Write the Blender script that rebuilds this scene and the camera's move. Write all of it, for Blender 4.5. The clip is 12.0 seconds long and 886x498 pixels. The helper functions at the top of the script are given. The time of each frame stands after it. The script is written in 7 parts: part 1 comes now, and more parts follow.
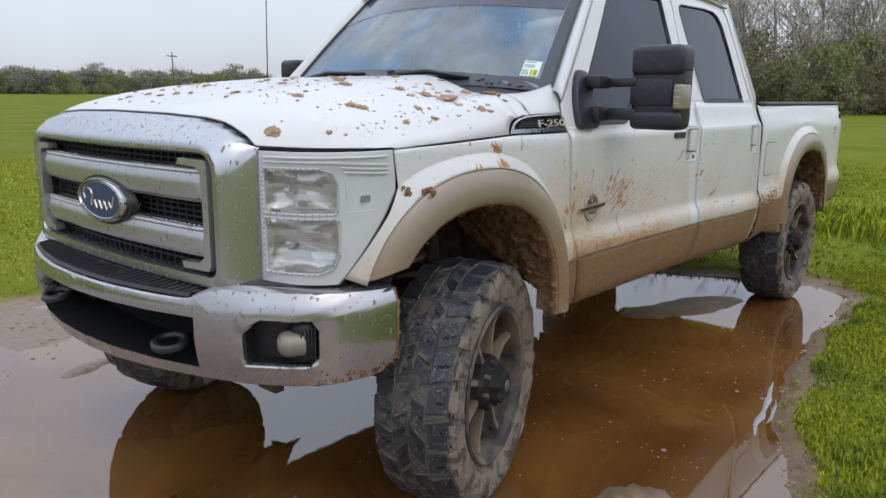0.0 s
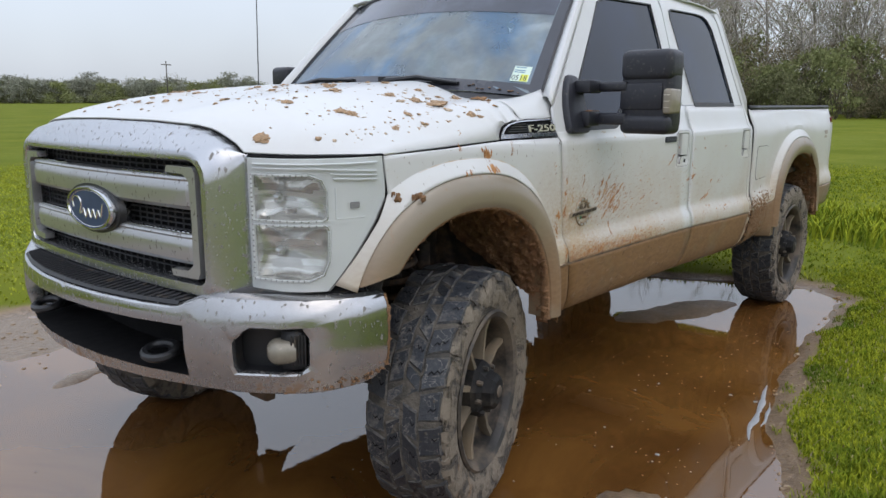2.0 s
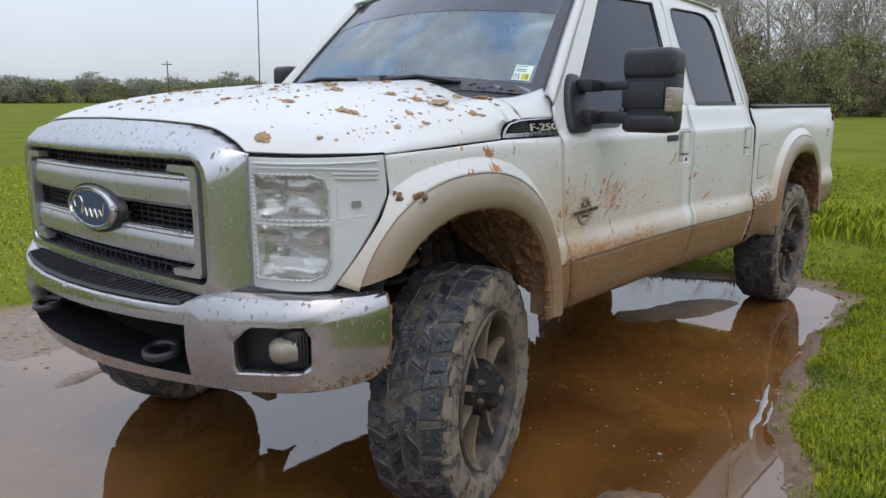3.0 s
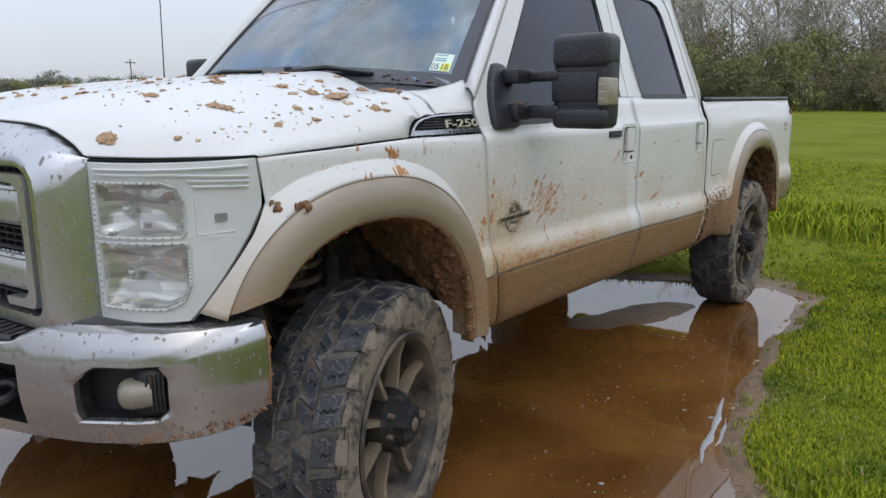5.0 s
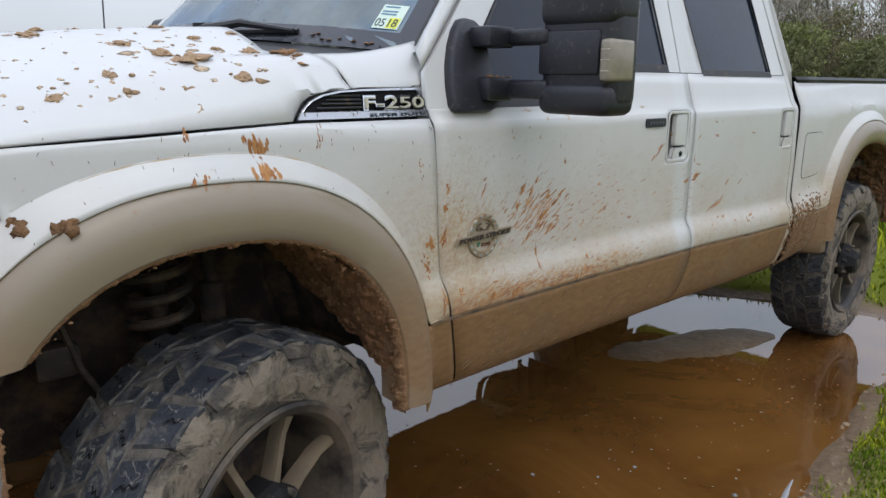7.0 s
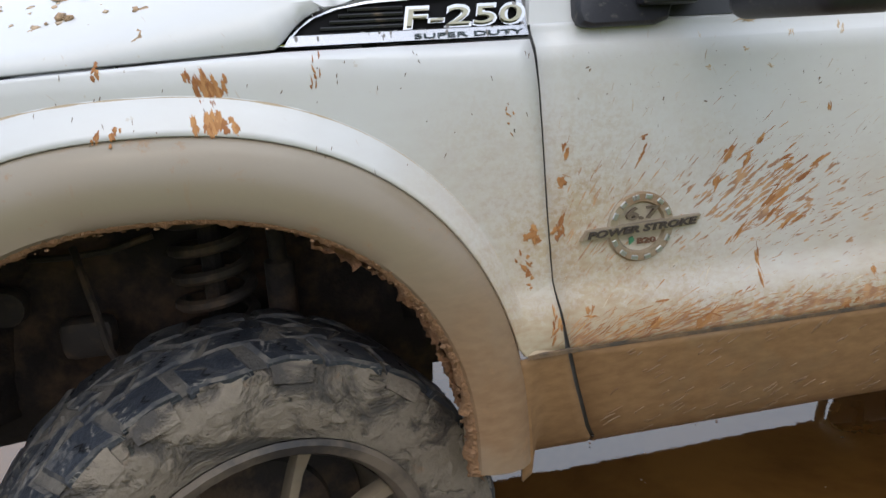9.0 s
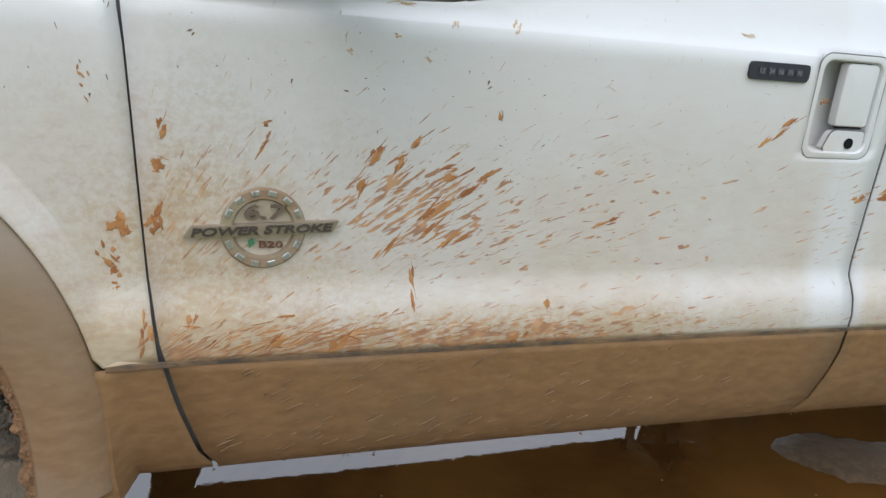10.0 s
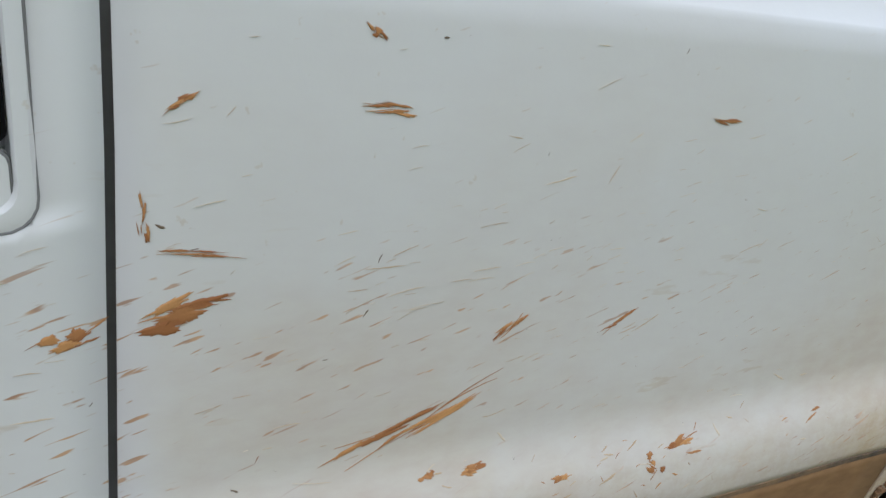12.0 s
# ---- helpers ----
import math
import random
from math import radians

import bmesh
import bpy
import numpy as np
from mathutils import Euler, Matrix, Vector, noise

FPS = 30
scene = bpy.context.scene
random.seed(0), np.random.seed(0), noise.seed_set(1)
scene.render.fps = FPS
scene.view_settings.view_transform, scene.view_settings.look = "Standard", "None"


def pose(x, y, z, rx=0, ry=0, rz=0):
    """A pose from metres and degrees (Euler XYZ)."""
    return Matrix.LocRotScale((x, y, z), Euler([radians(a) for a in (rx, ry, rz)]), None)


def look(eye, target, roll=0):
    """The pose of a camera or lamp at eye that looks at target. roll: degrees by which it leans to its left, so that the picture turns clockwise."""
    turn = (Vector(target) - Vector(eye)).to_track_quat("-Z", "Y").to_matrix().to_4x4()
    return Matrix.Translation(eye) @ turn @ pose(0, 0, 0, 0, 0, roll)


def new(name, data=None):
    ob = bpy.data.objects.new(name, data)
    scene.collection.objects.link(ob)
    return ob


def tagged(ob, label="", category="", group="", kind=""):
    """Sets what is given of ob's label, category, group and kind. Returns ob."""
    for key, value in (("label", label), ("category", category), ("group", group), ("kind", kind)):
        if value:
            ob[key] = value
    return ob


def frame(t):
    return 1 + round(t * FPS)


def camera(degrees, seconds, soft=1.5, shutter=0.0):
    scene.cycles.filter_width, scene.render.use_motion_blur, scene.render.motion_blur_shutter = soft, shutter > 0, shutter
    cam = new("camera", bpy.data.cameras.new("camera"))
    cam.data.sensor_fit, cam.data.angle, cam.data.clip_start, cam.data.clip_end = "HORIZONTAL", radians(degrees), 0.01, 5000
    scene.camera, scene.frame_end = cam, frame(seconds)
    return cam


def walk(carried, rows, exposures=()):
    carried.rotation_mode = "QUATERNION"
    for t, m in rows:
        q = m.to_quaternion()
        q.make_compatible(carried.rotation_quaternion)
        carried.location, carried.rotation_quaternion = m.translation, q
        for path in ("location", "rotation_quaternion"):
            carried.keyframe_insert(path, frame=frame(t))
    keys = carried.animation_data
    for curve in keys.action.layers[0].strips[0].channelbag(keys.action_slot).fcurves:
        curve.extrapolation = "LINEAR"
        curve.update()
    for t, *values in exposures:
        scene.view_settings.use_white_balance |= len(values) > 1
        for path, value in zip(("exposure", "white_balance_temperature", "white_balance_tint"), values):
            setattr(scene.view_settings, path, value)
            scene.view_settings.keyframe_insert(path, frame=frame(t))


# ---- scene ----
cam = camera(61.9, 12.0)
PATH = [
    (0, (-1.985, -2.508, 1.464), (-0.505, -1.224, 1.061), 0.5),
    (0.5, (-1.982, -2.512, 1.464), (-0.5, -1.229, 1.067), 0.3),
    (1, (-1.984, -2.515, 1.464), (-0.501, -1.232, 1.071), 0.1),
    (1.5, (-1.978, -2.518, 1.466), (-0.491, -1.238, 1.076), 0.1),
    (2, (-1.971, -2.517, 1.461), (-0.481, -1.24, 1.075), 0.1),
    (2.5, (-1.973, -2.515, 1.464), (-0.482, -1.239, 1.077), 0.1),
    (4.5, (-1.773, -2.503, 1.439), (-0.303, -1.206, 1.046), -0.5),
    (5, (-1.576, -2.464, 1.448), (-0.042, -1.244, 1.052), -0.4),
    (5.5, (-1.349, -2.49, 1.437), (0.158, -1.24, 1.028), -1.3),
    (6, (-1.113, -2.474, 1.436), (0.343, -1.173, 1.004), -0.7),
    (6.5, (-0.885, -2.355, 1.43), (0.528, -1.01, 0.989), -0.3),
    (6.7, (-0.811, -2.322, 1.432), (0.583, -0.961, 0.982), 0.1),
    (8.3, (-0.131, -2.061, 1.361), (0.812, -0.365, 0.878), 1.5),
    (8.5, (-0.059, -2.019, 1.35), (0.769, -0.274, 0.831), 0.7),
    (9, (0.145, -2.07, 1.345), (0.547, -0.192, 0.788), -3.0),
    (9.5, (0.371, -2.115, 1.395), (0.804, -0.248, 0.823), -0.0),
    (10, (0.634, -2.011, 1.33), (1.253, -0.206, 0.731), 5.2),
    (10.5, (0.845, -1.869, 1.362), (1.231, 0.009, 0.791), 1.0),
    (11, (1.064, -1.75, 1.346), (1.097, 0.182, 0.83), 1.5),
    (11.2, (1.178, -1.713, 1.349), (1.261, 0.212, 0.814), 2.7),
    (11.3, (1.247, -1.693, 1.343), (1.407, 0.227, 0.807), 3.5),
    (11.5, (1.396, -1.631, 1.325), (1.821, 0.237, 0.749), 4.2),
    (11.7, (1.597, -1.538, 1.319), (2.218, 0.248, 0.671), 6.7),
    (11.8, (1.681, -1.506, 1.321), (2.381, 0.249, 0.666), 6.7),
    (12, (1.802, -1.458, 1.311), (2.681, 0.213, 0.653), 6.2),
]
walk(cam, [(t, look(eye, target, roll)) for t, eye, target, roll in PATH], ((0, 0.02, 6330, 11), (6.7, -0.02, 6330, 11), (8.5, 0.10, 6330, 11), (9, 0.20, 6300, 11), (10, 0.42, 6260, 10), (10.5, 0.48, 6270, 10), (11, 0.34, 6300, 10), (11.5, 0.16, 6180, 10), (12, 0.06, 6160, 9)))

# ---- sky and light: a bright overcast afternoon ----
world = bpy.data.worlds.new("overcast_sky")
scene.world = world
world.use_nodes = True
wn, wl = world.node_tree.nodes, world.node_tree.links
wn.clear()
w_out, w_bg = wn.new("ShaderNodeOutputWorld"), wn.new("ShaderNodeBackground")
w_sky = wn.new("ShaderNodeTexSky")
w_sky.sky_type = "NISHITA"
w_sky.sun_disc = False
w_sky.sun_elevation, w_sky.sun_rotation = radians(52), radians(200)
w_sky.air_density, w_sky.dust_density = 1.0, 4.0
w_co, w_sep, w_ramp = wn.new("ShaderNodeTexCoord"), wn.new("ShaderNodeSeparateXYZ"), wn.new("ShaderNodeValToRGB")
wl.new(w_co.outputs["Generated"], w_sep.inputs[0])
wl.new(w_sep.outputs["Z"], w_ramp.inputs[0])
ramp = w_ramp.color_ramp
ramp.elements[0].position, ramp.elements[0].color = 0.0, (0.555, 0.59, 0.64, 1)
ramp.elements[1].position, ramp.elements[1].color = 1.0, (1.17, 1.26, 1.38, 1)
mid = ramp.elements.new(0.25)
mid.color = (0.68, 0.725, 0.79, 1)
high = ramp.elements.new(0.52)
high.color = (1.02, 1.09, 1.20, 1)
w_noise = wn.new("ShaderNodeTexNoise")
w_noise.inputs["Scale"].default_value, w_noise.inputs["Detail"].default_value = 2.2, 4
wl.new(w_co.outputs["Generated"], w_noise.inputs["Vector"])
w_map = wn.new("ShaderNodeMapRange")
w_map.inputs["From Min"].default_value, w_map.inputs["From Max"].default_value = 0.3, 0.7
w_map.inputs["To Min"].default_value, w_map.inputs["To Max"].default_value = 0.9, 1.1
wl.new(w_noise.outputs["Fac"], w_map.inputs["Value"])
w_mul = wn.new("ShaderNodeVectorMath")
w_mul.operation = "SCALE"
wl.new(w_ramp.outputs["Color"], w_mul.inputs[0])
wl.new(w_map.outputs["Result"], w_mul.inputs["Scale"])
w_blue = wn.new("ShaderNodeVectorMath")
w_blue.operation = "SCALE"
w_blue.inputs["Scale"].default_value = 0.05
wl.new(w_sky.outputs["Color"], w_blue.inputs[0])
w_add = wn.new("ShaderNodeVectorMath")
w_add.operation = "ADD"
wl.new(w_mul.outputs[0], w_add.inputs[0])
wl.new(w_blue.outputs[0], w_add.inputs[1])
wl.new(w_add.outputs[0], w_bg.inputs["Color"])
w_bg.inputs["Strength"].default_value = 1.0
wl.new(w_bg.outputs[0], w_out.inputs[0])

sun_data = bpy.data.lights.new("sun", "SUN")
sun_data.energy, sun_data.angle, sun_data.color = 0.2, radians(25), (1.0, 0.97, 0.93)
sun = new("sun", sun_data)
sun.matrix_world = look((0, 0, 30), (-5.0, 12.0, 0))


# ---- node materials ----
class Mat:
    """A node material with a few shorthand helpers."""

    def __init__(self, name):
        self.m = bpy.data.materials.new(name)
        self.m.use_nodes = True
        self.n, self.l = self.m.node_tree.nodes, self.m.node_tree.links
        self.b = self.n["Principled BSDF"]
        self.out = self.n["Material Output"]
        self.geo = self.n.new("ShaderNodeNewGeometry")

    def put(self, socket, value):
        if isinstance(value, bpy.types.NodeSocket):
            self.l.new(value, socket)
        else:
            socket.default_value = value

    def set(self, **kw):
        for k, v in kw.items():
            self.put(self.b.inputs[k.replace("_", " ")], (*v, 1) if isinstance(v, tuple) and len(v) == 3 else v)
        return self

    def noise(self, scale, detail=4, rough=0.55, vector=None, warp=0.0):
        t = self.n.new("ShaderNodeTexNoise")
        t.inputs["Scale"].default_value, t.inputs["Detail"].default_value = scale, detail
        t.inputs["Roughness"].default_value, t.inputs["Distortion"].default_value = rough, warp
        self.l.new(vector or self.geo.outputs["Position"], t.inputs["Vector"])
        return t.outputs["Fac"]

    def stretch(self, sx, sy, sz, turn=0.0):
        t = self.n.new("ShaderNodeMapping")
        t.inputs["Scale"].default_value = (sx, sy, sz)
        t.inputs["Rotation"].default_value = (0, turn, 0)
        self.l.new(self.geo.outputs["Position"], t.inputs["Vector"])
        return t.outputs[0]

    def ramp(self, value, a, b, lo=0.0, hi=1.0):
        t = self.n.new("ShaderNodeMapRange")
        t.interpolation_type = "SMOOTHSTEP"
        for k, v in (("From Min", a), ("From Max", b), ("To Min", lo), ("To Max", hi)):
            t.inputs[k].default_value = v
        self.put(t.inputs["Value"], value)
        return t.outputs["Result"]

    def math(self, op, a, b=0.0):
        t = self.n.new("ShaderNodeMath")
        t.operation = op
        self.put(t.inputs[0], a), self.put(t.inputs[1], b)
        return t.outputs[0]

    def mix(self, fac, a, b):
        t = self.n.new("ShaderNodeMix")
        t.data_type = "RGBA"
        self.put(t.inputs[0], fac)
        for s, v in ((t.inputs[6], a), (t.inputs[7], b)):
            self.put(s, (*v, 1) if isinstance(v, tuple) and len(v) == 3 else v)
        return t.outputs[2]

    def blend(self, fac, a, b):
        t = self.n.new("ShaderNodeMix")
        t.data_type = "FLOAT"
        self.put(t.inputs[0], fac), self.put(t.inputs[2], a), self.put(t.inputs[3], b)
        return t.outputs[0]

    def axis(self, k):
        t = self.n.new("ShaderNodeSeparateXYZ")
        self.l.new(self.geo.outputs["Position"], t.inputs[0])
        return t.outputs[k]

    def bump(self, height, strength=0.3, distance=0.01):
        t = self.n.new("ShaderNodeBump")
        t.inputs["Strength"].default_value, t.inputs["Distance"].default_value = strength, distance
        self.l.new(height, t.inputs["Height"])
        self.l.new(t.outputs[0], self.b.inputs["Normal"])
        return self

    def island(self):
        return self.geo.outputs["Random Per Island"]


MUD = (0.30, 0.165, 0.075)
MUD_PALE = (0.42, 0.30, 0.18)


def spray(k):
    """Fine clay flecks flung off the front wheel: thin streaks that fan out from the arch, thick behind it and along the ledge, thinning towards the back."""
    x, z = k.axis("X"), k.axis("Z")
    dx, dz = k.math("SUBTRACT", x, 0.42), k.math("SUBTRACT", z, 0.74)
    angle = k.math("ARCTAN2", dz, dx)
    away = k.math("SQRT", k.math("ADD", k.math("MULTIPLY", dx, dx), k.math("MULTIPLY", dz, dz)))
    near = k.n.new("ShaderNodeCombineXYZ")
    k.put(near.inputs[0], k.math("MULTIPLY", angle, 85.0)), k.put(near.inputs[1], k.math("MULTIPLY", away, 26.0)), k.put(near.inputs[2], k.axis("Y"))
    fan = k.noise(1.0, 2, 0.6, near.outputs[0], 0.3)
    slope = k.n.new("ShaderNodeCombineXYZ")
    k.put(slope.inputs[0], k.math("MULTIPLY", k.math("ADD", k.math("MULTIPLY", x, 0.95), k.math("MULTIPLY", z, 0.31)), 24.0))
    k.put(slope.inputs[1], k.math("MULTIPLY", k.math("SUBTRACT", k.math("MULTIPLY", z, 0.95), k.math("MULTIPLY", x, 0.31)), 190.0))
    drift = k.noise(1.0, 2, 0.6, slope.outputs[0], 0.4)
    flecks = k.blend(k.ramp(x, 1.35, 1.75), fan, drift)
    qx, qz = k.math("DIVIDE", k.math("SUBTRACT", x, 0.98), 0.24), k.math("DIVIDE", k.math("SUBTRACT", z, 1.055), 0.10)
    burst = k.ramp(k.math("ADD", k.math("MULTIPLY", qx, qx), k.math("MULTIPLY", qz, qz)), 1.0, 0.0, 0.0, 1.2)
    ledge = k.math("MULTIPLY", k.ramp(z, 0.925, 0.840), k.ramp(x, 2.0, 0.9, 0.35, 1.45))
    broad = k.math("MULTIPLY", k.ramp(k.math("ABSOLUTE", k.math("SUBTRACT", z, 1.03)), 0.19, 0.03), k.ramp(x, 2.6, 0.9, 0.28, 0.60))
    amount = k.math("MULTIPLY", k.math("MAXIMUM", k.math("MAXIMUM", burst, ledge), broad), k.ramp(x, 0.545, 0.60))
    patchy = k.math("MULTIPLY", amount, k.ramp(k.noise(11, 3), 0.3, 0.6, 0.7, 1.15))
    return k.math("MULTIPLY", k.ramp(k.math("ADD", flecks, k.math("MULTIPLY", patchy, 0.17)), 0.685, 0.755), k.ramp(amount, 0.0, 0.5, 0.35, 0.9))


def painted(name, base, film, low, speck=0.5, tones=(MUD_PALE, MUD), patches=False, stain=0.0):
    """Clear-coated car paint with a film of dried mud that thickens towards the sills, fine specks and thin flung streaks."""
    k = Mat(name)
    z = k.axis("Z")
    cloud = k.noise(2.3, 5, 0.6)
    fine = k.noise(55, 3, 0.7)
    height = k.ramp(z, low + 0.5, low, 0.0, 1.0)
    haze = k.math("MULTIPLY", k.math("ADD", k.math("MULTIPLY", height, 0.75), 0.16), k.ramp(cloud, 0.3, 0.75, 0.35, 1.1))
    haze = k.math("MULTIPLY", haze, film)
    if patches:
        # a brown bloom of fine spray behind the front wheel, and a wiped strip beside the door seam
        near = k.n.new("ShaderNodeVectorMath")
        near.operation = "DISTANCE"
        near.inputs[1].default_value = (0.62, -0.98, 1.00)
        k.l.new(k.geo.outputs["Position"], near.inputs[0])
        bloom = k.math("MULTIPLY", k.ramp(near.outputs["Value"], 0.42, 0.05, 0.0, 0.42), k.math("MULTIPLY", k.ramp(k.noise(7, 5, 0.7), 0.35, 0.7, 0.35, 1.0), k.ramp(k.noise(95, 4, 0.75), 0.38, 0.62, 0.35, 1.35)))
        wiped = k.ramp(k.math("ABSOLUTE", k.math("SUBTRACT", k.math("ADD", k.axis("X"), k.math("MULTIPLY", cloud, 0.05)), 1.80)), 0.045, 0.085, 0.35, 1.0)
        sill = k.math("MULTIPLY", k.math("MULTIPLY", k.ramp(z, 0.925, 0.832), k.ramp(k.axis("X"), 1.80, 0.85, 0.14, 0.72)), k.ramp(k.noise(70, 5, 0.75), 0.40, 0.60, 0.3, 1.1))
        haze = k.math("MULTIPLY", k.math("ADD", k.math("ADD", haze, bloom), sill), wiped)
    grit = k.ramp(fine, 0.66, 0.74, 0.0, speck)
    streaky = k.noise(9, 4, 0.6, k.stretch(1.0, 1.0, 5.5, 0.5))
    streak = k.math("MULTIPLY", k.ramp(streaky, 0.60, 0.70, 0.0, 0.75), k.math("ADD", k.math("MULTIPLY", height, 0.8), 0.04))
    dirt = k.math("MINIMUM", k.math("MAXIMUM", k.math("MAXIMUM", haze, grit), streak), 0.92)
    tone = k.mix(k.ramp(k.noise(26, 5, 0.65, k.stretch(1.0, 1.0, 2.6, 0.5)), 0.18, 0.82), *tones)
    if patches:
        splash = spray(k)
        tone = k.mix(splash, tone, k.mix(k.ramp(k.noise(38, 3), 0.35, 0.65), (0.47, 0.235, 0.080), (0.265, 0.100, 0.030)))
        dirt = k.math("MAXIMUM", dirt, splash)
    if stain:
        spots = k.math("MULTIPLY", k.ramp(k.noise(13, 5, 0.75), 0.58, 0.68, 0.0, stain), k.ramp(k.noise(60, 3), 0.3, 0.6, 0.4, 1.0))
        scratch = k.ramp(k.noise(7, 3, 0.6, k.stretch(6.0, 6.0, 1.2, 0.5)), 0.68, 0.72, 0.0, 0.5 * stain)
        spots = k.math("MAXIMUM", spots, scratch)
        tone = k.mix(spots, tone, (0.285, 0.150, 0.066))
        dirt = k.math("MAXIMUM", dirt, spots)
    k.set(Base_Color=k.mix(dirt, base, tone), Roughness=k.blend(dirt, 0.28, 0.85), Coat_Weight=k.blend(dirt, 0.5, 0.0), Coat_Roughness=0.12)
    k.bump(fine, 0.08, 0.002)
    return k.m


def plain(name, base, rough, metal=0.0, vary=0.25, scale=20, bump=0.1, distance=0.003, dust=0.0, dust_color=MUD_PALE, **kw):
    k = Mat(name)
    f = k.noise(scale, 5, 0.6)
    dark = tuple(c * (1 - vary) for c in base)
    col = k.mix(f, dark, tuple(min(1, c * (1 + vary)) for c in base))
    if dust:
        d = k.ramp(k.noise(scale * 0.35, 5, 0.65), 0.62 - 0.45 * dust, 0.85 - 0.4 * dust, 0.0, min(1.0, dust + 0.3))
        col = k.mix(d, col, dust_color)
        k.set(Roughness=k.blend(d, rough, 0.9), Metallic=k.blend(d, metal, 0.0))
    else:
        k.set(Roughness=k.ramp(f, 0.2, 0.8, rough * 0.8, min(1, rough * 1.2)), Metallic=metal)
    k.set(Base_Color=col, **kw)
    k.bump(k.noise(scale * 3, 4), bump, distance)
    return k.m


WHITE = painted("white_paint", (0.595, 0.61, 0.62), 0.88, 0.84, 0.4, ((0.45, 0.375, 0.25), (0.36, 0.24, 0.13)), True)
GOLD = painted("bronze_paint", (0.240, 0.206, 0.153), 1.2, 0.70, 0.2, ((0.245, 0.148, 0.074), (0.180, 0.096, 0.042)), False, 0.6)


def speckled_metal(name, base, rough, metal, size=70, splashed=None):
    """Bright metal under fine dark splashes and a thin uneven dust."""
    k = Mat(name)
    dots = k.ramp(k.noise(size, 2, 0.5, k.stretch(1.0, 1.0, 0.55)), 0.635, 0.675, 0.0, 0.85)
    dust = k.ramp(k.noise(6, 5, 0.65), 0.50, 0.85, 0.0, 0.22)
    dirt = k.math("MAXIMUM", dots, dust)
    tone = (0.17, 0.155, 0.14)
    if splashed:
        # dried road spray: a thin grey-brown film all over, orange and patchy along the lower edge
        low = k.math("MULTIPLY", k.ramp(k.axis("Z"), *splashed), k.ramp(k.noise(19, 5, 0.7), 0.42, 0.66))
        film = k.ramp(k.noise(3.5, 5, 0.7, k.stretch(1.0, 1.0, 0.4)), 0.3, 0.7, 0.06, 0.24)
        tone = k.mix(low, k.mix(dots, (0.24, 0.205, 0.165), tone), (0.30, 0.165, 0.075))
        dirt = k.math("MAXIMUM", k.math("MAXIMUM", dirt, film), k.math("MULTIPLY", low, 0.9))
    k.set(Base_Color=k.mix(dirt, base, tone), Roughness=k.blend(dirt, rough, 0.7), Metallic=k.blend(dirt, metal, 0.25))
    k.bump(k.noise(9, 4), 0.10, 0.004)
    return k.m


# bronze darkened by the brown water's reflection put into its base, under real mud
PANEL = painted("muddy_bronze_paint", (0.145, 0.112, 0.066), 1.8, 0.74, 0.25, ((0.252, 0.140, 0.056), (0.165, 0.082, 0.029)))
CHROME = speckled_metal("chrome", (0.56, 0.575, 0.60), 0.09, 1.0)
BUMPER_CHROME = speckled_metal("splashed_chrome", (0.44, 0.45, 0.465), 0.10, 1.0, 70, (0.74, 0.62))
DUSTY_CHROME = speckled_metal("dusty_chrome", (0.49, 0.50, 0.525), 0.25, 0.95, 95)
GRILLE_GREY = speckled_metal("satin_grille", (0.45, 0.455, 0.46), 0.28, 0.75, 85)
BLACK = plain("black_plastic", (0.018, 0.019, 0.022), 0.45, 0, 0.3, 60, 0.12, 0.002, 0.10)
MIRROR_BLACK = plain("grained_black_plastic", (0.015, 0.016, 0.023), 0.42, 0, 0.3, 190, 0.25, 0.001, 0.13, (0.26, 0.23, 0.19))
DARK = plain("underbody_black", (0.024, 0.020, 0.018), 0.95, 0, 0.4, 22, 0.4, 0.01, 0.44, (0.125, 0.078, 0.046))
RIM_BLACK = plain("black_alloy", (0.030, 0.028, 0.027), 0.5, 0.2, 0.3, 20, 0.2, 0.003, 0.55, (0.17, 0.135, 0.10))
HUB = plain("dull_black_cap", (0.013, 0.013, 0.014), 0.62, 0, 0.3, 25, 0.3, 0.003, 0.30, (0.09, 0.078, 0.062), Specular_IOR_Level=0.2)
SPOKE = plain("dusty_machined_alloy", (0.165, 0.138, 0.100), 0.5, 0.3, 0.4, 20, 0.1, 0.003, 0.45, (0.22, 0.165, 0.105))
MUD_MAT = plain("wet_clay_mud", (0.225, 0.113, 0.052), 0.8, 0, 0.5, 22, 0.8, 0.02)
CLOD = plain("clay_clods", (0.31, 0.175, 0.085), 0.9, 0, 0.5, 45, 0.8, 0.01)
CRUST = plain("clay_crust", (0.23, 0.125, 0.06), 0.9, 0, 0.55, 70, 0.9, 0.008)
SPRING = plain("rusty_steel", (0.042, 0.034, 0.029), 0.75, 0.1, 0.4, 30, 0.3, 0.005, 0.40, (0.165, 0.105, 0.06))
PLATE = plain("pale_plastic_housing", (0.76, 0.785, 0.80), 0.30, 0, 0.05, 30, 0.03, 0.002, 0.10, (0.55, 0.52, 0.46))

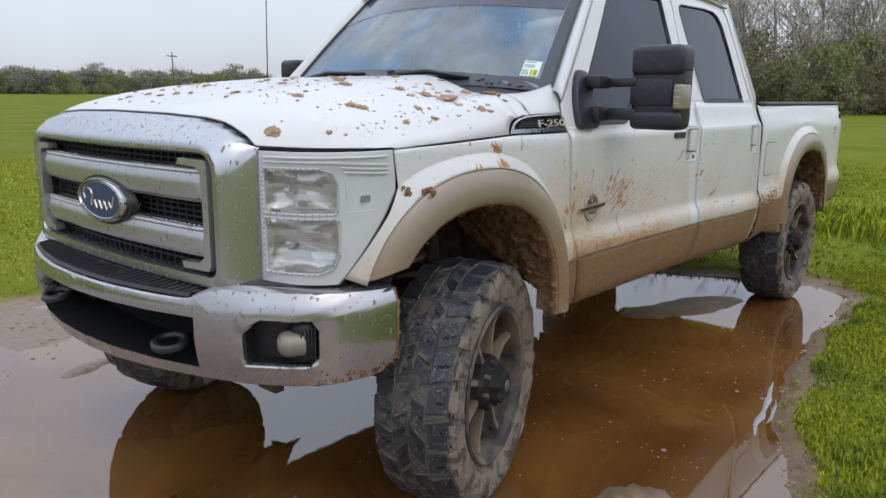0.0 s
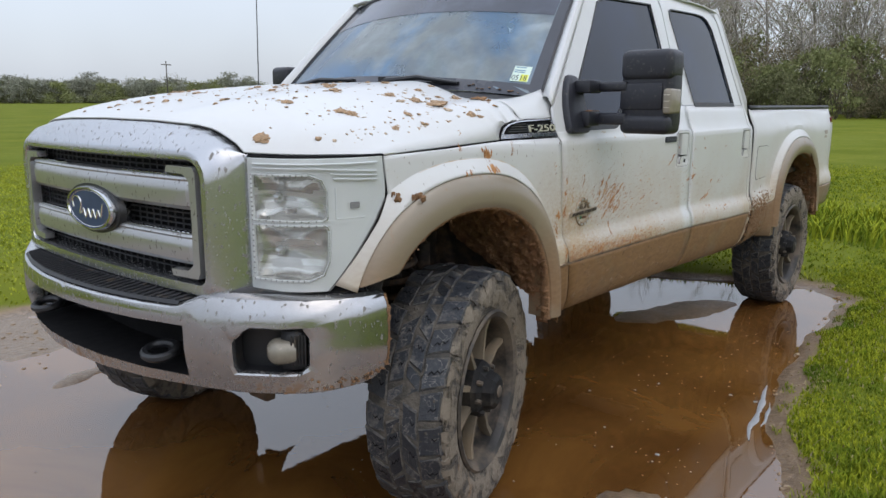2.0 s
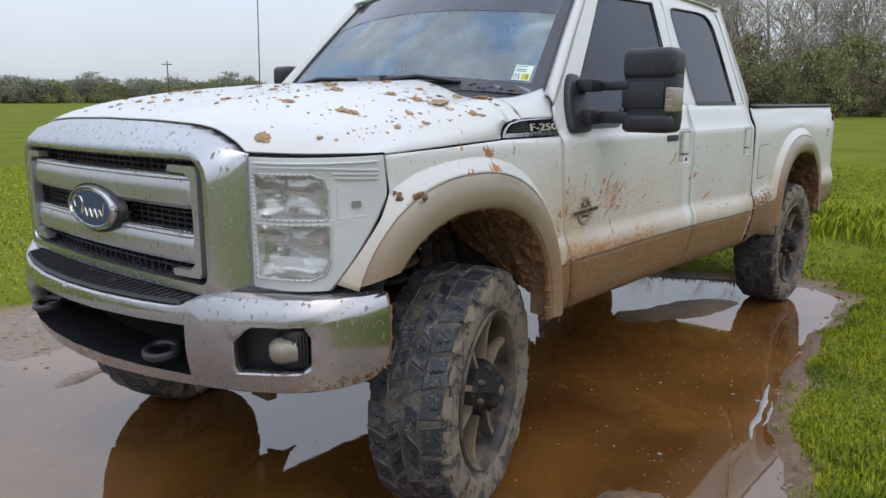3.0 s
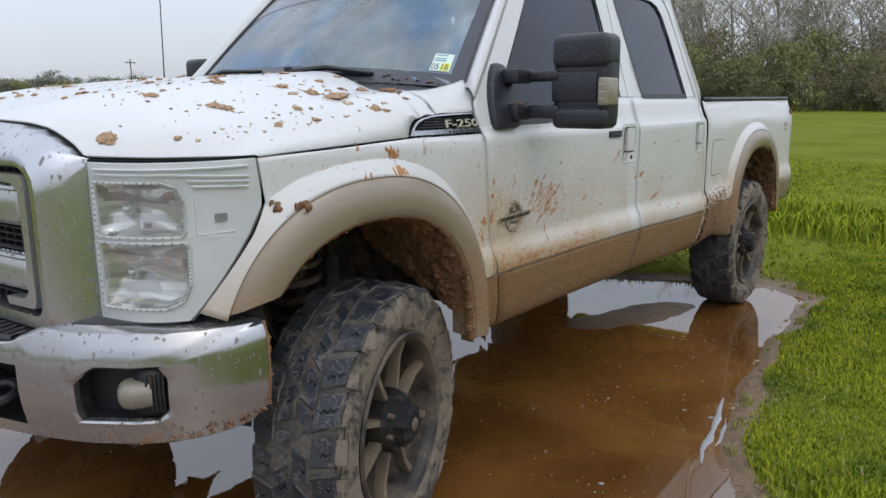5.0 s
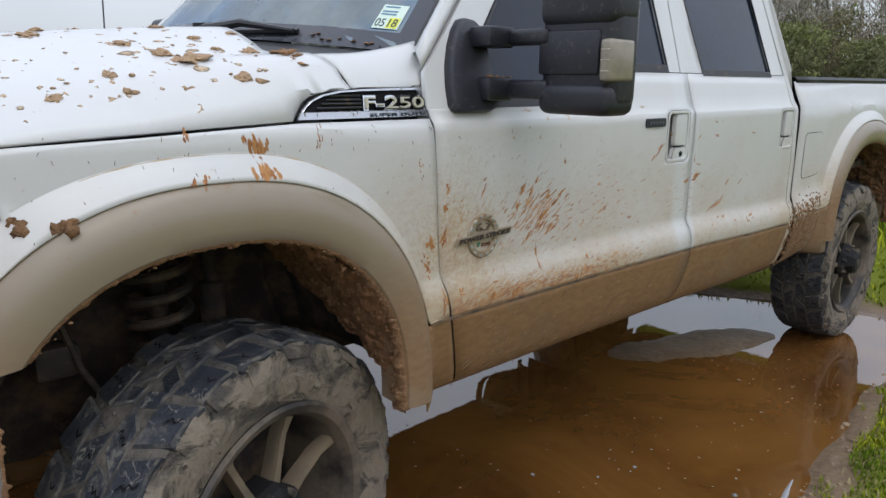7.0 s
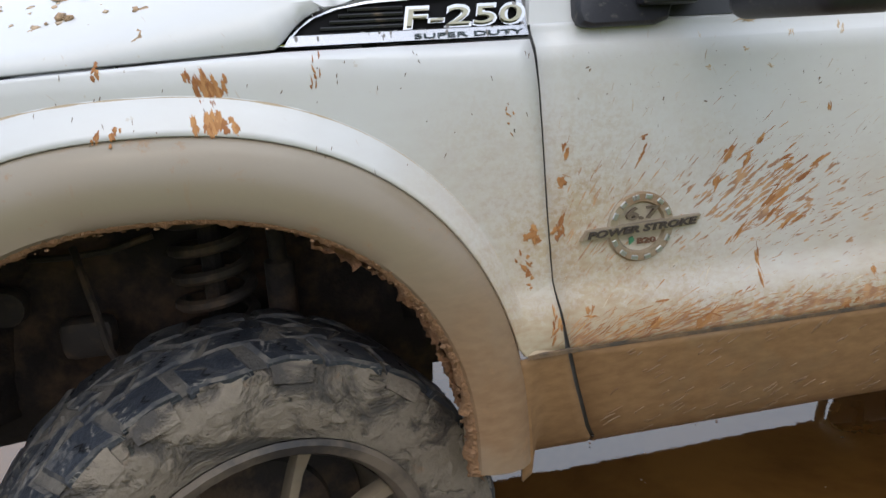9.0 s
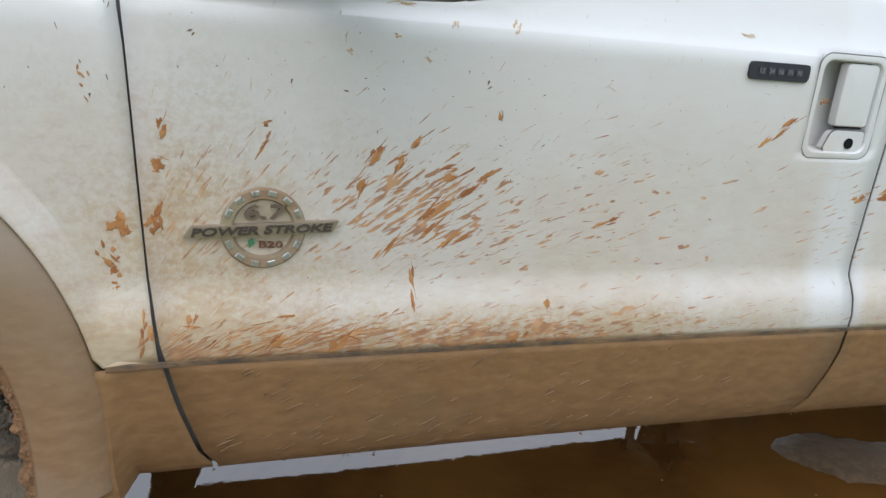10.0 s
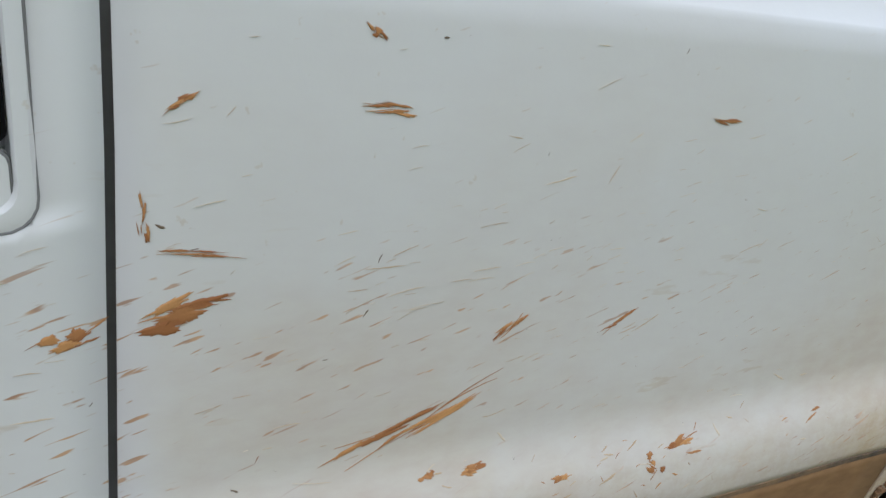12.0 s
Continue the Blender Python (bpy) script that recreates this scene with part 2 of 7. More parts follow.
def lamp_reflector():
    """Bright moulded reflector cut into long flat facets, each at its own tilt; their bright and dark reflections are
    put into the base colour.
    """
    k = Mat("headlight_reflector")
    cell = k.n.new("ShaderNodeTexVoronoi")
    cell.distance, cell.inputs["Scale"].default_value = "CHEBYCHEV", 1.0
    k.l.new(k.stretch(9.0, 9.0, 58.0), cell.inputs["Vector"])
    facet = k.n.new("ShaderNodeSeparateColor")
    k.l.new(cell.outputs["Color"], facet.inputs[0])
    k.set(Base_Color=k.mix(facet.outputs[0], (0.30, 0.29, 0.265), (0.93, 0.93, 0.91)), Roughness=k.ramp(facet.outputs[1], 0.0, 1.0, 0.08, 0.30), Metallic=0.75)
    k.bump(facet.outputs[2], 0.55, 0.006)
    return k.m


REFLECTOR = lamp_reflector()
LAMP_RIB = plain("clouded_lamp_rib", (0.48, 0.44, 0.36), 0.3, 0, 0.1)
FRIT = plain("dusty_glass_border", (0.050, 0.054, 0.068), 0.22, 0, 0.3, 6, 0.05, 0.001, 0.2, (0.13, 0.125, 0.125))
TAIL_RED = plain("red_tail_lens", (0.14, 0.012, 0.012), 0.2, 0, 0.1)
LIGHT_GREY = plain("silver_lettering", (0.66, 0.67, 0.68), 0.22, 0.9, 0.05)
CREAM = plain("cream_lettering", (0.40, 0.385, 0.29), 0.35, 0, 0.05)
BLUE = plain("blue_enamel", (0.035, 0.055, 0.14), 0.2, 0, 0.15, 20, 0.02, 0.001, 0.12, (0.25, 0.22, 0.2))
SEAT = plain("dark_interior", (0.035, 0.034, 0.033), 0.8, 0, 0.3, 25)
CLOTH = plain("pale_cloth", (0.55, 0.52, 0.44), 0.9, 0, 0.15, 30, 0.4, 0.01)
PAPER = plain("pale_green_paper", (0.62, 0.74, 0.66), 0.6, 0, 0.04)
INK = plain("dark_ink", (0.03, 0.05, 0.06), 0.6, 0, 0.1)
YELLOW = plain("yellow_paper", (0.70, 0.72, 0.10), 0.6, 0, 0.05)


def tyre_rubber():
    """Blue-black rubber with a dull sheen, greyed here and there by dried mud, each block a little differently."""
    k = Mat("tyre_rubber")
    line = k.math("ABSOLUTE", k.math("SUBTRACT", k.noise(26, 2, 0.5, None, 0.8), 0.5))
    scuff = k.math("MULTIPLY", k.ramp(line, 0.018, 0.003), k.ramp(k.noise(11, 3), 0.40, 0.52, 0.0, 0.85))
    smudge = k.ramp(k.noise(24, 5, 0.75), 0.46, 0.68, 0.0, 0.55)
    dust = k.math("MAXIMUM", scuff, k.math("MULTIPLY", smudge, k.ramp(k.island(), 0.35, 1.0, 0.15, 1.5)))
    rubber = k.mix(k.island(), (0.013, 0.016, 0.022), (0.030, 0.035, 0.045))
    k.set(Base_Color=k.mix(dust, rubber, (0.22, 0.205, 0.18)), Roughness=k.blend(dust, 0.38, 0.85))
    k.bump(k.math("ADD", k.noise(40, 5, 0.7), k.math("MULTIPLY", k.noise(150, 3), 0.4)), 0.6, 0.007)
    return k.m


def muddy_sidewall():
    """Rubber under a grey-brown cake of mud, thin in places, with flaked tan patches and dark pits."""
    k = Mat("muddy_sidewall")
    n = k.noise(11, 6, 0.65, None, 0.8)
    f = k.noise(70, 4, 0.7)
    cake = k.ramp(n, 0.36, 0.54, 0.12, 1.0)
    pits = k.ramp(k.noise(30, 2, 0.5), 0.70, 0.74, 0.0, 0.85)
    tone = k.mix(f, (0.118, 0.098, 0.076), (0.250, 0.210, 0.160))
    tone = k.mix(k.ramp(k.noise(8, 4, 0.7), 0.60, 0.68, 0.0, 0.8), tone, (0.215, 0.145, 0.090))
    k.set(Base_Color=k.mix(pits, k.mix(cake, (0.032, 0.030, 0.029), tone), (0.016, 0.020, 0.018)), Roughness=0.86)
    k.bump(k.math("SUBTRACT", k.math("ADD", cake, k.math("MULTIPLY", f, 0.5)), pits), 0.8, 0.012)
    return k.m


RUBBER, SIDEWALL = tyre_rubber(), muddy_sidewall()


def glass(name, tint, opaque, rough=0.02, haze=(0.03, 0.25), dust=(0.35, 0.33, 0.30), sheen=2.0, streaks=None):
    """Thin glass: a clear or tinted sheet with a mirror sheen and an uneven colour film: dirt, and on the windscreen
    painted sky reflection.
    """
    k = Mat(name)
    clear = k.n.new("ShaderNodeBsdfTransparent")
    clear.inputs[0].default_value = (*tint, 1)
    mixer = k.n.new("ShaderNodeMixShader")
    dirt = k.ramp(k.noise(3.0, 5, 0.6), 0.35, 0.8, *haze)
    # second film tone, for the paler part of the painted sky reflection
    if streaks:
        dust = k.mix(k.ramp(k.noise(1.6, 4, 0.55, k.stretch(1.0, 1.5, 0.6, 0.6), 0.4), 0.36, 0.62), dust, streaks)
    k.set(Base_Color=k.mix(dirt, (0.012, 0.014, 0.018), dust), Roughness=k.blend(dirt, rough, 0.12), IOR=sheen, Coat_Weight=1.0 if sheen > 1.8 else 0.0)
    k.put(mixer.inputs[0], opaque)
    k.l.new(clear.outputs[0], mixer.inputs[1]), k.l.new(k.b.outputs[0], mixer.inputs[2])
    k.l.new(mixer.outputs[0], k.out.inputs[0])
    return k.m


SIDE_GLASS = glass("tinted_glass", (0.02, 0.022, 0.030), 0.97, 0.03, (0.15, 0.60), (0.022, 0.036, 0.085), 1.42)
# blue and pale film colours put reflected sky into the glass, besides some haze
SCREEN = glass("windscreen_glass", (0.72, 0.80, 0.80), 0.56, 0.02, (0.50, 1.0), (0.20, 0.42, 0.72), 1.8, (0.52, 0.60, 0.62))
SHADE_GLASS = glass("shaded_glass_band", (0.20, 0.20, 0.24), 0.85, 0.03, (0.30, 0.75), (0.15, 0.17, 0.24), 1.6)
LENS = glass("clear_lens", (0.96, 0.97, 0.96), 0.24, 0.04, (0.3, 0.9), (0.60, 0.61, 0.60), 1.7)


def muddy_water():
    k = Mat("muddy_water")
    silt = k.ramp(k.noise(1.1, 5, 0.6, None, 0.6), 0.3, 0.7)
    k.set(Base_Color=k.mix(silt, (0.084, 0.035, 0.009), (0.190, 0.087, 0.021)), Roughness=0.012, IOR=1.9)
    k.bump(k.math("ADD", k.noise(5, 2), k.math("MULTIPLY", k.noise(21, 3, 0.6), 0.35)), 0.03, 0.01)
    return k.m


def ground_material():
    k = Mat("turf_and_mud")
    z = k.axis("Z")
    n1, n2, n3 = k.noise(0.35, 5, 0.6), k.noise(3.0, 5, 0.65), k.noise(26, 4, 0.7)
    green = k.mix(k.ramp(n1, 0.3, 0.7), (0.090, 0.122, 0.009), (0.175, 0.188, 0.026))
    strips = k.noise(0.16, 3, 0.5, k.stretch(0.25, 1.0, 1.0))
    green = k.mix(k.ramp(strips, 0.45, 0.6, 0.0, 0.6), green, (0.142, 0.172, 0.028))
    green = k.mix(k.ramp(n2, 0.35, 0.75), green, (0.115, 0.140, 0.011))
    green = k.mix(k.ramp(n3, 0.55, 0.75, 0, 0.3), green, (0.05, 0.07, 0.015))
    earth = k.mix(k.ramp(n2, 0.3, 0.7), (0.130, 0.085, 0.048), (0.260, 0.180, 0.108))
    earth = k.mix(k.ramp(n3, 0.5, 0.8, 0, 0.6), earth, (0.33, 0.26, 0.18))
    level = k.math("ADD", z, k.math("MULTIPLY", k.math("SUBTRACT", n2, 0.5), 0.05))
    turf = k.ramp(level, 0.022, 0.045)
    wet = k.ramp(z, 0.03, 0.004)
    k.set(Base_Color=k.mix(turf, k.mix(wet, earth, k.mix(k.ramp(n3, 0.35, 0.65), (0.125, 0.082, 0.048), (0.21, 0.145, 0.090))), green), Roughness=k.blend(turf, k.blend(wet, 0.75, 0.32), 0.95), Specular_IOR_Level=k.blend(turf, 0.5, 0.05))
    k.bump(n3, 0.5, 0.02)
    return k.m


def leafy(name, a, b, patch=None):
    """Leaves or blades, each of its own shade; patch: a second tone that takes over in places."""
    k = Mat(name)
    tone = k.mix(k.island(), a, b)
    if patch:
        tone = k.mix(k.ramp(k.noise(2.6, 4, 0.6), 0.46, 0.66, 0.0, 0.75), tone, patch)
    k.set(Base_Color=tone, Roughness=0.9, Specular_IOR_Level=0.12)
    return k.m


WATER, GROUND = muddy_water(), ground_material()
GRASS = leafy("grass_blades", (0.105, 0.155, 0.008), (0.370, 0.390, 0.026), (0.060, 0.115, 0.010))
FIELD_BLADE = leafy("field_grass_blades", (0.230, 0.270, 0.018), (0.360, 0.380, 0.045))
STRAW = leafy("dry_grass", (0.26, 0.22, 0.11), (0.38, 0.33, 0.18))
LEAF_DARK = leafy("dark_evergreen_leaves", (0.105, 0.112, 0.055), (0.185, 0.190, 0.098))
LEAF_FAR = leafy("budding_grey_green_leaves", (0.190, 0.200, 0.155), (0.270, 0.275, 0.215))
LEAF_SPRING = leafy("spring_leaves", (0.150, 0.170, 0.070), (0.250, 0.265, 0.115))
LEAF_OLIVE = leafy("olive_brush_leaves", (0.150, 0.125, 0.075), (0.235, 0.205, 0.125))
BARK = plain("grey_bark", (0.24, 0.22, 0.19), 0.9, 0, 0.35, 8, 0.6, 0.02)
TWIG = plain("grey_twigs", (0.34, 0.31, 0.265), 0.9, 0, 0.3, 8)
BRUSH_STEM = plain("brown_brush_stems", (0.085, 0.070, 0.050), 0.9, 0, 0.3, 8)
POLE_WOOD = plain("weathered_pole", (0.09, 0.08, 0.07), 0.9, 0, 0.3, 8)
SEAL_GREY = plain("dusty_door_seal", (0.14, 0.14, 0.14), 0.7, 0, 0.3, 30, 0.1, 0.002, 0.2, (0.12, 0.11, 0.10))
MOULDING = plain("dusty_dark_moulding", (0.055, 0.044, 0.034), 0.85, 0, 0.5, 40, 0.4, 0.003, 0.6, (0.20, 0.125, 0.065))
# near-black that puts the shade of gaps and openings into colour; also dark joints
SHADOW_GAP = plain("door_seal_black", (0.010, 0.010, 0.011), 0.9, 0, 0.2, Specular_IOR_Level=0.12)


# ---- mesh helpers ----
def part(name, verts, faces, material, parent=None, label="", sharp=35, thick=0.0, at=None):
    """ONE mesh object, smooth but for sharp edges, as a part of its parent."""
    me = bpy.data.meshes.new(name)
    me.from_pydata([tuple(map(float, v)) for v in verts], [], [tuple(map(int, f)) for f in faces])
    bm = bmesh.new()
    bm.from_mesh(me)
    bmesh.ops.remove_doubles(bm, verts=bm.verts, dist=1e-5)
    bmesh.ops.recalc_face_normals(bm, faces=bm.faces)
    bm.to_mesh(me)
    bm.free()
    me.polygons.foreach_set("use_smooth", [True] * len(me.polygons))
    me.set_sharp_from_angle(angle=radians(sharp))
    me.materials.append(material)
    ob = new(name, me)
    if parent:
        ob.parent = parent
    if at:
        ob.matrix_basis = at
    if label:
        ob["label"] = label
    if thick:
        s = ob.modifiers.new("thickness", "SOLIDIFY")
        s.thickness, s.offset = abs(thick), 0.0
    return ob


def hollow(name, parent=None, at=None):
    ob = new(name)
    ob.empty_display_size = 0.2
    if parent:
        ob.parent = parent
    if at:
        ob.matrix_basis = at
    return ob


def join(*pieces):
    """Several (verts, faces) pieces as one."""
    vs, fs = [], []
    for v, f in pieces:
        n = len(vs)
        vs += [tuple(p) for p in v]
        fs += [tuple(i + n for i in q) for q in f]
    return vs, fs


def lattice(rows, closed_u=False, closed_v=False):
    """Quads over rows of points."""
    m, n = len(rows), len(rows[0])
    vs = [p for r in rows for p in r]
    fs = []
    for i in range(m if closed_v else m - 1):
        for j in range(n if closed_u else n - 1):
            a, b, c, d = i * n + j, i * n + (j + 1) % n, ((i + 1) % m) * n + (j + 1) % n, ((i + 1) % m) * n + j
            fs.append((a, b, c, d))
    return vs, fs


def block(x0, x1, y0, y1, z0, z1, round_by=0.01, segments=2):
    bm = bmesh.new()
    bmesh.ops.create_cube(bm, size=1)
    for v in bm.verts:
        v.co = ((x0 + x1) / 2 + v.co.x * (x1 - x0), (y0 + y1) / 2 + v.co.y * (y1 - y0), (z0 + z1) / 2 + v.co.z * (z1 - z0))
    if round_by:
        bmesh.ops.bevel(bm, geom=bm.edges[:], offset=round_by, segments=segments, affect="EDGES", profile=0.5)
    bm.verts.index_update()
    out = [tuple(v.co) for v in bm.verts], [tuple(v.index for v in f.verts) for f in bm.faces]
    bm.free()
    return out


def moved(piece, m):
    return [tuple(m @ Vector(p)) for p in piece[0]], piece[1]


def tube(path, radius, sides=8, closed=False, caps=True):
    pts = [Vector(p) for p in path]
    n = len(pts)
    rows = []
    for i, p in enumerate(pts):
        a, b = pts[(i - 1) % n if closed else max(0, i - 1)], pts[(i + 1) % n if closed else min(n - 1, i + 1)]
        q = (b - a).to_track_quat("Z", "X") if i == 0 else q
        q = q if i == 0 else (q @ Vector((0, 0, 1))).rotation_difference((b - a).normalized()) @ q
        r = radius[i] if isinstance(radius, (list, tuple)) else radius
        rows.append([tuple(p + q @ Vector((r * math.cos(t), r * math.sin(t), 0))) for t in np.linspace(0, math.tau, sides, endpoint=False)])
    vs, fs = lattice(rows, True, closed)
    if caps and not closed:
        fs += [tuple(range(sides))[::-1], tuple(range((n - 1) * sides, n * sides))]
    return vs, fs


def lathe(profile, n):
    """A profile of (radius, y) turned round the y axis."""
    return lattice([[(r * math.cos(t), y, r * math.sin(t)) for t in np.linspace(0, math.tau, n, endpoint=False)] for r, y in profile], True)


def prism(outline, depth, place):
    """A flat outline of (u, v) made solid: place(u, v, w) gives the world point, w runs 0 to depth."""
    n = len(outline)
    vs = [place(u, v, 0) for u, v in outline] + [place(u, v, depth) for u, v in outline]
    return vs, [tuple(range(n)), tuple(range(2 * n - 1, n - 1, -1))] + [(i, (i + 1) % n, n + (i + 1) % n, n + i) for i in range(n)]


def rounded(x0, x1, z0, z1, r, n=5):
    out = []
    for cx, cz, a in ((x1 - r, z1 - r, 0), (x0 + r, z1 - r, 90), (x0 + r, z0 + r, 180), (x1 - r, z0 + r, 270)):
        out += [(cx + r * math.cos(radians(a + 90 * i / n)), cz + r * math.sin(radians(a + 90 * i / n))) for i in range(n + 1)]
    return out


def between(loop, n):
    """A closed loop of key points, with n points on each side."""
    out = []
    for i, p in enumerate(loop):
        q = loop[(i + 1) % len(loop)]
        out += [tuple(np.array(p) + (np.array(q) - np.array(p)) * k / n) for k in range(n)]
    return out


def lettering(text, width, height, depth, place, bold=0.0):
    """Raised letters from the built-in font, fitted to width and height."""
    cu = bpy.data.curves.new("letters", "FONT")
    cu.body = text
    cu.resolution_u = 3
    cu.offset = bold
    tmp = bpy.data.objects.new("letters", cu)
    me = bpy.data.meshes.new_from_object(tmp)
    co = np.array([v.co[:] for v in me.vertices])
    lo, hi = co.min(0), co.max(0)
    u = (co[:, 0] - lo[0]) / (hi[0] - lo[0]) * width
    v = (co[:, 1] - lo[1]) / (hi[1] - lo[1]) * height
    tris = [tuple(p.vertices) for p in me.polygons]
    n = len(u)
    edges = {}
    for f in tris:
        for a, b in zip(f, f[1:] + f[:1]):
            edges[(a, b)] = 1
    rim = [(a, b) for a, b in edges if (b, a) not in edges]
    vs = [place(a, b, 0.0) for a, b in zip(u, v)] + [place(a, b, depth) for a, b in zip(u, v)]
    fs = [tuple(i + n for i in f) for f in tris] + [(a, b, b + n, a + n) for a, b in rim]
    bpy.data.objects.remove(tmp)
    return vs, fs


# ---- the truck's side: half-width over height, wheel arches and flares ----
PROFILE = [(0.594, 0.905), (0.604, 0.926), (0.624, 0.946), (0.66, 0.968), (0.74, 0.988), (0.81, 0.998), (0.86, 1.003), (0.89, 0.998), (0.912, 0.988), (0.93, 0.978), (0.95, 0.975),
           (1.05, 0.974), (1.20, 0.976), (1.30, 0.975), (1.318, 0.972), (1.338, 0.957), (1.352, 0.953), (1.42, 0.932), (1.455, 0.921), (1.50, 0.908), (1.96, 0.775), (2.03, 0.735)]
PZ, PY = np.array(PROFILE).T
ROWS_Z = sorted({round(float(z), 4) for z in np.concatenate([PZ, np.arange(0.60, 1.46, 0.03)]) if z > 0.598})
ARCHES = ((-0.04, 0.66, 0.447, 0.43, 0.548, 0.53, 0.572, 0.60), (3.79, 0.66, 0.45, 0.46, 0.545, 0.555, 0.572, 0.59))
ARCH_TOP = (0.455, 0.572, 0.620)


def arch_radius(arch, which, angle):
    """Reach of an arch's inner lip (0), flare edge (1) or bulge edge (2) in a direction."""
    c, s = math.cos(angle), math.sin(angle)
    back, ahead = arch[2 + 2 * which], arch[3 + 2 * which]
    a = back if c > 0 else ahead
    return (abs(c / a) ** 2.3 + abs(s / ARCH_TOP[which]) ** 2.3) ** (-1 / 2.3)


def taper(x):
    """How much the body draws in towards its nose and its tail."""
    if x < -0.05:
        return 0.042 * min(1.4, (-0.05 - x) / 0.40) ** 1.7
    return 0.025 * min(1.0, max(0.0, (x - 1.9) / 0.8))


def side(x, z):
    """Half-width of the body at a place on its flank, with the bulges over the wheels."""
    y = float(np.interp(z, PZ, PY))
    for arch in ARCHES:
        dx, dz = x - arch[0], z - arch[1]
        if abs(dx) < 0.75 and dz > -0.12:
            r, t = math.hypot(dx, dz), math.atan2(dz, dx)
            r1, r2 = arch_radius(arch, 1, t), arch_radius(arch, 2, t)
            if r < r2:
                k = min(1.0, (r2 - r) / max(1e-6, r2 - r1))
                y = y + (max(y, 1.010) - y) * k ** 0.85 if k < 1 else max(y, 1.010)
    return y - taper(x)


def sag(x, z):
    """The sill, moulding and ledge drop a little towards the back of the cab."""
    return float(np.interp(x, [1.2, 1.9, 2.4, 2.8, 2.86, 3.3], [0, 0.006, 0.028, 0.038, 0.038, 0])) * min(1.0, max(0.0, (1.06 - z) / 0.12))


def flank(x, z, proud=0.0, hand=-1):
    return (x, hand * (side(x, z) + proud), z - sag(x, z))


truck = tagged(new("pickup_truck"), "lifted white crew-cab pickup truck splashed with orange mud, in a puddle", "truck")


def seam_front(z):
    return float(np.interp(z, [0.62, 0.66, 0.76, 0.86, 0.945, 1.07, 1.18, 1.26, 1.34, 1.46], [0.650, 0.628, 0.597, 0.573, 0.560, 0.552, 0.546, 0.541, 0.535, 0.530]))


def seam_mid(z):
    return float(np.interp(z, [0.62, 0.70, 0.78, 0.85, 0.93, 1.07, 1.20, 1.30, 1.335, 1.46], [1.789, 1.810, 1.822, 1.818, 1.812, 1.817, 1.821, 1.8225, 1.830, 1.829]))


def seam_back(z):
    return float(np.interp(z, [0.62, 0.80, 1.08, 1.34, 1.46], [2.755, 2.780, 2.790, 2.765, 2.74]))


def arch_panel(name, arch, outline, start, end, inner, material, parent, hand, steps=8, floor=0.83):
    """Panel between a wheel arch and an outline, laid out in rays from the arch's centre."""
    cx, cz = arch[0], arch[1]
    keys = [math.atan2(z - cz, x - cx) for x, z in outline]
    angles = sorted({round(a, 5) for a in list(np.linspace(start, end, 72)) + [k for k in keys if start < k < end]})
    rows = []
    for t in angles:
        c, s = math.cos(t), math.sin(t)
        far = 9.0
        for (x1, z1), (x2, z2) in zip(outline, outline[1:]):
            ex, ez = x2 - x1, z2 - z1
            det = -c * ez + s * ex
            if abs(det) < 1e-9:
                continue
            bx, bz = x1 - cx, z1 - cz
            r, k = (-bx * ez + bz * ex) / det, (c * bz - s * bx) / det
            if r > 0 and -1e-6 <= k <= 1 + 1e-6:
                far = min(far, r)
        near = arch_radius(arch, inner, t)
        far = near if far > 5 else far
        if s > 0:
            near = max(near, (floor - cz) / s)
        far = max(far, near + 1e-4)
        edge = arch_radius(arch, 2, t)
        if near + 0.012 < edge < far - 0.012:
            radii = [*np.linspace(near, edge - 0.004, 6), edge + 0.003, *np.linspace(edge + 0.012, far, 7)]
        else:
            radii = list(np.linspace(near, far, 14))
        rows.append([flank(cx + c * r, cz + s * r, 0, hand) for r in radii])
    vs, fs = lattice(rows)
    return part(name, vs, fs, material, parent, sharp=24, thick=0.004)


def flare(arch, start, end, parent, hand, label="", cut=0.0):
    cx, cz = arch[0], arch[1]
    rows = []
    for f in np.linspace(0, 1, 64):
        row = []
        for k, y in ((-0.03, 0.990), (0.0, 1.006), (0.06, 1.016), (0.2, 1.028), (0.45, 1.036), (0.75, 1.036), (0.93, 1.030), (1.0, 1.020), (1.01, 1.00), (0.99, 0.96), (0.96, 0.925)):
            t = start + (end - start - cut * min(max(k, 0.0), 1.0)) * f
            c, s = math.cos(t), math.sin(t)
            r0, r1 = arch_radius(arch, 0, t), arch_radius(arch, 1, t)
            r = r1 + (r0 - r1) * k
            drop = taper(cx + c * r)
            row.append((cx + c * r, hand * (y - drop), cz + s * r))
        rows.append(row)
    vs, fs = lattice(rows)
    return part("wheel_arch_flare", vs, fs, GOLD, parent, label)


def liner(arch, start, end, parent, hand):
    cx, cz = arch[0], arch[1]
    rows = []
    for t in np.linspace(start, end, 40):
        r0 = arch_radius(arch, 0, t)
        rows.append([(cx + math.cos(t) * r, hand * y, cz + math.sin(t) * r) for r, y in ((r0 + 0.012, 0.95), (r0 + 0.03, 0.88), (r0 + 0.03, 0.70), (r0 + 0.02, 0.54), (r0 - 0.03, 0.50))])
    vs, fs = lattice(rows)
    return part("wheel_arch_liner", vs, fs, DARK, parent, thick=0.006)


FRONT_EDGE = [(0.573, 0.83), (0.560, 0.945), (0.552, 1.07), (0.546, 1.18), (0.541, 1.26), (0.533, 1.331), (0.165, 1.331), (-0.407, 1.308), (-0.392, 1.195), (-0.44, 1.12), (-0.585, 0.94), (-0.62, 0.90)]
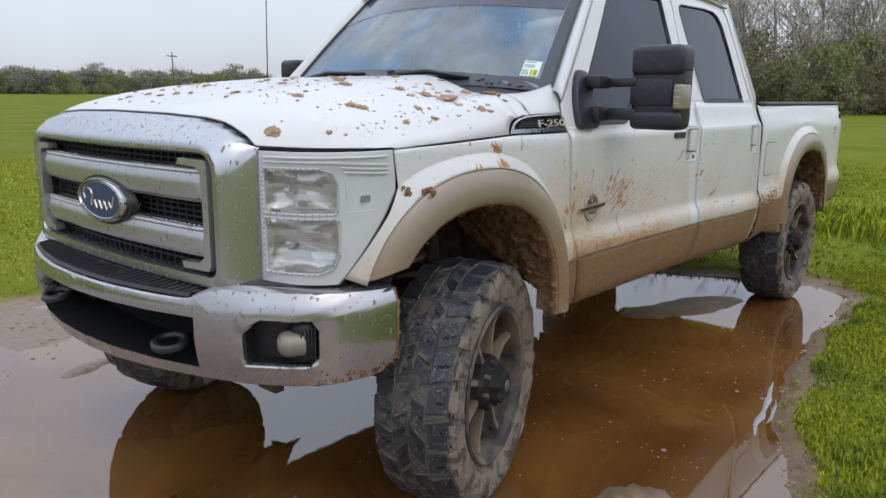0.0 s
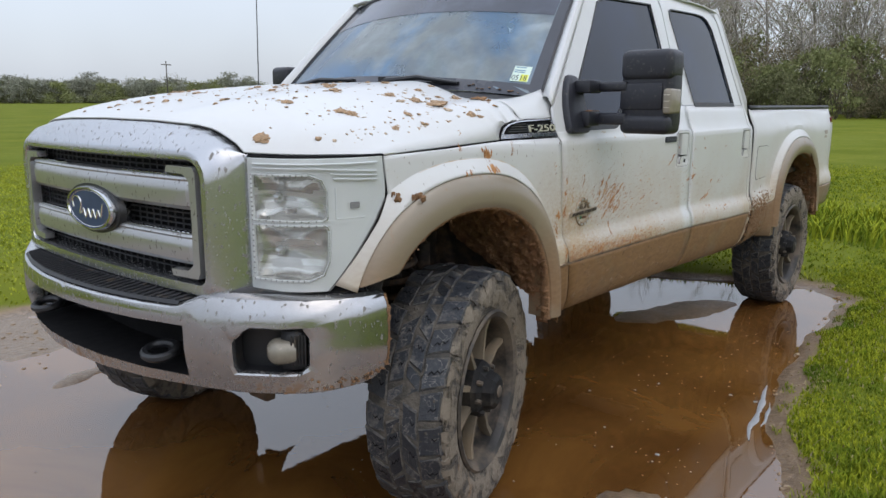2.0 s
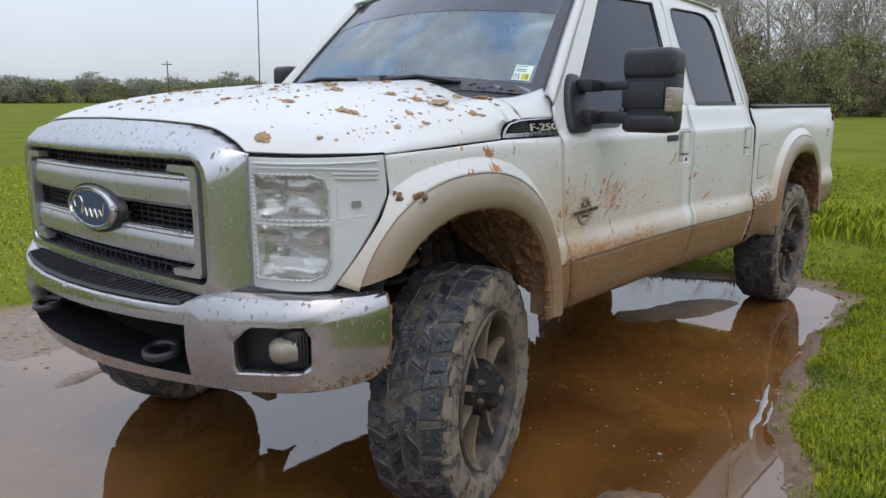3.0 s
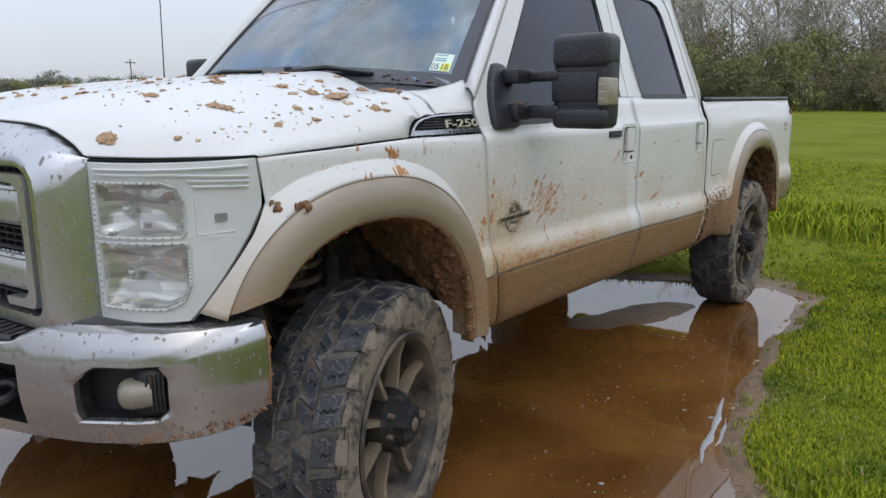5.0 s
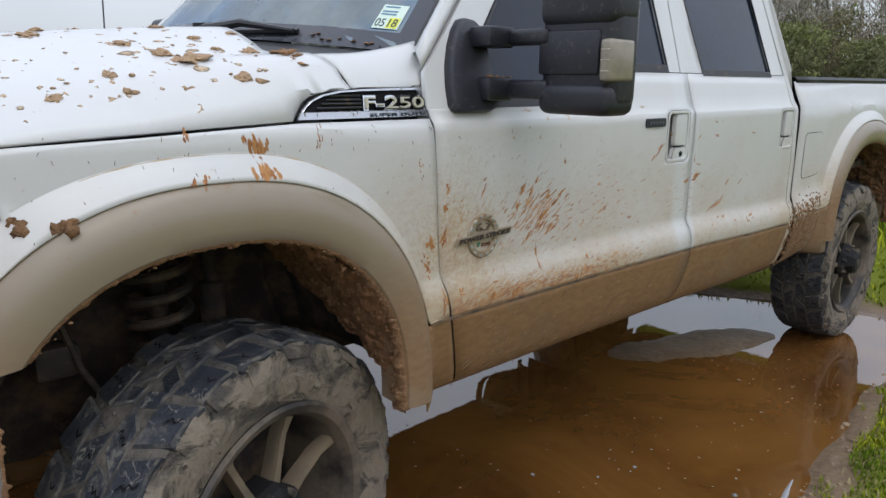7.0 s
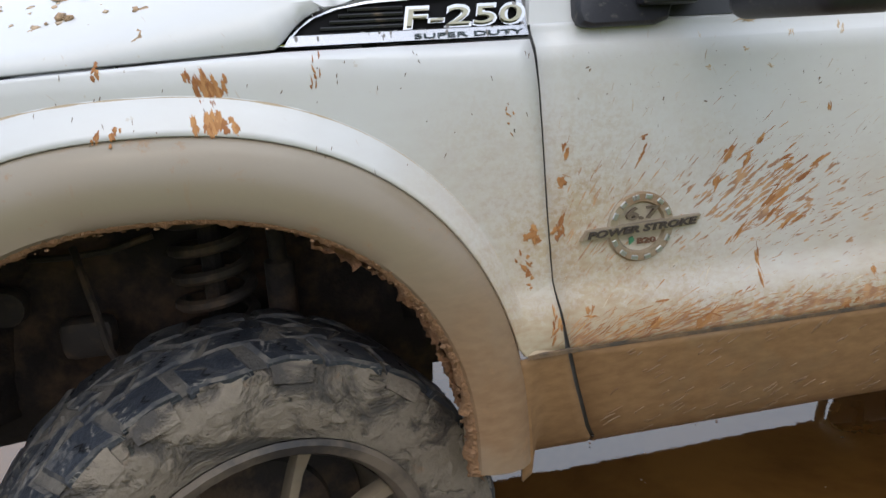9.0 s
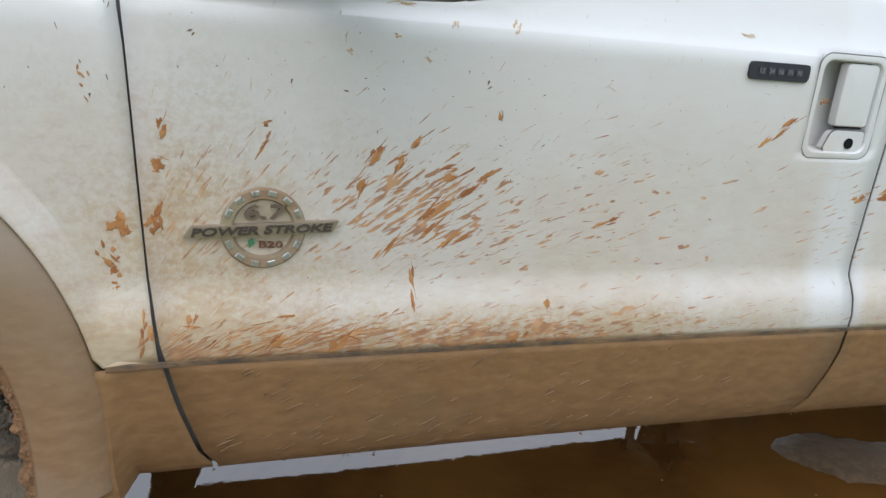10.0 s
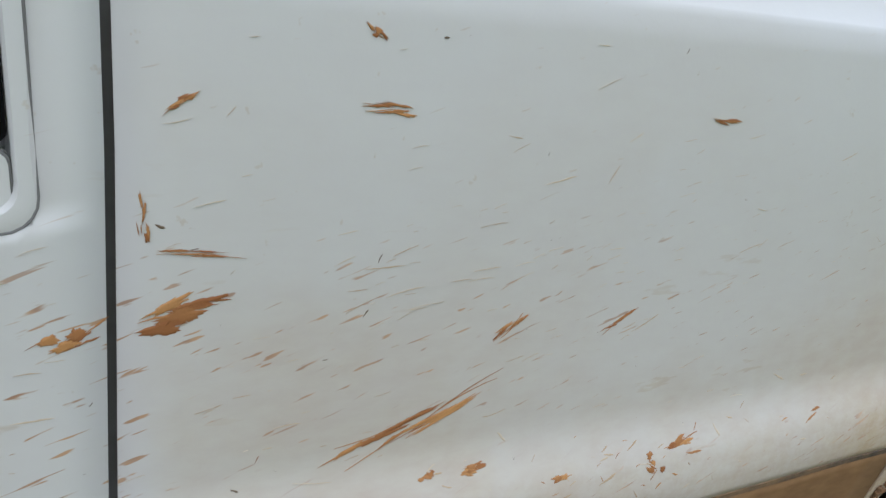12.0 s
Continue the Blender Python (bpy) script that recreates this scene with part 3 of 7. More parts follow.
BED_EDGE = [(4.74, 0.83), (4.74, 1.43), (2.851, 1.43), (2.851, 0.83)]


def door_top(x):
    k = min(1.0, max(0.0, (x - 1.02) / 0.15))
    return 1.353 + 0.100 * k * k * (3 - 2 * k)


def door_skin(xa, xb, hole, hand, top):
    """Door skin from its ledge moulding up to the window line, open where the handle's bowl sits."""
    hx0, hx1, hz0, hz1 = hole
    zs = [z for z in ROWS_Z if 0.83 <= z <= 1.341] + [hz0, hz1, 0.83]
    zs = sorted({round(z, 4) for z in zs})
    mids = sorted({*np.linspace(xa(1.2) + 0.003, xb(1.2) - 0.003, 26), hx0, hx1})
    vs, fs, n = [], [], len(mids)
    base0, base1 = xa(1.2) + 0.003, xb(1.2) - 0.003
    levels = list(zs) + ["a", "b", "c"]
    for lv in levels:
        for x in mids:
            u = (x - base0) / (base1 - base0)
            if isinstance(lv, str):
                z = zs[-1] + (top(x) - zs[-1]) * {"a": 0.34, "b": 0.67, "c": 1.0}[lv]
            else:
                z = lv
            shift = ((xa(z) + 0.003 - base0) * (1 - u) + (xb(z) - 0.003 - base1) * u)
            inside = hx0 - 1e-6 <= x <= hx1 + 1e-6
            vs.append(flank(x + (shift if not inside else 0.0), z, 0, hand))
    for i in range(len(levels) - 1):
        for j in range(n - 1):
            zc = levels[i]
            if not isinstance(zc, str) and hz0 - 1e-6 <= zc < hz1 - 1e-6 and hx0 - 1e-6 <= mids[j] < hx1 - 1e-6:
                continue
            fs.append((i * n + j, i * n + j + 1, (i + 1) * n + j + 1, (i + 1) * n + j))
    return vs, fs


def strip(xa, xb, z0, z1, hand, n=18):
    zs = sorted({z0, z1, *[z for z in ROWS_Z if z0 < z < z1]})
    return lattice([[flank(xa(z) + (xb(z) - xa(z)) * u, z, 0, hand) for u in np.linspace(0, 1, n)] for z in zs])


def window_ring(outer, inner, hand, proud=0.0, n=6):
    a, b = between(outer, n), between(inner, n)
    rows = [[flank(p[0] + (q[0] - p[0]) * k, p[1] + (q[1] - p[1]) * k, proud - d, hand) for p, q in zip(a, b)] for k, d in ((0, 0.012), (0.02, 0), (0.5, 0), (0.97, 0), (1, 0.003), (1, 0.010))]
    return lattice(rows, True)


def pane(loop, hand, sunk):
    """A side window, fanned out from its middle so that it follows the cab's lean."""
    pts = between(loop, 5)
    cx, cz = sum(p[0] for p in pts) / len(pts), sum(p[1] for p in pts) / len(pts)
    rows = [[flank(cx + (x - cx) * k, cz + (z - cz) * k, -sunk, hand) for x, z in pts] for k in (0.0, 0.35, 0.7, 1.0)]
    return lattice(rows, True)


F_OUT = [(0.533, 1.353), (0.548, 1.44), (0.640, 1.535), (1.06, 1.985), (1.20, 2.005), (1.783, 2.022), (1.783, 1.456), (1.22, 1.453), (1.165, 1.444), (1.125, 1.414), (1.09, 1.380), (1.055, 1.358), (1.02, 1.350)]
F_IN = [(0.66, 1.380), (0.680, 1.42), (0.770, 1.535), (1.10, 1.905), (1.20, 1.935), (1.655, 1.950), (1.700, 1.482), (1.22, 1.478), (1.155, 1.466), (1.108, 1.436), (1.073, 1.402), (1.045, 1.386), (1.01, 1.380)]
R_OUT = [(1.788, 1.456), (1.788, 1.95), (1.788, 2.00), (1.800, 2.022), (2.26, 2.025), (2.46, 2.019), (2.535, 1.995), (2.598, 1.935), (2.649, 1.79), (2.738, 1.456)]
R_IN = [(1.960, 1.470), (1.868, 1.900), (1.874, 1.936), (1.910, 1.948), (2.26, 1.958), (2.37, 1.953), (2.435, 1.932), (2.482, 1.885), (2.520, 1.77), (2.595, 1.470)]
F_HOLE, R_HOLE = (1.635, 1.777, 1.153, 1.324), (2.634, 2.774, 1.142, 1.312)


def handle_set(door, hole, hand, lock):
    """Recessed bowl, pull flap and lock plate of a door handle."""
    x0, x1, z0, z1 = hole
    y = side((x0 + x1) / 2, 1.22)
    def at(u, v, w):
        return (u, hand * (y + w), v)
    big = [p for p in rounded(x0 - 0.004, x1 + 0.004, z0 - 0.004, z1 + 0.004, 0.022)]
    hole_loop = [p for p in rounded(x0 + 0.008, x1 - 0.008, z0 + 0.008, z1 - 0.008, 0.018)]
    flange = rounded(x0 - 0.007, x1 + 0.007, z0 - 0.007, z1 + 0.007, 0.020)
    rows = [[flank(u, v, w, hand) for u, v in flange] for w in (-0.003, 0.0002)] + [[flank(u, v, 0.0004, hand) for u, v in big]]
    for k, w in ((0.0, 0.0015), (0.25, 0.0025), (0.8, 0.002), (1.0, -0.001), (1.04, -0.014), (1.15, -0.032), (1.5, -0.040)):
        rows.append([at(p[0] + (q[0] - p[0]) * min(k, 1) + ((x0 + x1) / 2 - q[0]) * max(0, k - 1) * 0.5, p[1] + (q[1] - p[1]) * min(k, 1) + ((z0 + z1) / 2 - q[1]) * max(0, k - 1) * 0.5, w) for p, q in zip(big, hole_loop)])
    vs, fs = lattice(rows, True)
    n = len(big)
    fs.append(tuple(range(len(vs) - n, len(vs))))
    part("handle_bowl", vs, fs, WHITE, door)
    part("bowl_seam", *tube([at(u, v, 0.0012) for u, v in rounded(x0 - 0.0045, x1 + 0.0045, z0 - 0.0045, z1 + 0.0045, 0.0225)], 0.0011, 5, True, False), SEAL_GREY, door)
    # the flap's front rolls back into the bowl at its grip edge
    flap = rounded(x0 + 0.060, x1 - 0.013, z0 + 0.052, z1 - 0.010, 0.007, 3)
    mid = ((x0 + x1) / 2 + 0.024, (z0 + z1) / 2 + 0.021)
    grip = [[at(mid[0] + (u - mid[0]) * k, mid[1] + (v - mid[1]) * k, w - 0.12 * max(0.0, x0 + 0.085 - u) * (k > 0.9)) for u, v in flap] for k, w in ((1.0, -0.016), (1.0, -0.003), (0.965, 0.0), (0.6, 0.0006), (0.0, 0.001))]
    part("pull_flap", *lattice(grip, True), WHITE, door, "white pull flap of the door handle")
    part("flap_gap", *prism(rounded(x0 + 0.064, x1 - 0.0100, z0 + 0.0485, z1 - 0.0075, 0.006, 3), 0.003, lambda u, v, w: at(u, v, w - 0.0135)), SHADOW_GAP, door)
    plate = rounded(x0 + 0.046, x1 - 0.010, z0 + 0.007, z0 + 0.045, 0.008, 3)
    plate = [(u + max(0.0, 0.55 * (v - z0 - 0.02)) * (u < x0 + 0.09), v) for u, v in plate]
    mid = ((x0 + x1) / 2 + 0.02, z0 + 0.026)
    part("plate_gap", *prism([(mid[0] + (u - mid[0]) * 1.035, mid[1] + (v - mid[1]) * 1.07) for u, v in plate], 0.002, lambda u, v, w: at(u, v, w - 0.0045)), SEAL_GREY, door)
    part("lock_plate", *prism(plate, 0.016, lambda u, v, w: at(u, v, w - 0.0175)), WHITE, door)
    if lock:
        cx, cz = 1.734, 1.176
        ring = [(cx + 0.0095 * math.cos(a), cz + 0.0095 * math.sin(a)) for a in np.linspace(0, math.tau, 20, endpoint=False)]
        part("keyhole", *prism(ring, 0.002, lambda u, v, w: at(u, v, w - 0.001)), SHADOW_GAP, door, "dark round keyhole")


# the unseen far sill is raised so that reflected sky shows in the water below
SILL = {-1: 0.598, 1: 0.78}


def build_side(hand):
    fender = arch_panel("front_fender", ARCHES[0], FRONT_EDGE, 0.2706, math.pi - 0.475, 1, WHITE, truck, hand)
    part("fender_sill", *strip(lambda z: 0.49, lambda z: seam_front(z) - 0.004, 0.600, 0.826, hand, 8), PANEL, fender, thick=0.004)
    flare(ARCHES[0], -0.045, math.pi - 0.50, fender, hand, "tan wheel arch flare with caked mud", 0.2)
    liner(ARCHES[0], 0.16, math.pi + 0.1, fender, hand)
    fd = part("front_door", *door_skin(seam_front, seam_mid, F_HOLE, hand, door_top), WHITE, truck, thick=0.004)
    part("lower_panel", *strip(lambda z: seam_front(z) + 0.004, lambda z: seam_mid(z) - 0.004, SILL[hand], 0.826, hand), PANEL, fd, "bronze lower door panel under a muddy film", thick=0.004)
    part("window_frame", *window_ring(F_OUT, F_IN, hand), WHITE, fd)
    part("window_glass", *pane(F_IN, hand, 0.007), SIDE_GLASS, fd, "dark tinted door glass")
    part("window_seal", *window_ring([(x + (-0.006 if x < 1.3 else 0.006), z + (0.006 if z > 1.6 else -0.026)) for x, z in F_IN], F_IN, hand, 0.003, 4), BLACK, fd)
    handle_set(fd, F_HOLE, hand, hand < 0)
    rd = part("rear_door", *door_skin(seam_mid, seam_back, R_HOLE, hand, lambda x: 1.453), WHITE, truck, thick=0.004)
    part("lower_panel", *strip(lambda z: seam_mid(z) + 0.004, lambda z: seam_back(z) - 0.004, SILL[hand], 0.826, hand), PANEL, rd, "bronze lower door panel under a muddy film", thick=0.004)
    part("window_frame", *window_ring(R_OUT, R_IN, hand), WHITE, rd)
    part("window_glass", *pane(R_IN, hand, 0.007), SIDE_GLASS, rd, "dark tinted door glass")
    part("window_seal", *window_ring([(x + (-0.006 if x < 2.1 else 0.006), z + (0.006 if z > 1.6 else -0.024)) for x, z in R_IN], R_IN, hand, 0.003, 4), BLACK, rd)
    handle_set(rd, R_HOLE, hand, False)
    # dark sheet behind the door gaps
    for line in (seam_front, seam_mid, seam_back):
        part("door_seal", *lattice([[flank(line(z) + d, z, -0.012, hand) for d in (-0.03, -0.01, 0.01, 0.03)] for z in np.linspace(SILL[hand], 1.395, 22)]), SEAL_GREY, truck)
    part("sill_underside", *lattice([[(x, hand * y, z - sag(x, z)) for x in np.linspace(0.62, 3.2, 24)] for y, z in ((0.905, SILL[hand] + 0.001), (0.88, SILL[hand] + 0.006), (0.84, SILL[hand] + 0.02), (0.80, max(0.735, SILL[hand] + 0.03)), (0.795, 0.83))]), DARK, truck)
    corner = lattice([[flank(seam_back(min(z, 1.46)) + 0.005 - max(0, z - 1.456) * 0.28 + u * (0.055 + 0.06 * max(0, z - 1.456)), z, -0.005 * u * u, hand) for u in np.linspace(0, 1, 6)] for z in [0.585, 0.64, 0.70, 0.78, 0.86, 0.90, 0.93, 0.95, 1.1, 1.3, 1.32, 1.34, 1.40, 1.455, 1.55, 1.65, 1.75, 1.85, 1.93, 1.99, 2.02]])
    part("cab_corner", *corner, WHITE, truck, thick=0.004)
    mould = [[flank(x, z, p, hand) for x in np.linspace(xa, xb, 20)] for xa, xb in ((0.505, 2.79),) for z, p in ((0.8225, 0.0), (0.824, 0.003), (0.831, 0.003), (0.8325, 0.0))]
    part("side_moulding", *lattice(mould), MOULDING, truck, "dark side moulding dusted with clay")
    bed = arch_panel("bed_side", ARCHES[1], BED_EDGE, 0.1768, math.pi - 0.1808, 1, WHITE, truck, hand)
    part("bed_sill", *join(strip(lambda z: 2.86, lambda z: 3.28, 0.585, 0.826, hand, 10)), GOLD, bed, thick=0.004)
    part("bed_sill", *strip(lambda z: 4.30, lambda z: 4.74, 0.66, 0.826, hand, 10), GOLD, bed, thick=0.004)
    flare(ARCHES[1], -0.03, math.pi + 0.03, bed, hand, "tan rear wheel arch flare with mud")
    liner(ARCHES[1], -0.2, math.pi + 0.2, bed, hand)
    rail = [[(x, hand * y, z) for x in np.linspace(2.865, 4.745, 12)] for y, z in ((0.906, 1.425), (0.909, 1.440), (0.900, 1.452), (0.870, 1.452), (0.870, 1.440), (0.870, 1.10))]
    part("bed_rail_cap", *lattice(rail), BLACK, bed, "black plastic bed rail cap", thick=0.003)
    fuel = rounded(2.935, 3.145, 1.000, 1.195, 0.03)
    if hand < 0:
        part("fuel_door", *prism(fuel, 0.003, lambda u, v, w: flank(u, v, 0.001 + w, hand)), WHITE, bed)
        ring = [[flank(3.04 + (u - 3.04) * k, 1.0975 + (v - 1.0975) * k, p, hand) for u, v in fuel] for k, p in ((1.03, 0.0), (1.03, 0.0025), (1.0, 0.0025))]
        part("fuel_door_gap", *lattice(ring, True), SHADOW_GAP, bed)
    tail = rounded(0, 0.05, 1.0, 1.36, 0.02)
    part("tail_light", *prism(tail, 0.02, lambda u, v, w: (4.712 + 0.7 * u, hand * (0.925 + w), v)), TAIL_RED, bed, "red tail light")


for hand in (-1, 1):
    build_side(hand)

# seal lines of the far and near bed gap, cab back, bed floor and tailgate
part("cab_back", *join(block(2.75, 2.79, -0.90, 0.90, 0.70, 1.455, 0.01), lattice([[(2.805 - max(0, z - 1.455) * 0.2, y * (0.915 - max(0, z - 1.455) * 0.33), z) for y in np.linspace(-1, 1, 12)] for z in np.linspace(1.40, 2.03, 8)])), WHITE, truck, thick=0.004)
part("bed_floor", *block(2.87, 4.72, -0.86, 0.86, 0.95, 0.99, 0.005), DARK, truck)
part("bed_front_wall", *block(2.865, 2.90, -0.87, 0.87, 0.90, 1.44, 0.01), WHITE, truck)
part("tailgate", *block(4.69, 4.745, -0.86, 0.86, 0.93, 1.44, 0.015), WHITE, truck)
part("rear_bumper", *block(4.745, 4.92, -0.95, 0.95, 0.66, 0.86, 0.04, 3), CHROME, truck)

# ---- roof, windscreen, cowl ----
def roof_z(x, y):
    return 2.022 + 0.05 * (1 - (y / 0.745) ** 2) - 0.03 * max(0.0, (1.25 - x) / 0.3) ** 2 * (1 - 0.5 * abs(y)) - 0.02 * max(0.0, (x - 2.3) / 0.3) ** 2


part("roof", *lattice([[(x + (0.12 * (y / 0.74) ** 2 if x < 1.0 else 0.0), y, roof_z(x, y)) for y in np.linspace(-0.748, 0.748, 25)] for x in np.linspace(0.955, 2.63, 20)]), WHITE, truck, thick=0.006)


def screen(u, v, sunk=0.0):
    """Windscreen: u from -1 to 1 across, v from 0 at the cowl to 1 at the roof."""
    y = u * (0.845 + (0.715 - 0.845) * v)
    x = (0.350 + 0.235 * u * u) * (1 - v) + (0.955 + 0.115 * u * u) * v
    z = (1.535 - 0.050 * u * u) * (1 - v) + (2.045 - 0.052 * u * u) * v + 0.012 * math.sin(math.pi * v)
    return (x + 0.7 * sunk, y, z - 0.7 * sunk)


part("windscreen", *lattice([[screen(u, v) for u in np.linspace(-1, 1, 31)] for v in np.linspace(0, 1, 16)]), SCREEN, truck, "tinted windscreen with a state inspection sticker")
band = []
for k in (0.0, 1.0):
    band.append([screen(u * (1 - 0.065 * k), 0.5 + (v - 0.5) * (1 - 0.17 * k), -0.0015) for u, v in between([(-1, 0), (1, 0), (1, 1), (-1, 1)], 16)])
part("windscreen_border", *lattice(band, True), FRIT, truck, "dusty dark band round the windscreen")
part("shade_band", *lattice([[screen(u, v, -0.002) for u in np.linspace(-0.93, 0.93, 25)] for v in (0.66, 0.74, 0.82, 0.90, 0.95)]), SHADE_GLASS, truck, "darker shade band at the top of the windscreen")
part("windscreen_trim", *tube([screen(u, v, -0.002) for u, v in between([(-1, 0), (-1, 1), (1, 1), (1, 0)], 12)][:37], 0.009, 6), BLACK, truck)
for hand in (-1, 1):
    pil = []
    for v in np.linspace(0, 1, 12):
        a = Vector(screen(hand * 1.0, v))
        k = v
        bx, bz = (0.545 + (1.06 - 0.545) * k), (1.45 + (1.985 - 1.45) * k)
        b = Vector(flank(bx, bz, 0.0, hand))
        pil.append([tuple(a.lerp(b, t) + Vector((-0.02 * math.sin(math.pi * t), hand * 0.015 * math.sin(math.pi * t), 0.02 * math.sin(math.pi * t)))) for t in np.linspace(0, 1, 6)])
    part("windscreen_pillar", *lattice(pil), WHITE, truck, thick=0.004)


# ---- hood ----
def hood_start(y):
    a = abs(y)
    if a <= 0.69:
        return -0.785 + 0.065 * (a / 0.69) ** 2.2
    return -0.72 + 0.31 * ((a - 0.69) / 0.25) ** 1.25


def hood_end(y):
    a = abs(y)
    return 0.31 - 0.07 * (a / 0.70) ** 2 if a < 0.70 else 0.24 + 0.105 * (a - 0.70) / 0.245


def hood_edge(x):
    return float(np.interp(x, [-0.80, -0.41, 0.16, 0.18, 0.22, 0.28, 0.36, 0.55], [1.300, 1.312, 1.336, 1.360, 1.386, 1.397, 1.402, 1.405]))


def hood_z(x, y):
    a = abs(y)
    top = float(np.interp(x, [-0.86, -0.80, -0.70, -0.55, -0.35, -0.10, 0.15, 0.34], [1.398, 1.416, 1.440, 1.468, 1.497, 1.522, 1.542, 1.552]))
    ridge = 0.010 * math.exp(-((a - 0.42) / 0.10) ** 2)
    if a < 0.45:
        return top + ridge - 0.012 * (a / 0.45) ** 2
    if a < 0.74:
        k = (a - 0.45) / 0.29
        return top + ridge - 0.012 - 0.062 * k * k * (1.6 - 0.6 * k)
    k = (a - 0.74) / 0.205
    s = top - 0.074
    back = min(1.0, max(0.0, (x + 0.15) / 0.40))
    lift = 0.010 * back * math.sin(math.pi * min(1.0, k)) ** 0.8
    return s + (min(hood_edge(x), 1.338) - s) * ((0.45 * k + 0.55 * k ** 2.2) * (1 - back) + (0.1 * k + 0.9 * k ** 4) * back) + lift


def hood_reach(x):
    """How far out the hood's skirt goes before it meets the fender line or the vent's upper edge."""
    y = 0.945
    while y > 0.86 and hood_z(x, y) < hood_edge(x) - 1e-4:
        y -= 0.002
    return y


def hood_top(x, y):
    """The hood with its front edge rolled down to the grille and headlights."""
    a, x0 = abs(y), hood_start(y)
    lip = float(np.interp(a, [0.0, 0.3, 0.50, 0.58, 0.655, 0.69, 0.80, 0.945], [1.412, 1.408, 1.398, 1.386, 1.352, 1.322, 1.314, 1.313]))
    fall = hood_z(x0, y) - lip
    return hood_z(x, y) - fall * math.exp(-max(0.0, x - x0) / 0.075)


ys = sorted({*np.linspace(-0.945, 0.945, 61), -0.69, 0.69, -0.7, 0.7})
hood_rows = [[(hood_start(y) + (hood_end(y) - hood_start(y)) * v ** 1.4, y + (0.012 * (1 if y > 0 else -1) * v if abs(y) > 0.9 else 0.0), hood_top(hood_start(y) + (hood_end(y) - hood_start(y)) * v ** 1.4, y)) for y in ys] for v in np.linspace(0, 1, 64)]
for row in hood_rows:
    for i, (x, y, z) in enumerate(row):
        lim = hood_reach(x)
        if abs(y) > lim + (0.012 if lim > 0.944 else 0.0):
            row[i] = (x, math.copysign(lim, y), hood_top(x, lim))
hood = part("hood", *lattice(hood_rows), WHITE, truck, "white hood with lumps of thrown mud", thick=0.006)
for hand in (-1, 1):
    rows = []
    for v in np.linspace(0, 1, 14):
        row = []
        for k in np.linspace(0, 1, 12):
            y = 0.828 + (0.934 - 0.828) * k
            x = hood_end(y) + 0.002 + (0.580 + 0.022 * (1 - k) - hood_end(y) - 0.002) * v
            y = min(y, hood_reach(x))
            row.append((x, hand * y, hood_top(x, y) + 0.036 * (1 - k) * max(0.0, (x - 0.34) / 0.25) ** 1.7))
        rows.append(row)
    part("cowl_side", *lattice(rows), WHITE, truck, thick=0.005)
    foot = []
    for x in np.linspace(0.525, 0.585, 6):
        a, b = Vector((x, hand * (hood_reach(x) - 0.002), hood_top(x, hood_reach(x)))), Vector(flank(x, 1.352, -0.004, hand))
        foot.append([tuple(a.lerp(b, t)) for t in np.linspace(-0.15, 1, 6)])
    part("pillar_foot", *lattice(foot), WHITE, truck, thick=0.003)
cowl = []
for v in np.linspace(0, 1, 8):
    row = []
    for y in np.linspace(-0.838, 0.838, 41):
        u = y / 0.845
        ax, bx = hood_end(y) - 0.03, 0.356 + 0.235 * u * u
        az, bz = hood_top(hood_end(y) - 0.01, y) - 0.016, 1.531 - 0.050 * u * u
        row.append((ax + (bx - ax) * v, y, az + (bz - az) * v - 0.010 * math.sin(math.pi * v)))
    cowl.append(row)
part("cowl_panel", *lattice(cowl), BLACK, truck, "black cowl panel below the windscreen")
part("hood_gap", *tube([(hood_start(y) - 0.001, y, hood_top(hood_start(y), y) - 0.005) for y in np.linspace(-0.70, 0.70, 60)], 0.0026, 6), SHADOW_GAP, hood)
part("engine_bay", *block(-0.52, 0.40, -0.70, 0.70, 1.125, 1.27, 0.02), SHADOW_GAP, truck)

# ---- grille ----
def front_x(y):
    return -0.850 + 0.034 * (abs(y) / 0.61) ** 2


def grille_loop(w, z0, z1, cut_top, cut_low):
    """The grille's outline with softly rounded corners."""
    keys = []
    for sy, sz, r in ((-1, -1, cut_low), (1, -1, cut_low), (1, 1, cut_top), (-1, 1, cut_top)):
        cy, cz = sy * (w - r), (z0 + r if sz < 0 else z1 - r)
        arc = [(cy + sy * r * math.sin(a), cz + sz * r * math.cos(a)) for a in np.linspace(0, math.pi / 2, 5)]
        keys += arc if sy * sz < 0 else arc[::-1]
    loop = keys[4:] + keys[:4]
    out = []
    for p, q in zip(loop, loop[1:] + loop[:1]):
        n = 28 if math.dist(p, q) > 0.12 else 2
        out += [(p[0] + (q[0] - p[0]) * k / n, p[1] + (q[1] - p[1]) * k / n) for k in range(n)]
    return out


open_loop = grille_loop(0.620, 0.935, 1.296, 0.055, 0.03)
front_loop = grille_loop(0.652, 0.898, 1.326, 0.085, 0.035)
side_loop = grille_loop(0.684, 0.885, 1.345, 0.080, 0.03)
back_loop = grille_loop(0.705, 0.885, 1.345, 0.040, 0.03)


def crown(y, z, rise):
    """Lifts the surround's top edge towards the hood's front edge: rise 0 at the face, 1 at the hood."""
    k = min(1.0, max(0.0, (z - 1.265) / 0.055))
    return z + ((hood_top(hood_start(y), y) - 0.004 - z) * rise + 0.012 * rise * (1 - rise)) * k


def surround_back(y, z):
    k = min(1.0, max(0.0, (z - 1.265) / 0.055))
    return (front_x(y) + 0.085) * (1 - k) + (hood_start(y) - 0.002) * k


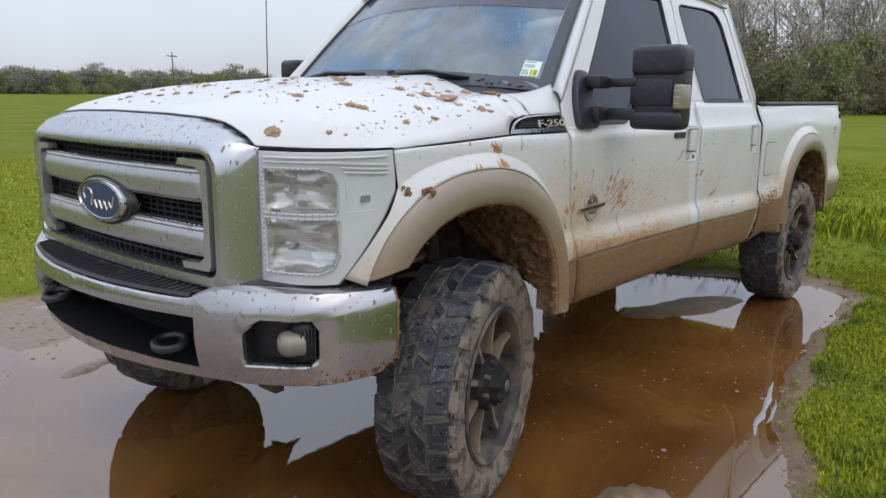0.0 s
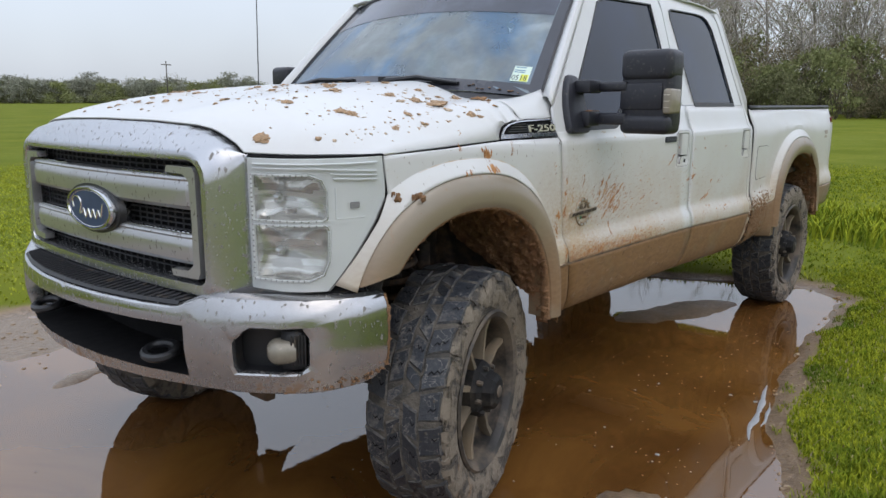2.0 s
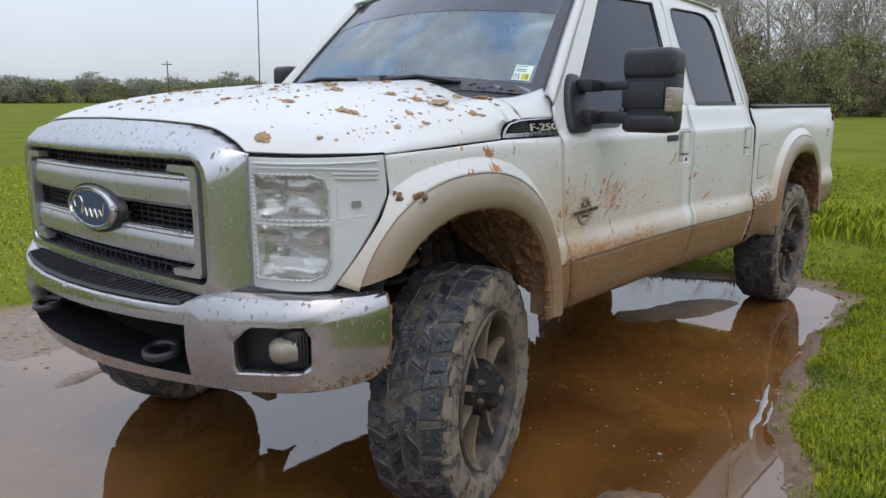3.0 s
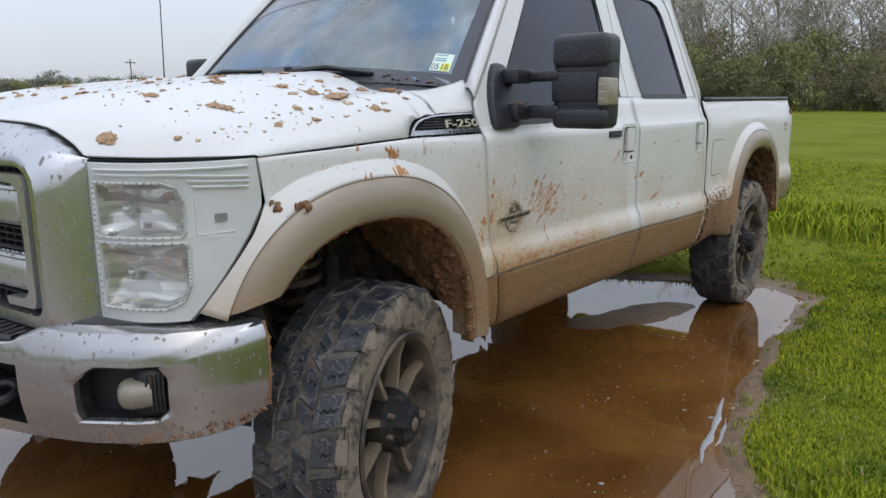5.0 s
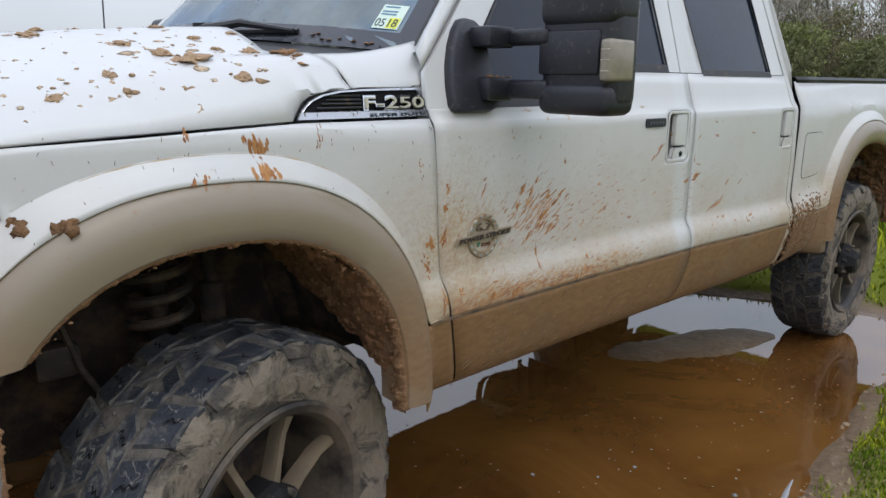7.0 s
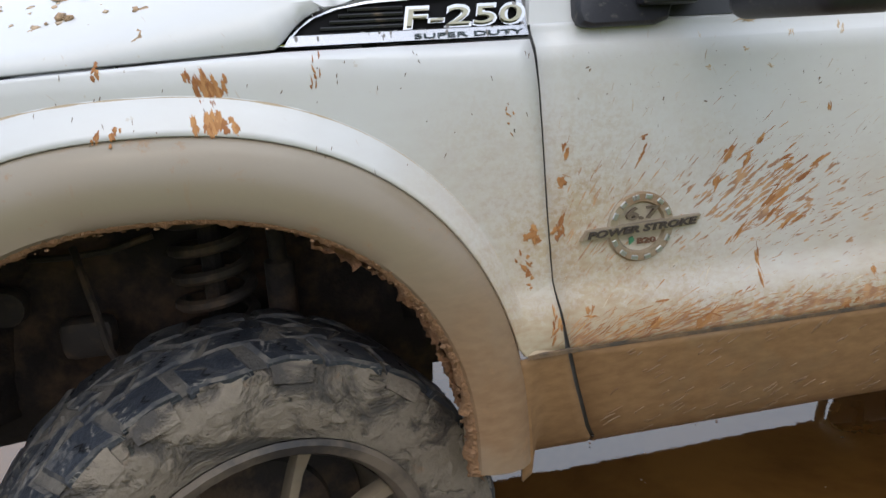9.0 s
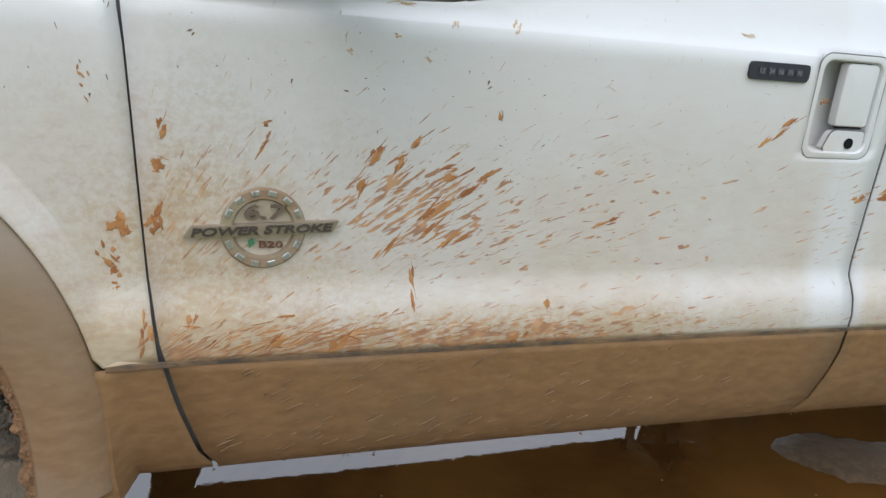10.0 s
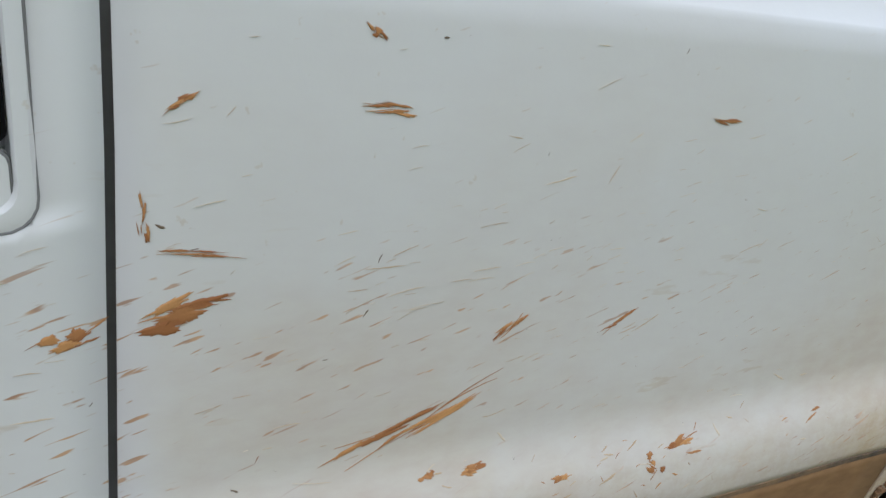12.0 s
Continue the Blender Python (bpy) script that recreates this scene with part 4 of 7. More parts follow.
grille = part("grille_surround", *lattice([
    [(front_x(y) + 0.060, y, z) for y, z in open_loop],
    [(front_x(y) - 0.004, y, z) for y, z in open_loop],
    [(front_x(y) - 0.012, y, z + 0.002) for y, z in [(0.88 * a[0] + 0.12 * b[0], 0.88 * a[1] + 0.12 * b[1]) for a, b in zip(open_loop, front_loop)]],
    [(front_x(y) - 0.014, y, z) for y, z in [(0.15 * a[0] + 0.85 * b[0], 0.15 * a[1] + 0.85 * b[1]) for a, b in zip(open_loop, front_loop)]],
    [(front_x(y) - 0.009, y, crown(y, z, 0.06)) for y, z in front_loop],
    [(front_x(y) + 0.004, y, crown(y, z, 0.18)) for y, z in [(0.7 * a[0] + 0.3 * b[0], 0.7 * a[1] + 0.3 * b[1]) for a, b in zip(front_loop, side_loop)]],
    [(0.62 * front_x(y) + 0.38 * surround_back(y, z), y, crown(y, z, 0.52)) for y, z in side_loop],
    [(surround_back(y, z), y, crown(y, z, 1.0)) for y, z in back_loop],
    [(min(front_x(y) + 0.12, -0.70), y, crown(y, z, 1.0) - (0.012 if z > 1.25 else 0)) for y, z in back_loop]], True), DUSTY_CHROME, truck, "large chrome grille surround spotted with mud", 38)
# near-black sheet, the shade behind the mesh put into its colour
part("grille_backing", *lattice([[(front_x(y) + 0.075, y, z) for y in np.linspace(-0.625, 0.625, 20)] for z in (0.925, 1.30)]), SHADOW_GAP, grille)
for i, z in enumerate(np.arange(0.958, 1.292, 0.0175)):
    part("mesh_slat", *tube([(front_x(y) + 0.045, y, z) for y in np.linspace(-0.61, 0.61, 12)], 0.0032, 5), BLACK, grille)
for y in np.linspace(-0.60, 0.60, 31):
    part("mesh_upright", *tube([(front_x(y) + 0.052, y, 0.938), (front_x(y) + 0.052, y, 1.293)], 0.003, 4), BLACK, grille)


def grille_bar(z0, z1):
    """A broad bar with a flat ledge on top, dished for the oval badge, and closed ends."""
    rows = []
    for y in [*np.linspace(-0.566, -0.50, 4), *np.linspace(-0.46, 0.46, 33), *np.linspace(0.50, 0.566, 4)]:
        end = 0.016 * max(0.0, (abs(y) - 0.54) / 0.026)
        rows.append([(front_x(y) + d + end, y, z) for d, z in ((0.045, z1 - 0.002), (0.010, z1), (-0.001, z1 - 0.003), (-0.004, z1 - 0.010), (0.000, z1 - 0.016), (-0.006, z1 - 0.030), (-0.008, (z0 + z1) / 2), (-0.004, z0 + 0.014), (0.006, z0 + 0.002), (0.045, z0 + 0.004))])
    vs, fs = lattice(rows)
    n = 10
    fs += [tuple(range(n)), tuple(range(len(vs) - n, len(vs)))]
    bar = part("grille_bar", vs, fs, GRILLE_GREY, grille, "satin grey grille bar flecked with mud", 22)
    for y in [k for k in np.arange(-0.53, 0.531, 0.0235) if abs(k) > 0.20]:
        part("bar_nub", *block(front_x(y) + 0.004, front_x(y) + 0.024, y - 0.007, y + 0.007, z1 - 0.001, z1 + 0.0035, 0.0015, 1), CHROME, bar)


grille_bar(1.150, 1.252), grille_bar(0.985, 1.080)
for hy in (-1, 1):
    # a flat satin bracket on each side, hooked inwards at both ends
    hook = [(0.575, 1.115), (0.600, 1.115), (0.600, 1.262), (0.588, 1.280), (0.47, 1.282), (0.462, 1.262), (0.545, 1.259), (0.570, 1.240)]
    for flip in (1, -1):
        mirrored = [(a, b if flip > 0 else 2.230 - b) for a, b in hook]
        part("corner_bracket", *prism(between(mirrored, 3), 0.034, lambda u, v, w: (front_x(u) + 0.022 - w, hy * u, v)), GRILLE_GREY, grille, "satin bracket hooked round the grille bars")
oval = [(0.170 * math.cos(a), 1.113 + 0.074 * math.sin(a)) for a in np.linspace(0, math.tau, 40, endpoint=False)]
part("badge_rim", *lattice([[(-0.846 + d, y * k, 1.113 + (z - 1.113) * k) for y, z in oval] for k, d in ((0.98, 0.05), (1.02, 0.0), (1.0, -0.024), (0.95, -0.030), (0.90, -0.030), (0.885, -0.022))], True), CHROME, grille, "chrome rim of the oval badge")
part("badge_plate", *prism([(y * 0.91, 1.113 + (z - 1.113) * 0.90) for y, z in oval], 0.004, lambda u, v, w: (-0.8665 - w, u, v)), BLUE, grille, "dark blue oval badge")
# an unlettered silver flourish: a tall loop, a run of small waves and a long tail
swash = [(-0.112 + 0.055 * k - 0.018 * math.sin(7 * k), 1.108 + 0.040 * math.sin(3.6 * k)) for k in np.linspace(0, 1, 24)] + [(-0.050 + 0.155 * k, 1.096 + 0.014 * math.sin(27 * k) + 0.026 * max(0.0, k - 0.8) * 5) for k in np.linspace(0, 1, 50)]
part("badge_swash", *tube([(-0.8715, -u, v) for u, v in swash], [0.0022 + 0.0016 * abs(math.sin(0.35 * i)) for i in range(74)], 6), LIGHT_GREY, grille, "silver flourish on the badge")
part("badge_line", *tube([(-0.8712, y * 0.84, 1.113 + (z - 1.113) * 0.83) for y, z in oval], 0.0013, 5, True), LIGHT_GREY, grille, "fine silver line round the badge")
part("badge_recess", *lattice([[(front_x(0.15) + d, y * k, 1.113 + (z - 1.113) * k) for y, z in oval] for k, d in ((1.17, 0.010), (1.13, -0.010), (1.02, -0.010))], True), BLACK, grille)


# ---- headlights ----
def lamp_point(s, z, depth, hand):
    """A place on the headlight's bent front: s from the grille (0) to the fender (1)."""
    p0, p1, p2 = np.array((-0.722, 0.705)), np.array((-0.690, 0.962)), np.array((-0.404, 0.944))
    p = p0 * (1 - s) ** 2 + 2 * p1 * s * (1 - s) + p2 * s * s
    d = 2 * (p1 - p0) * (1 - s) + 2 * (p2 - p1) * s
    d /= np.linalg.norm(d)
    return (p[0] - d[1] * depth, hand * (p[1] + d[0] * depth), z)


def lamp_edge(z):
    """How far the headlight reaches, up to a thin gap before the fender."""
    x = float(np.interp(z, [0.90, 0.94, 1.12, 1.195, 1.308], [-0.62, -0.585, -0.44, -0.392, -0.407])) - 0.009
    s = np.linspace(0, 1, 101)
    xs = -0.722 * (1 - s) ** 2 - 2 * 0.690 * s * (1 - s) - 0.404 * s * s
    return float(np.interp(x, xs, s))


def headlight(hand):
    def at(s, z, d):
        return lamp_point(s, z, d, hand)
    lamp = hollow("headlight", truck)
    lamp["label"] = "clouded clear headlight with two stacked lamps"
    for lo, hi, z0, z1, s1 in ((1.124, 1.309, 1.131, 1.262, 0.575), (0.925, 1.124, 0.957, 1.118, 0.58)):
        low_r, top_r = (0.012, 0.050) if hi > 1.2 else (0.055, 0.014)
        hole = between([(0.035, z0), (s1 - 2.6 * low_r, z0), (s1 - 0.75 * low_r, z0 + 0.30 * low_r), (s1, z0 + low_r), (s1, z1 - top_r), (s1 - 0.75 * top_r, z1 - 0.30 * top_r), (s1 - 2.6 * top_r, z1), (0.035, z1)], 5)
        third = (hi - lo) / 3
        edge = between([(0.0, lo), (0.5, lo), (0.75, lo), (0.75, lo + third), (0.75, hi - third), (0.75, hi), (0.5, hi), (0.0, hi)], 5)
        edge = [(min(s, 0.75) / 0.75 * lamp_edge(z), z) for s, z in edge]
        rows = [[at(a[0] + (b[0] - a[0]) * k, a[1] + (b[1] - a[1]) * k, d) for a, b in zip(edge, hole)] for k, d in ((0, -0.02), (0, 0.0), (0.3, 0.0), (0.6, 0.0), (0.9, 0.0), (1.0, -0.006))]
        part("housing", *lattice(rows, True), PLATE, lamp, "pale grey headlight housing")
        cs, cz = 0.25, (z0 + z1) / 2
        rows = []
        for k, d in ((0.0, -0.006), (0.03, -0.028), (0.12, -0.040), (0.25, -0.052), (0.40, -0.061), (0.55, -0.068), (0.75, -0.074), (0.98, -0.077)):
            row = []
            for b in hole:
                t = math.atan2((b[1] - cz) / (z1 - z0), (b[0] - cs) / (s1 - 0.035))
                oval = (cs + 0.5 * (s1 - 0.035) * math.cos(t), cz + 0.5 * (z1 - z0) * math.sin(t))
                m = min(1.0, 2.5 * k)
                p = (b[0] + (oval[0] - b[0]) * m, b[1] + (oval[1] - b[1]) * m)
                row.append(at(p[0] + (cs - p[0]) * k, p[1] + (cz - p[1]) * k, d))
            rows.append(row)
        part("reflector", *lattice(rows, True), REFLECTOR, lamp, "silvery lamp reflector", 70)
        part("bulb", *moved(lathe([(0.0, -0.016), (0.012, -0.013), (0.017, 0.0), (0.013, 0.010), (0.0, 0.014)], 16), Matrix.Translation(at(0.14, cz - 0.005, -0.055))), LIGHT_GREY, lamp)
        part("lamp_bezel", *tube([at(s, z, 0.002) for s, z in hole], 0.0035, 6, True), PLATE, lamp, "beaded lamp border")
        beads = join(*[moved(block(-0.0022, 0.0022, -0.0022, 0.0022, -0.0022, 0.0022, 0.001, 1), Matrix.Translation(at(s, z, 0.005))) for s, z in between(hole, 2)])
        part("beaded_edge", *beads, LIGHT_GREY, lamp)["kind"] = "stuff"
    for k in range(4):
        part("lens_rib", *tube([at(s, 1.292 - 0.0125 * k - 0.03 * max(0, s - 0.5) * (k > 0), 0.003) for s in np.linspace(0.05 if k < 2 else 0.56 + 0.02 * k, 0.93, 14)], 0.0034, 5), PLATE, lamp)
    part("panel_step", *tube([at(0.635, 1.225, 0.001), at(0.635, 1.135, 0.001), at(0.84, 1.135, 0.001)], 0.003, 5), PLATE, lamp)
    part("side_marker", *prism(rounded(0.735, 0.80, 1.163, 1.182, 0.004, 2), 0.004, lambda u, v, w: at(u, v, 0.001 + w)), plain("grey_reflector", (0.22, 0.22, 0.23), 0.4), lamp, "small grey side reflector")
    zs = np.linspace(0.926, 1.308, 22)
    cover = part("clear_cover", *lattice([[at(lamp_edge(z) * u, z, 0.016 * min(1, 8 * u, 8 * (1 - u))) for u in np.linspace(0, 1, 24)] for z in zs]), LENS, lamp, "clouded clear lens cover")
    cover.visible_shadow = False
    part("lamp_gap", *tube([at(min(1.0, lamp_edge(z) + 0.012), z, -0.006) for z in np.linspace(1.306, 0.925, 16)], 0.0048, 6), SEAL_GREY, lamp)
    part("lamp_top_gap", *tube([at(s, 1.312, -0.006) for s in np.linspace(0, 1, 14)], 0.0045, 6), SHADOW_GAP, lamp)


for hand in (-1, 1):
    headlight(hand)


# ---- front bumper ----
BUMP_Y, BUMP_X = np.array([(0, -0.985), (0.2, -0.975), (0.4, -0.942), (0.6, -0.885), (0.74, -0.825), (0.85, -0.750), (0.912, -0.688), (0.955, -0.612), (0.982, -0.53), (0.994, -0.445)]).T
BUMP_S = np.concatenate([[0], np.cumsum(np.hypot(np.diff(BUMP_Y), np.diff(BUMP_X)))])


def bump(s, z, depth=0.0, hand=1):
    """A place on the bumper's face: s metres along it from the middle."""
    y, x = float(np.interp(s, BUMP_S, BUMP_Y)), float(np.interp(s, BUMP_S, BUMP_X))
    s1 = min(s, BUMP_S[-1] - 0.031)
    t = np.array((float(np.interp(s1 + 0.03, BUMP_S, BUMP_Y) - np.interp(s1, BUMP_S, BUMP_Y)), float(np.interp(s1 + 0.03, BUMP_S, BUMP_X) - np.interp(s1, BUMP_S, BUMP_X))))
    if abs(t).sum() < 1e-6:
        t = np.array((0.01, 0.1))
    t /= np.linalg.norm(t)
    lean = 0.035 * max(0.0, (0.76 - z) / 0.16) ** 1.5 + 0.03 * max(0.0, (z - 0.84) / 0.07) ** 2
    d = depth - lean
    return (x - t[0] * d, hand * (y + t[1] * d * 1.0), z)


def s_of(y):
    return float(np.interp(y, BUMP_Y, BUMP_S))


S_OPEN, S_END = s_of(0.585), BUMP_S[-1]


def bump_top(s):
    k = min(1, max(0, (s - S_OPEN + 0.06) / 0.16))
    return 0.868 + 0.040 * k * k * (3 - 2 * k) - 0.010 * max(0, (s - 0.9) / 0.35)


def bump_low(s):
    return 0.618 + 0.010 * min(1, max(0, (s - 0.1) / 0.5)) + 0.02 * max(0, (s - 1.0) / 0.3) ** 2 + 0.035 * max(0, (s - BUMP_S[-1] + 0.07) / 0.07) ** 2.5


pieces, returns = [], []
full = np.linspace(0, S_OPEN - 0.0, 22)
for hand in (-1, 1):
    pieces.append(lattice([[bump(s, z, d, hand) for s in full] for z, d in [(None, None)][:0]] or [[bump(s, 0.822 + (bump_top(s) - 0.822) * k, 0.0, hand) for s in full] for k in (0, 0.25, 0.5, 0.75, 1.0)]))
    pieces.append(lattice([[bump(s, bump_low(s) + (0.662 - bump_low(s)) * k, 0.0, hand) for s in full] for k in (0, 0.3, 0.6, 1.0)]))
    outer = between([(S_OPEN, bump_low(S_OPEN)), (S_END, bump_low(S_END)), (S_END, bump_top(S_END)), (S_OPEN, bump_top(S_OPEN))], 14)
    outer = [(s, bump_low(s) if i < 14 else (bump_top(s) if 28 <= i < 42 else z)) for i, (s, z) in enumerate(outer)]
    f0, f1 = s_of(0.735), s_of(0.914)
    fog = between([(f0 + 0.01, 0.690), (f1 - 0.03, 0.690), (f1, 0.715), (f1, 0.80), (f1 - 0.02, 0.828), (f0 + 0.05, 0.828), (f0, 0.785), (f0, 0.71)], 7)
    keys = [fog[int(i * 56 / 56)] for i in range(56)]
    start = 0
    rows = [[bump(a[0] + (b[0] - a[0]) * k, a[1] + (b[1] - a[1]) * k, d, hand) for a, b in zip(outer, keys[start:] + keys[:start])] for k, d in ((0, 0), (0.33, 0), (0.66, 0), (0.93, 0), (1.0, -0.006), (1.0, -0.03))]
    pieces.append(lattice(rows, True))
    allx = np.linspace(0, S_END, 44)
    pieces.append(lattice([[bump(s, bump_top(s) + up, -d, hand) for s in allx] for d, up in ((0.0, 0.0), (0.006, 0.007), (0.02, 0.011), (0.06, 0.011), (0.10, 0.008))]))
    returns.append(lattice([[bump(s, bump_low(s) - dn, -d, hand) for s in allx] for d, dn in ((0.0, 0.0), (0.010, 0.006), (0.05, 0.006))]))
    pieces.append(lattice([[bump(S_OPEN, z, d, hand) for z in np.linspace(0.60, 0.87, 6)] for d in (0.0, -0.05)]))
front_bumper = part("front_bumper", *join(*pieces), BUMPER_CHROME, truck, "chrome front bumper with orange mud along its lower edge", 30)
for piece in returns:
    part("lower_return", *piece, BUMPER_CHROME, front_bumper)
# black sheet and blackened ledge carry the deep shade of the bumper's opening
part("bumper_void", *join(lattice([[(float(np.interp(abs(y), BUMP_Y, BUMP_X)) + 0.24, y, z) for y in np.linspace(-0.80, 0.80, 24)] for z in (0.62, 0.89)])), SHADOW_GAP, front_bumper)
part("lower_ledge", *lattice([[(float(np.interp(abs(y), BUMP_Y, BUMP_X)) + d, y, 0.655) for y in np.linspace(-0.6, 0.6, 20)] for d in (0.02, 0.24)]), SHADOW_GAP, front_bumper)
pad = [[(float(np.interp(abs(y), BUMP_Y, BUMP_X)) + d, y, z) for y in np.linspace(-0.56, 0.56, 24)] for d, z in ((0.012, 0.880), (0.018, 0.890), (0.150, 0.897), (0.155, 0.88))]
part("step_pad", *lattice(pad), BLACK, front_bumper, "ribbed black step pad on the bumper")
for y in np.linspace(-0.54, 0.54, 37):
    x = float(np.interp(abs(y), BUMP_Y, BUMP_X))
    part("pad_rib", *tube([(x + 0.022, y, 0.8925), (x + 0.110, y + 0.016, 0.8985)], 0.0035, 4), BLACK, front_bumper)
for hand in (-1, 1):
    part("corner_pad", *lattice([[bump(s, bump_top(s) + up, -d, hand) for s in np.linspace(S_OPEN + 0.03, S_END - 0.05, 20)] for d, up in ((0.022, 0.012), (0.030, 0.019), (0.085, 0.019), (0.100, 0.010))]), BLACK, front_bumper, "black pad on top of the bumper corner")
    for s in np.linspace(f1 - 0.055, f1 - 0.012, 5):
        part("shroud_rib", *tube([bump(s, 0.712, -0.020, hand), bump(s, 0.758, -0.014, hand), bump(s, 0.806, -0.020, hand)], 0.003, 5), BLACK, front_bumper)
    part("fog_pocket", *lattice([[bump(s, z, -0.075, hand) for s in np.linspace(f0 - 0.02, f1 + 0.02, 8)] for z in (0.67, 0.85)]), BLACK, front_bumper)
    part("fog_pocket_wall", *lattice([[bump(s, z, d, hand) for s, z in fog] for d in (-0.028, -0.078)], True), BLACK, front_bumper)
    fx, fy, fz = bump(f0 + 0.13, 0.755, -0.035, hand)
    turn = Matrix.Translation((fx, fy, fz)) @ Matrix.Rotation(radians(-32 * hand * -1), 4, "Z") @ Matrix.Rotation(radians(90), 4, "Z")
    part("fog_lamp", *moved(lathe([(0.0, 0.030), (0.018, 0.028), (0.030, 0.021), (0.037, 0.010), (0.040, 0.0), (0.039, -0.05)], 24), turn), plain("fogged_lamp_glass", (0.24, 0.22, 0.18), 0.25, 0.1, 0.35, 30), front_bumper, "round clouded fog lamp")
    part("fog_shroud", *lattice([[bump(s, z, d, hand) for z in np.linspace(0.70, 0.82, 5)] for s, d in ((f1 - 0.085, -0.030), (f1 - 0.05, -0.022), (f1 - 0.02, -0.030), (f1, -0.04))]), BLACK, front_bumper, thick=0.004)
    loop = [(-0.875 + 0.075 * math.cos(a) * 0.6, hand * (0.42 + 0.060 * math.sin(a)), 0.705 + 0.01 * math.cos(a)) for a in np.linspace(0, math.tau, 18, endpoint=False)]
    part("tow_hook", *tube(loop, 0.014, 8, True), BLACK, front_bumper, "black tow hook")
    part("hook_arm", *tube([(-0.84, hand * 0.42, 0.70), (-0.70, hand * 0.43, 0.70)], 0.022, 8), BLACK, front_bumper)
part("bumper_bracket", *block(-0.62, -0.58, -0.60, -0.50, 0.50, 0.66, 0.008), DARK, front_bumper)

def clod(rng, size, flat, fine=2, ragged=0.0):
    """A broken lump of clay; ragged ones spread out in torn lobes."""
    bm = bmesh.new()
    bmesh.ops.create_icosphere(bm, subdivisions=fine, radius=1.0)
    off = Vector((rng.uniform(0, 50), rng.uniform(0, 50), 0))
    for v in bm.verts:
        k = 1 + 0.75 * noise.noise(v.co * 1.5 + off) + 0.40 * noise.noise(v.co * 3.4 + off)
        if ragged:
            k += ragged * (noise.noise(v.co * 2.6 - off) + 0.6 * noise.noise(v.co * 6.5 + off))
        up = max(-0.2, v.co.z) * (1 + ragged * 1.3 * noise.noise(v.co * 5.0 + off * 2))
        v.co = Vector((v.co.x * size * k, v.co.y * size * k, up * size * flat * k))
    bm.verts.index_update()
    out = [tuple(v.co) for v in bm.verts], [tuple(v.index for v in f.verts) for f in bm.faces]
    bm.free()
    return out


# ---- wheels ----
R_TYRE, R_RIM, W_TYRE = 0.446, 0.283, 0.276


def tread():
    """Mud-terrain tread: large slanted centre blocks and shoulder lugs with mud packed between them; gives the blocks, their worn edges and the cuts across their faces."""
    blocks, edges, cuts, lugs = [], [], [], []
    rng = random.Random(4)
    n = 25
    half = W_TYRE / 2
    pitch = math.tau / n

    def crowned(y):
        return R_TYRE + 0.002 - 0.013 * (abs(y) / half) ** 3

    def knob(a0, span, y0, y1, skew, drop, cut):
        """A block with slanted ends, a worn bevel round its top and, where cut, a zigzag slit."""
        ym = (y0 + y1) / 2
        worn = [rng.uniform(-0.0042, 0.0015) for _ in range(8)]
        shape = ((-0.5, 0), (-0.14, 0), (0.20, 0), (0.5, 0), (0.5, 1), (0.16, 1), (-0.20, 1), (-0.5, 1))
        jog = [rng.uniform(-0.10, 0.10) for _ in shape]

        def at(a, y, sink):
            t = a0 + a * span + skew * (y - ym) / (y1 - y0)
            r = crowned(y) - sink - drop
            return (r * math.cos(t), y, r * math.sin(t))

        rings = []
        for sink, grow, squeeze in ((0.016, 1.04, 1.0), (0.0045, 1.0, 0.985), (0.0, 0.86, 0.88)):
            ring = []
            for c, (a, e) in enumerate(shape):
                y = ym + ((y0, y1)[e] - ym) * squeeze * (1 + (jog[c] if abs(a) < 0.4 else 0.0))
                ring.append(at((a + 0.3 * jog[c]) * grow, y, sink - (worn[c] if sink < 0.01 else 0.0)))
            rings.append(ring)
        m = len(shape)
        blocks.append((rings[0] + rings[1], [(i, (i + 1) % m, m + (i + 1) % m, m + i) for i in range(m)]))
        blocks.append((rings[2], [tuple(range(m))[::-1]]))
        edges.append((rings[1] + rings[2], [(i, (i + 1) % m, m + (i + 1) % m, m + i) for i in range(m)]))
        if cut:
            u = rng.uniform(-0.14, 0.14)
            steps = [(u + (0.05 if i % 2 else -0.05), y0 + (y1 - y0) * (0.14 + 0.12 * i)) for i in range(rng.choice((3, 4, 5, 6)))]
            # black ribbon laid on the face, a slit's shade given as colour
            cuts.append(lattice([[at(a - 0.026, y, -0.0016) for a, y in steps], [at(a + 0.026, y, -0.0016) for a, y in steps]]))

    for i in range(n):
        for sgn in (-1, 1):
            a = pitch * (i + (0.5 if sgn > 0 else 0.0) + rng.uniform(-0.05, 0.05))
            lean = pitch * rng.uniform(0.22, 0.50)
            # centre: one long slanted block or a pair of short ones
            y0, y1 = sorted((sgn * 0.003, sgn * 0.055))
            if i % 3:
                knob(a, pitch * 0.93, y0, y1, sgn * lean, rng.uniform(0.0, 0.005), True)
            else:
                knob(a - 0.25 * pitch, pitch * 0.42, y0, y1, sgn * lean, rng.uniform(0.0, 0.004), False)
                knob(a + 0.23 * pitch, pitch * 0.38, y0, y1, -sgn * 0.3 * lean, rng.uniform(0.002, 0.007), False)
            # broad shoulder blocks with a slit, every other one set back
            y0, y1 = sorted((sgn * 0.0585, sgn * (half - (0.002 if i % 2 else 0.010))))
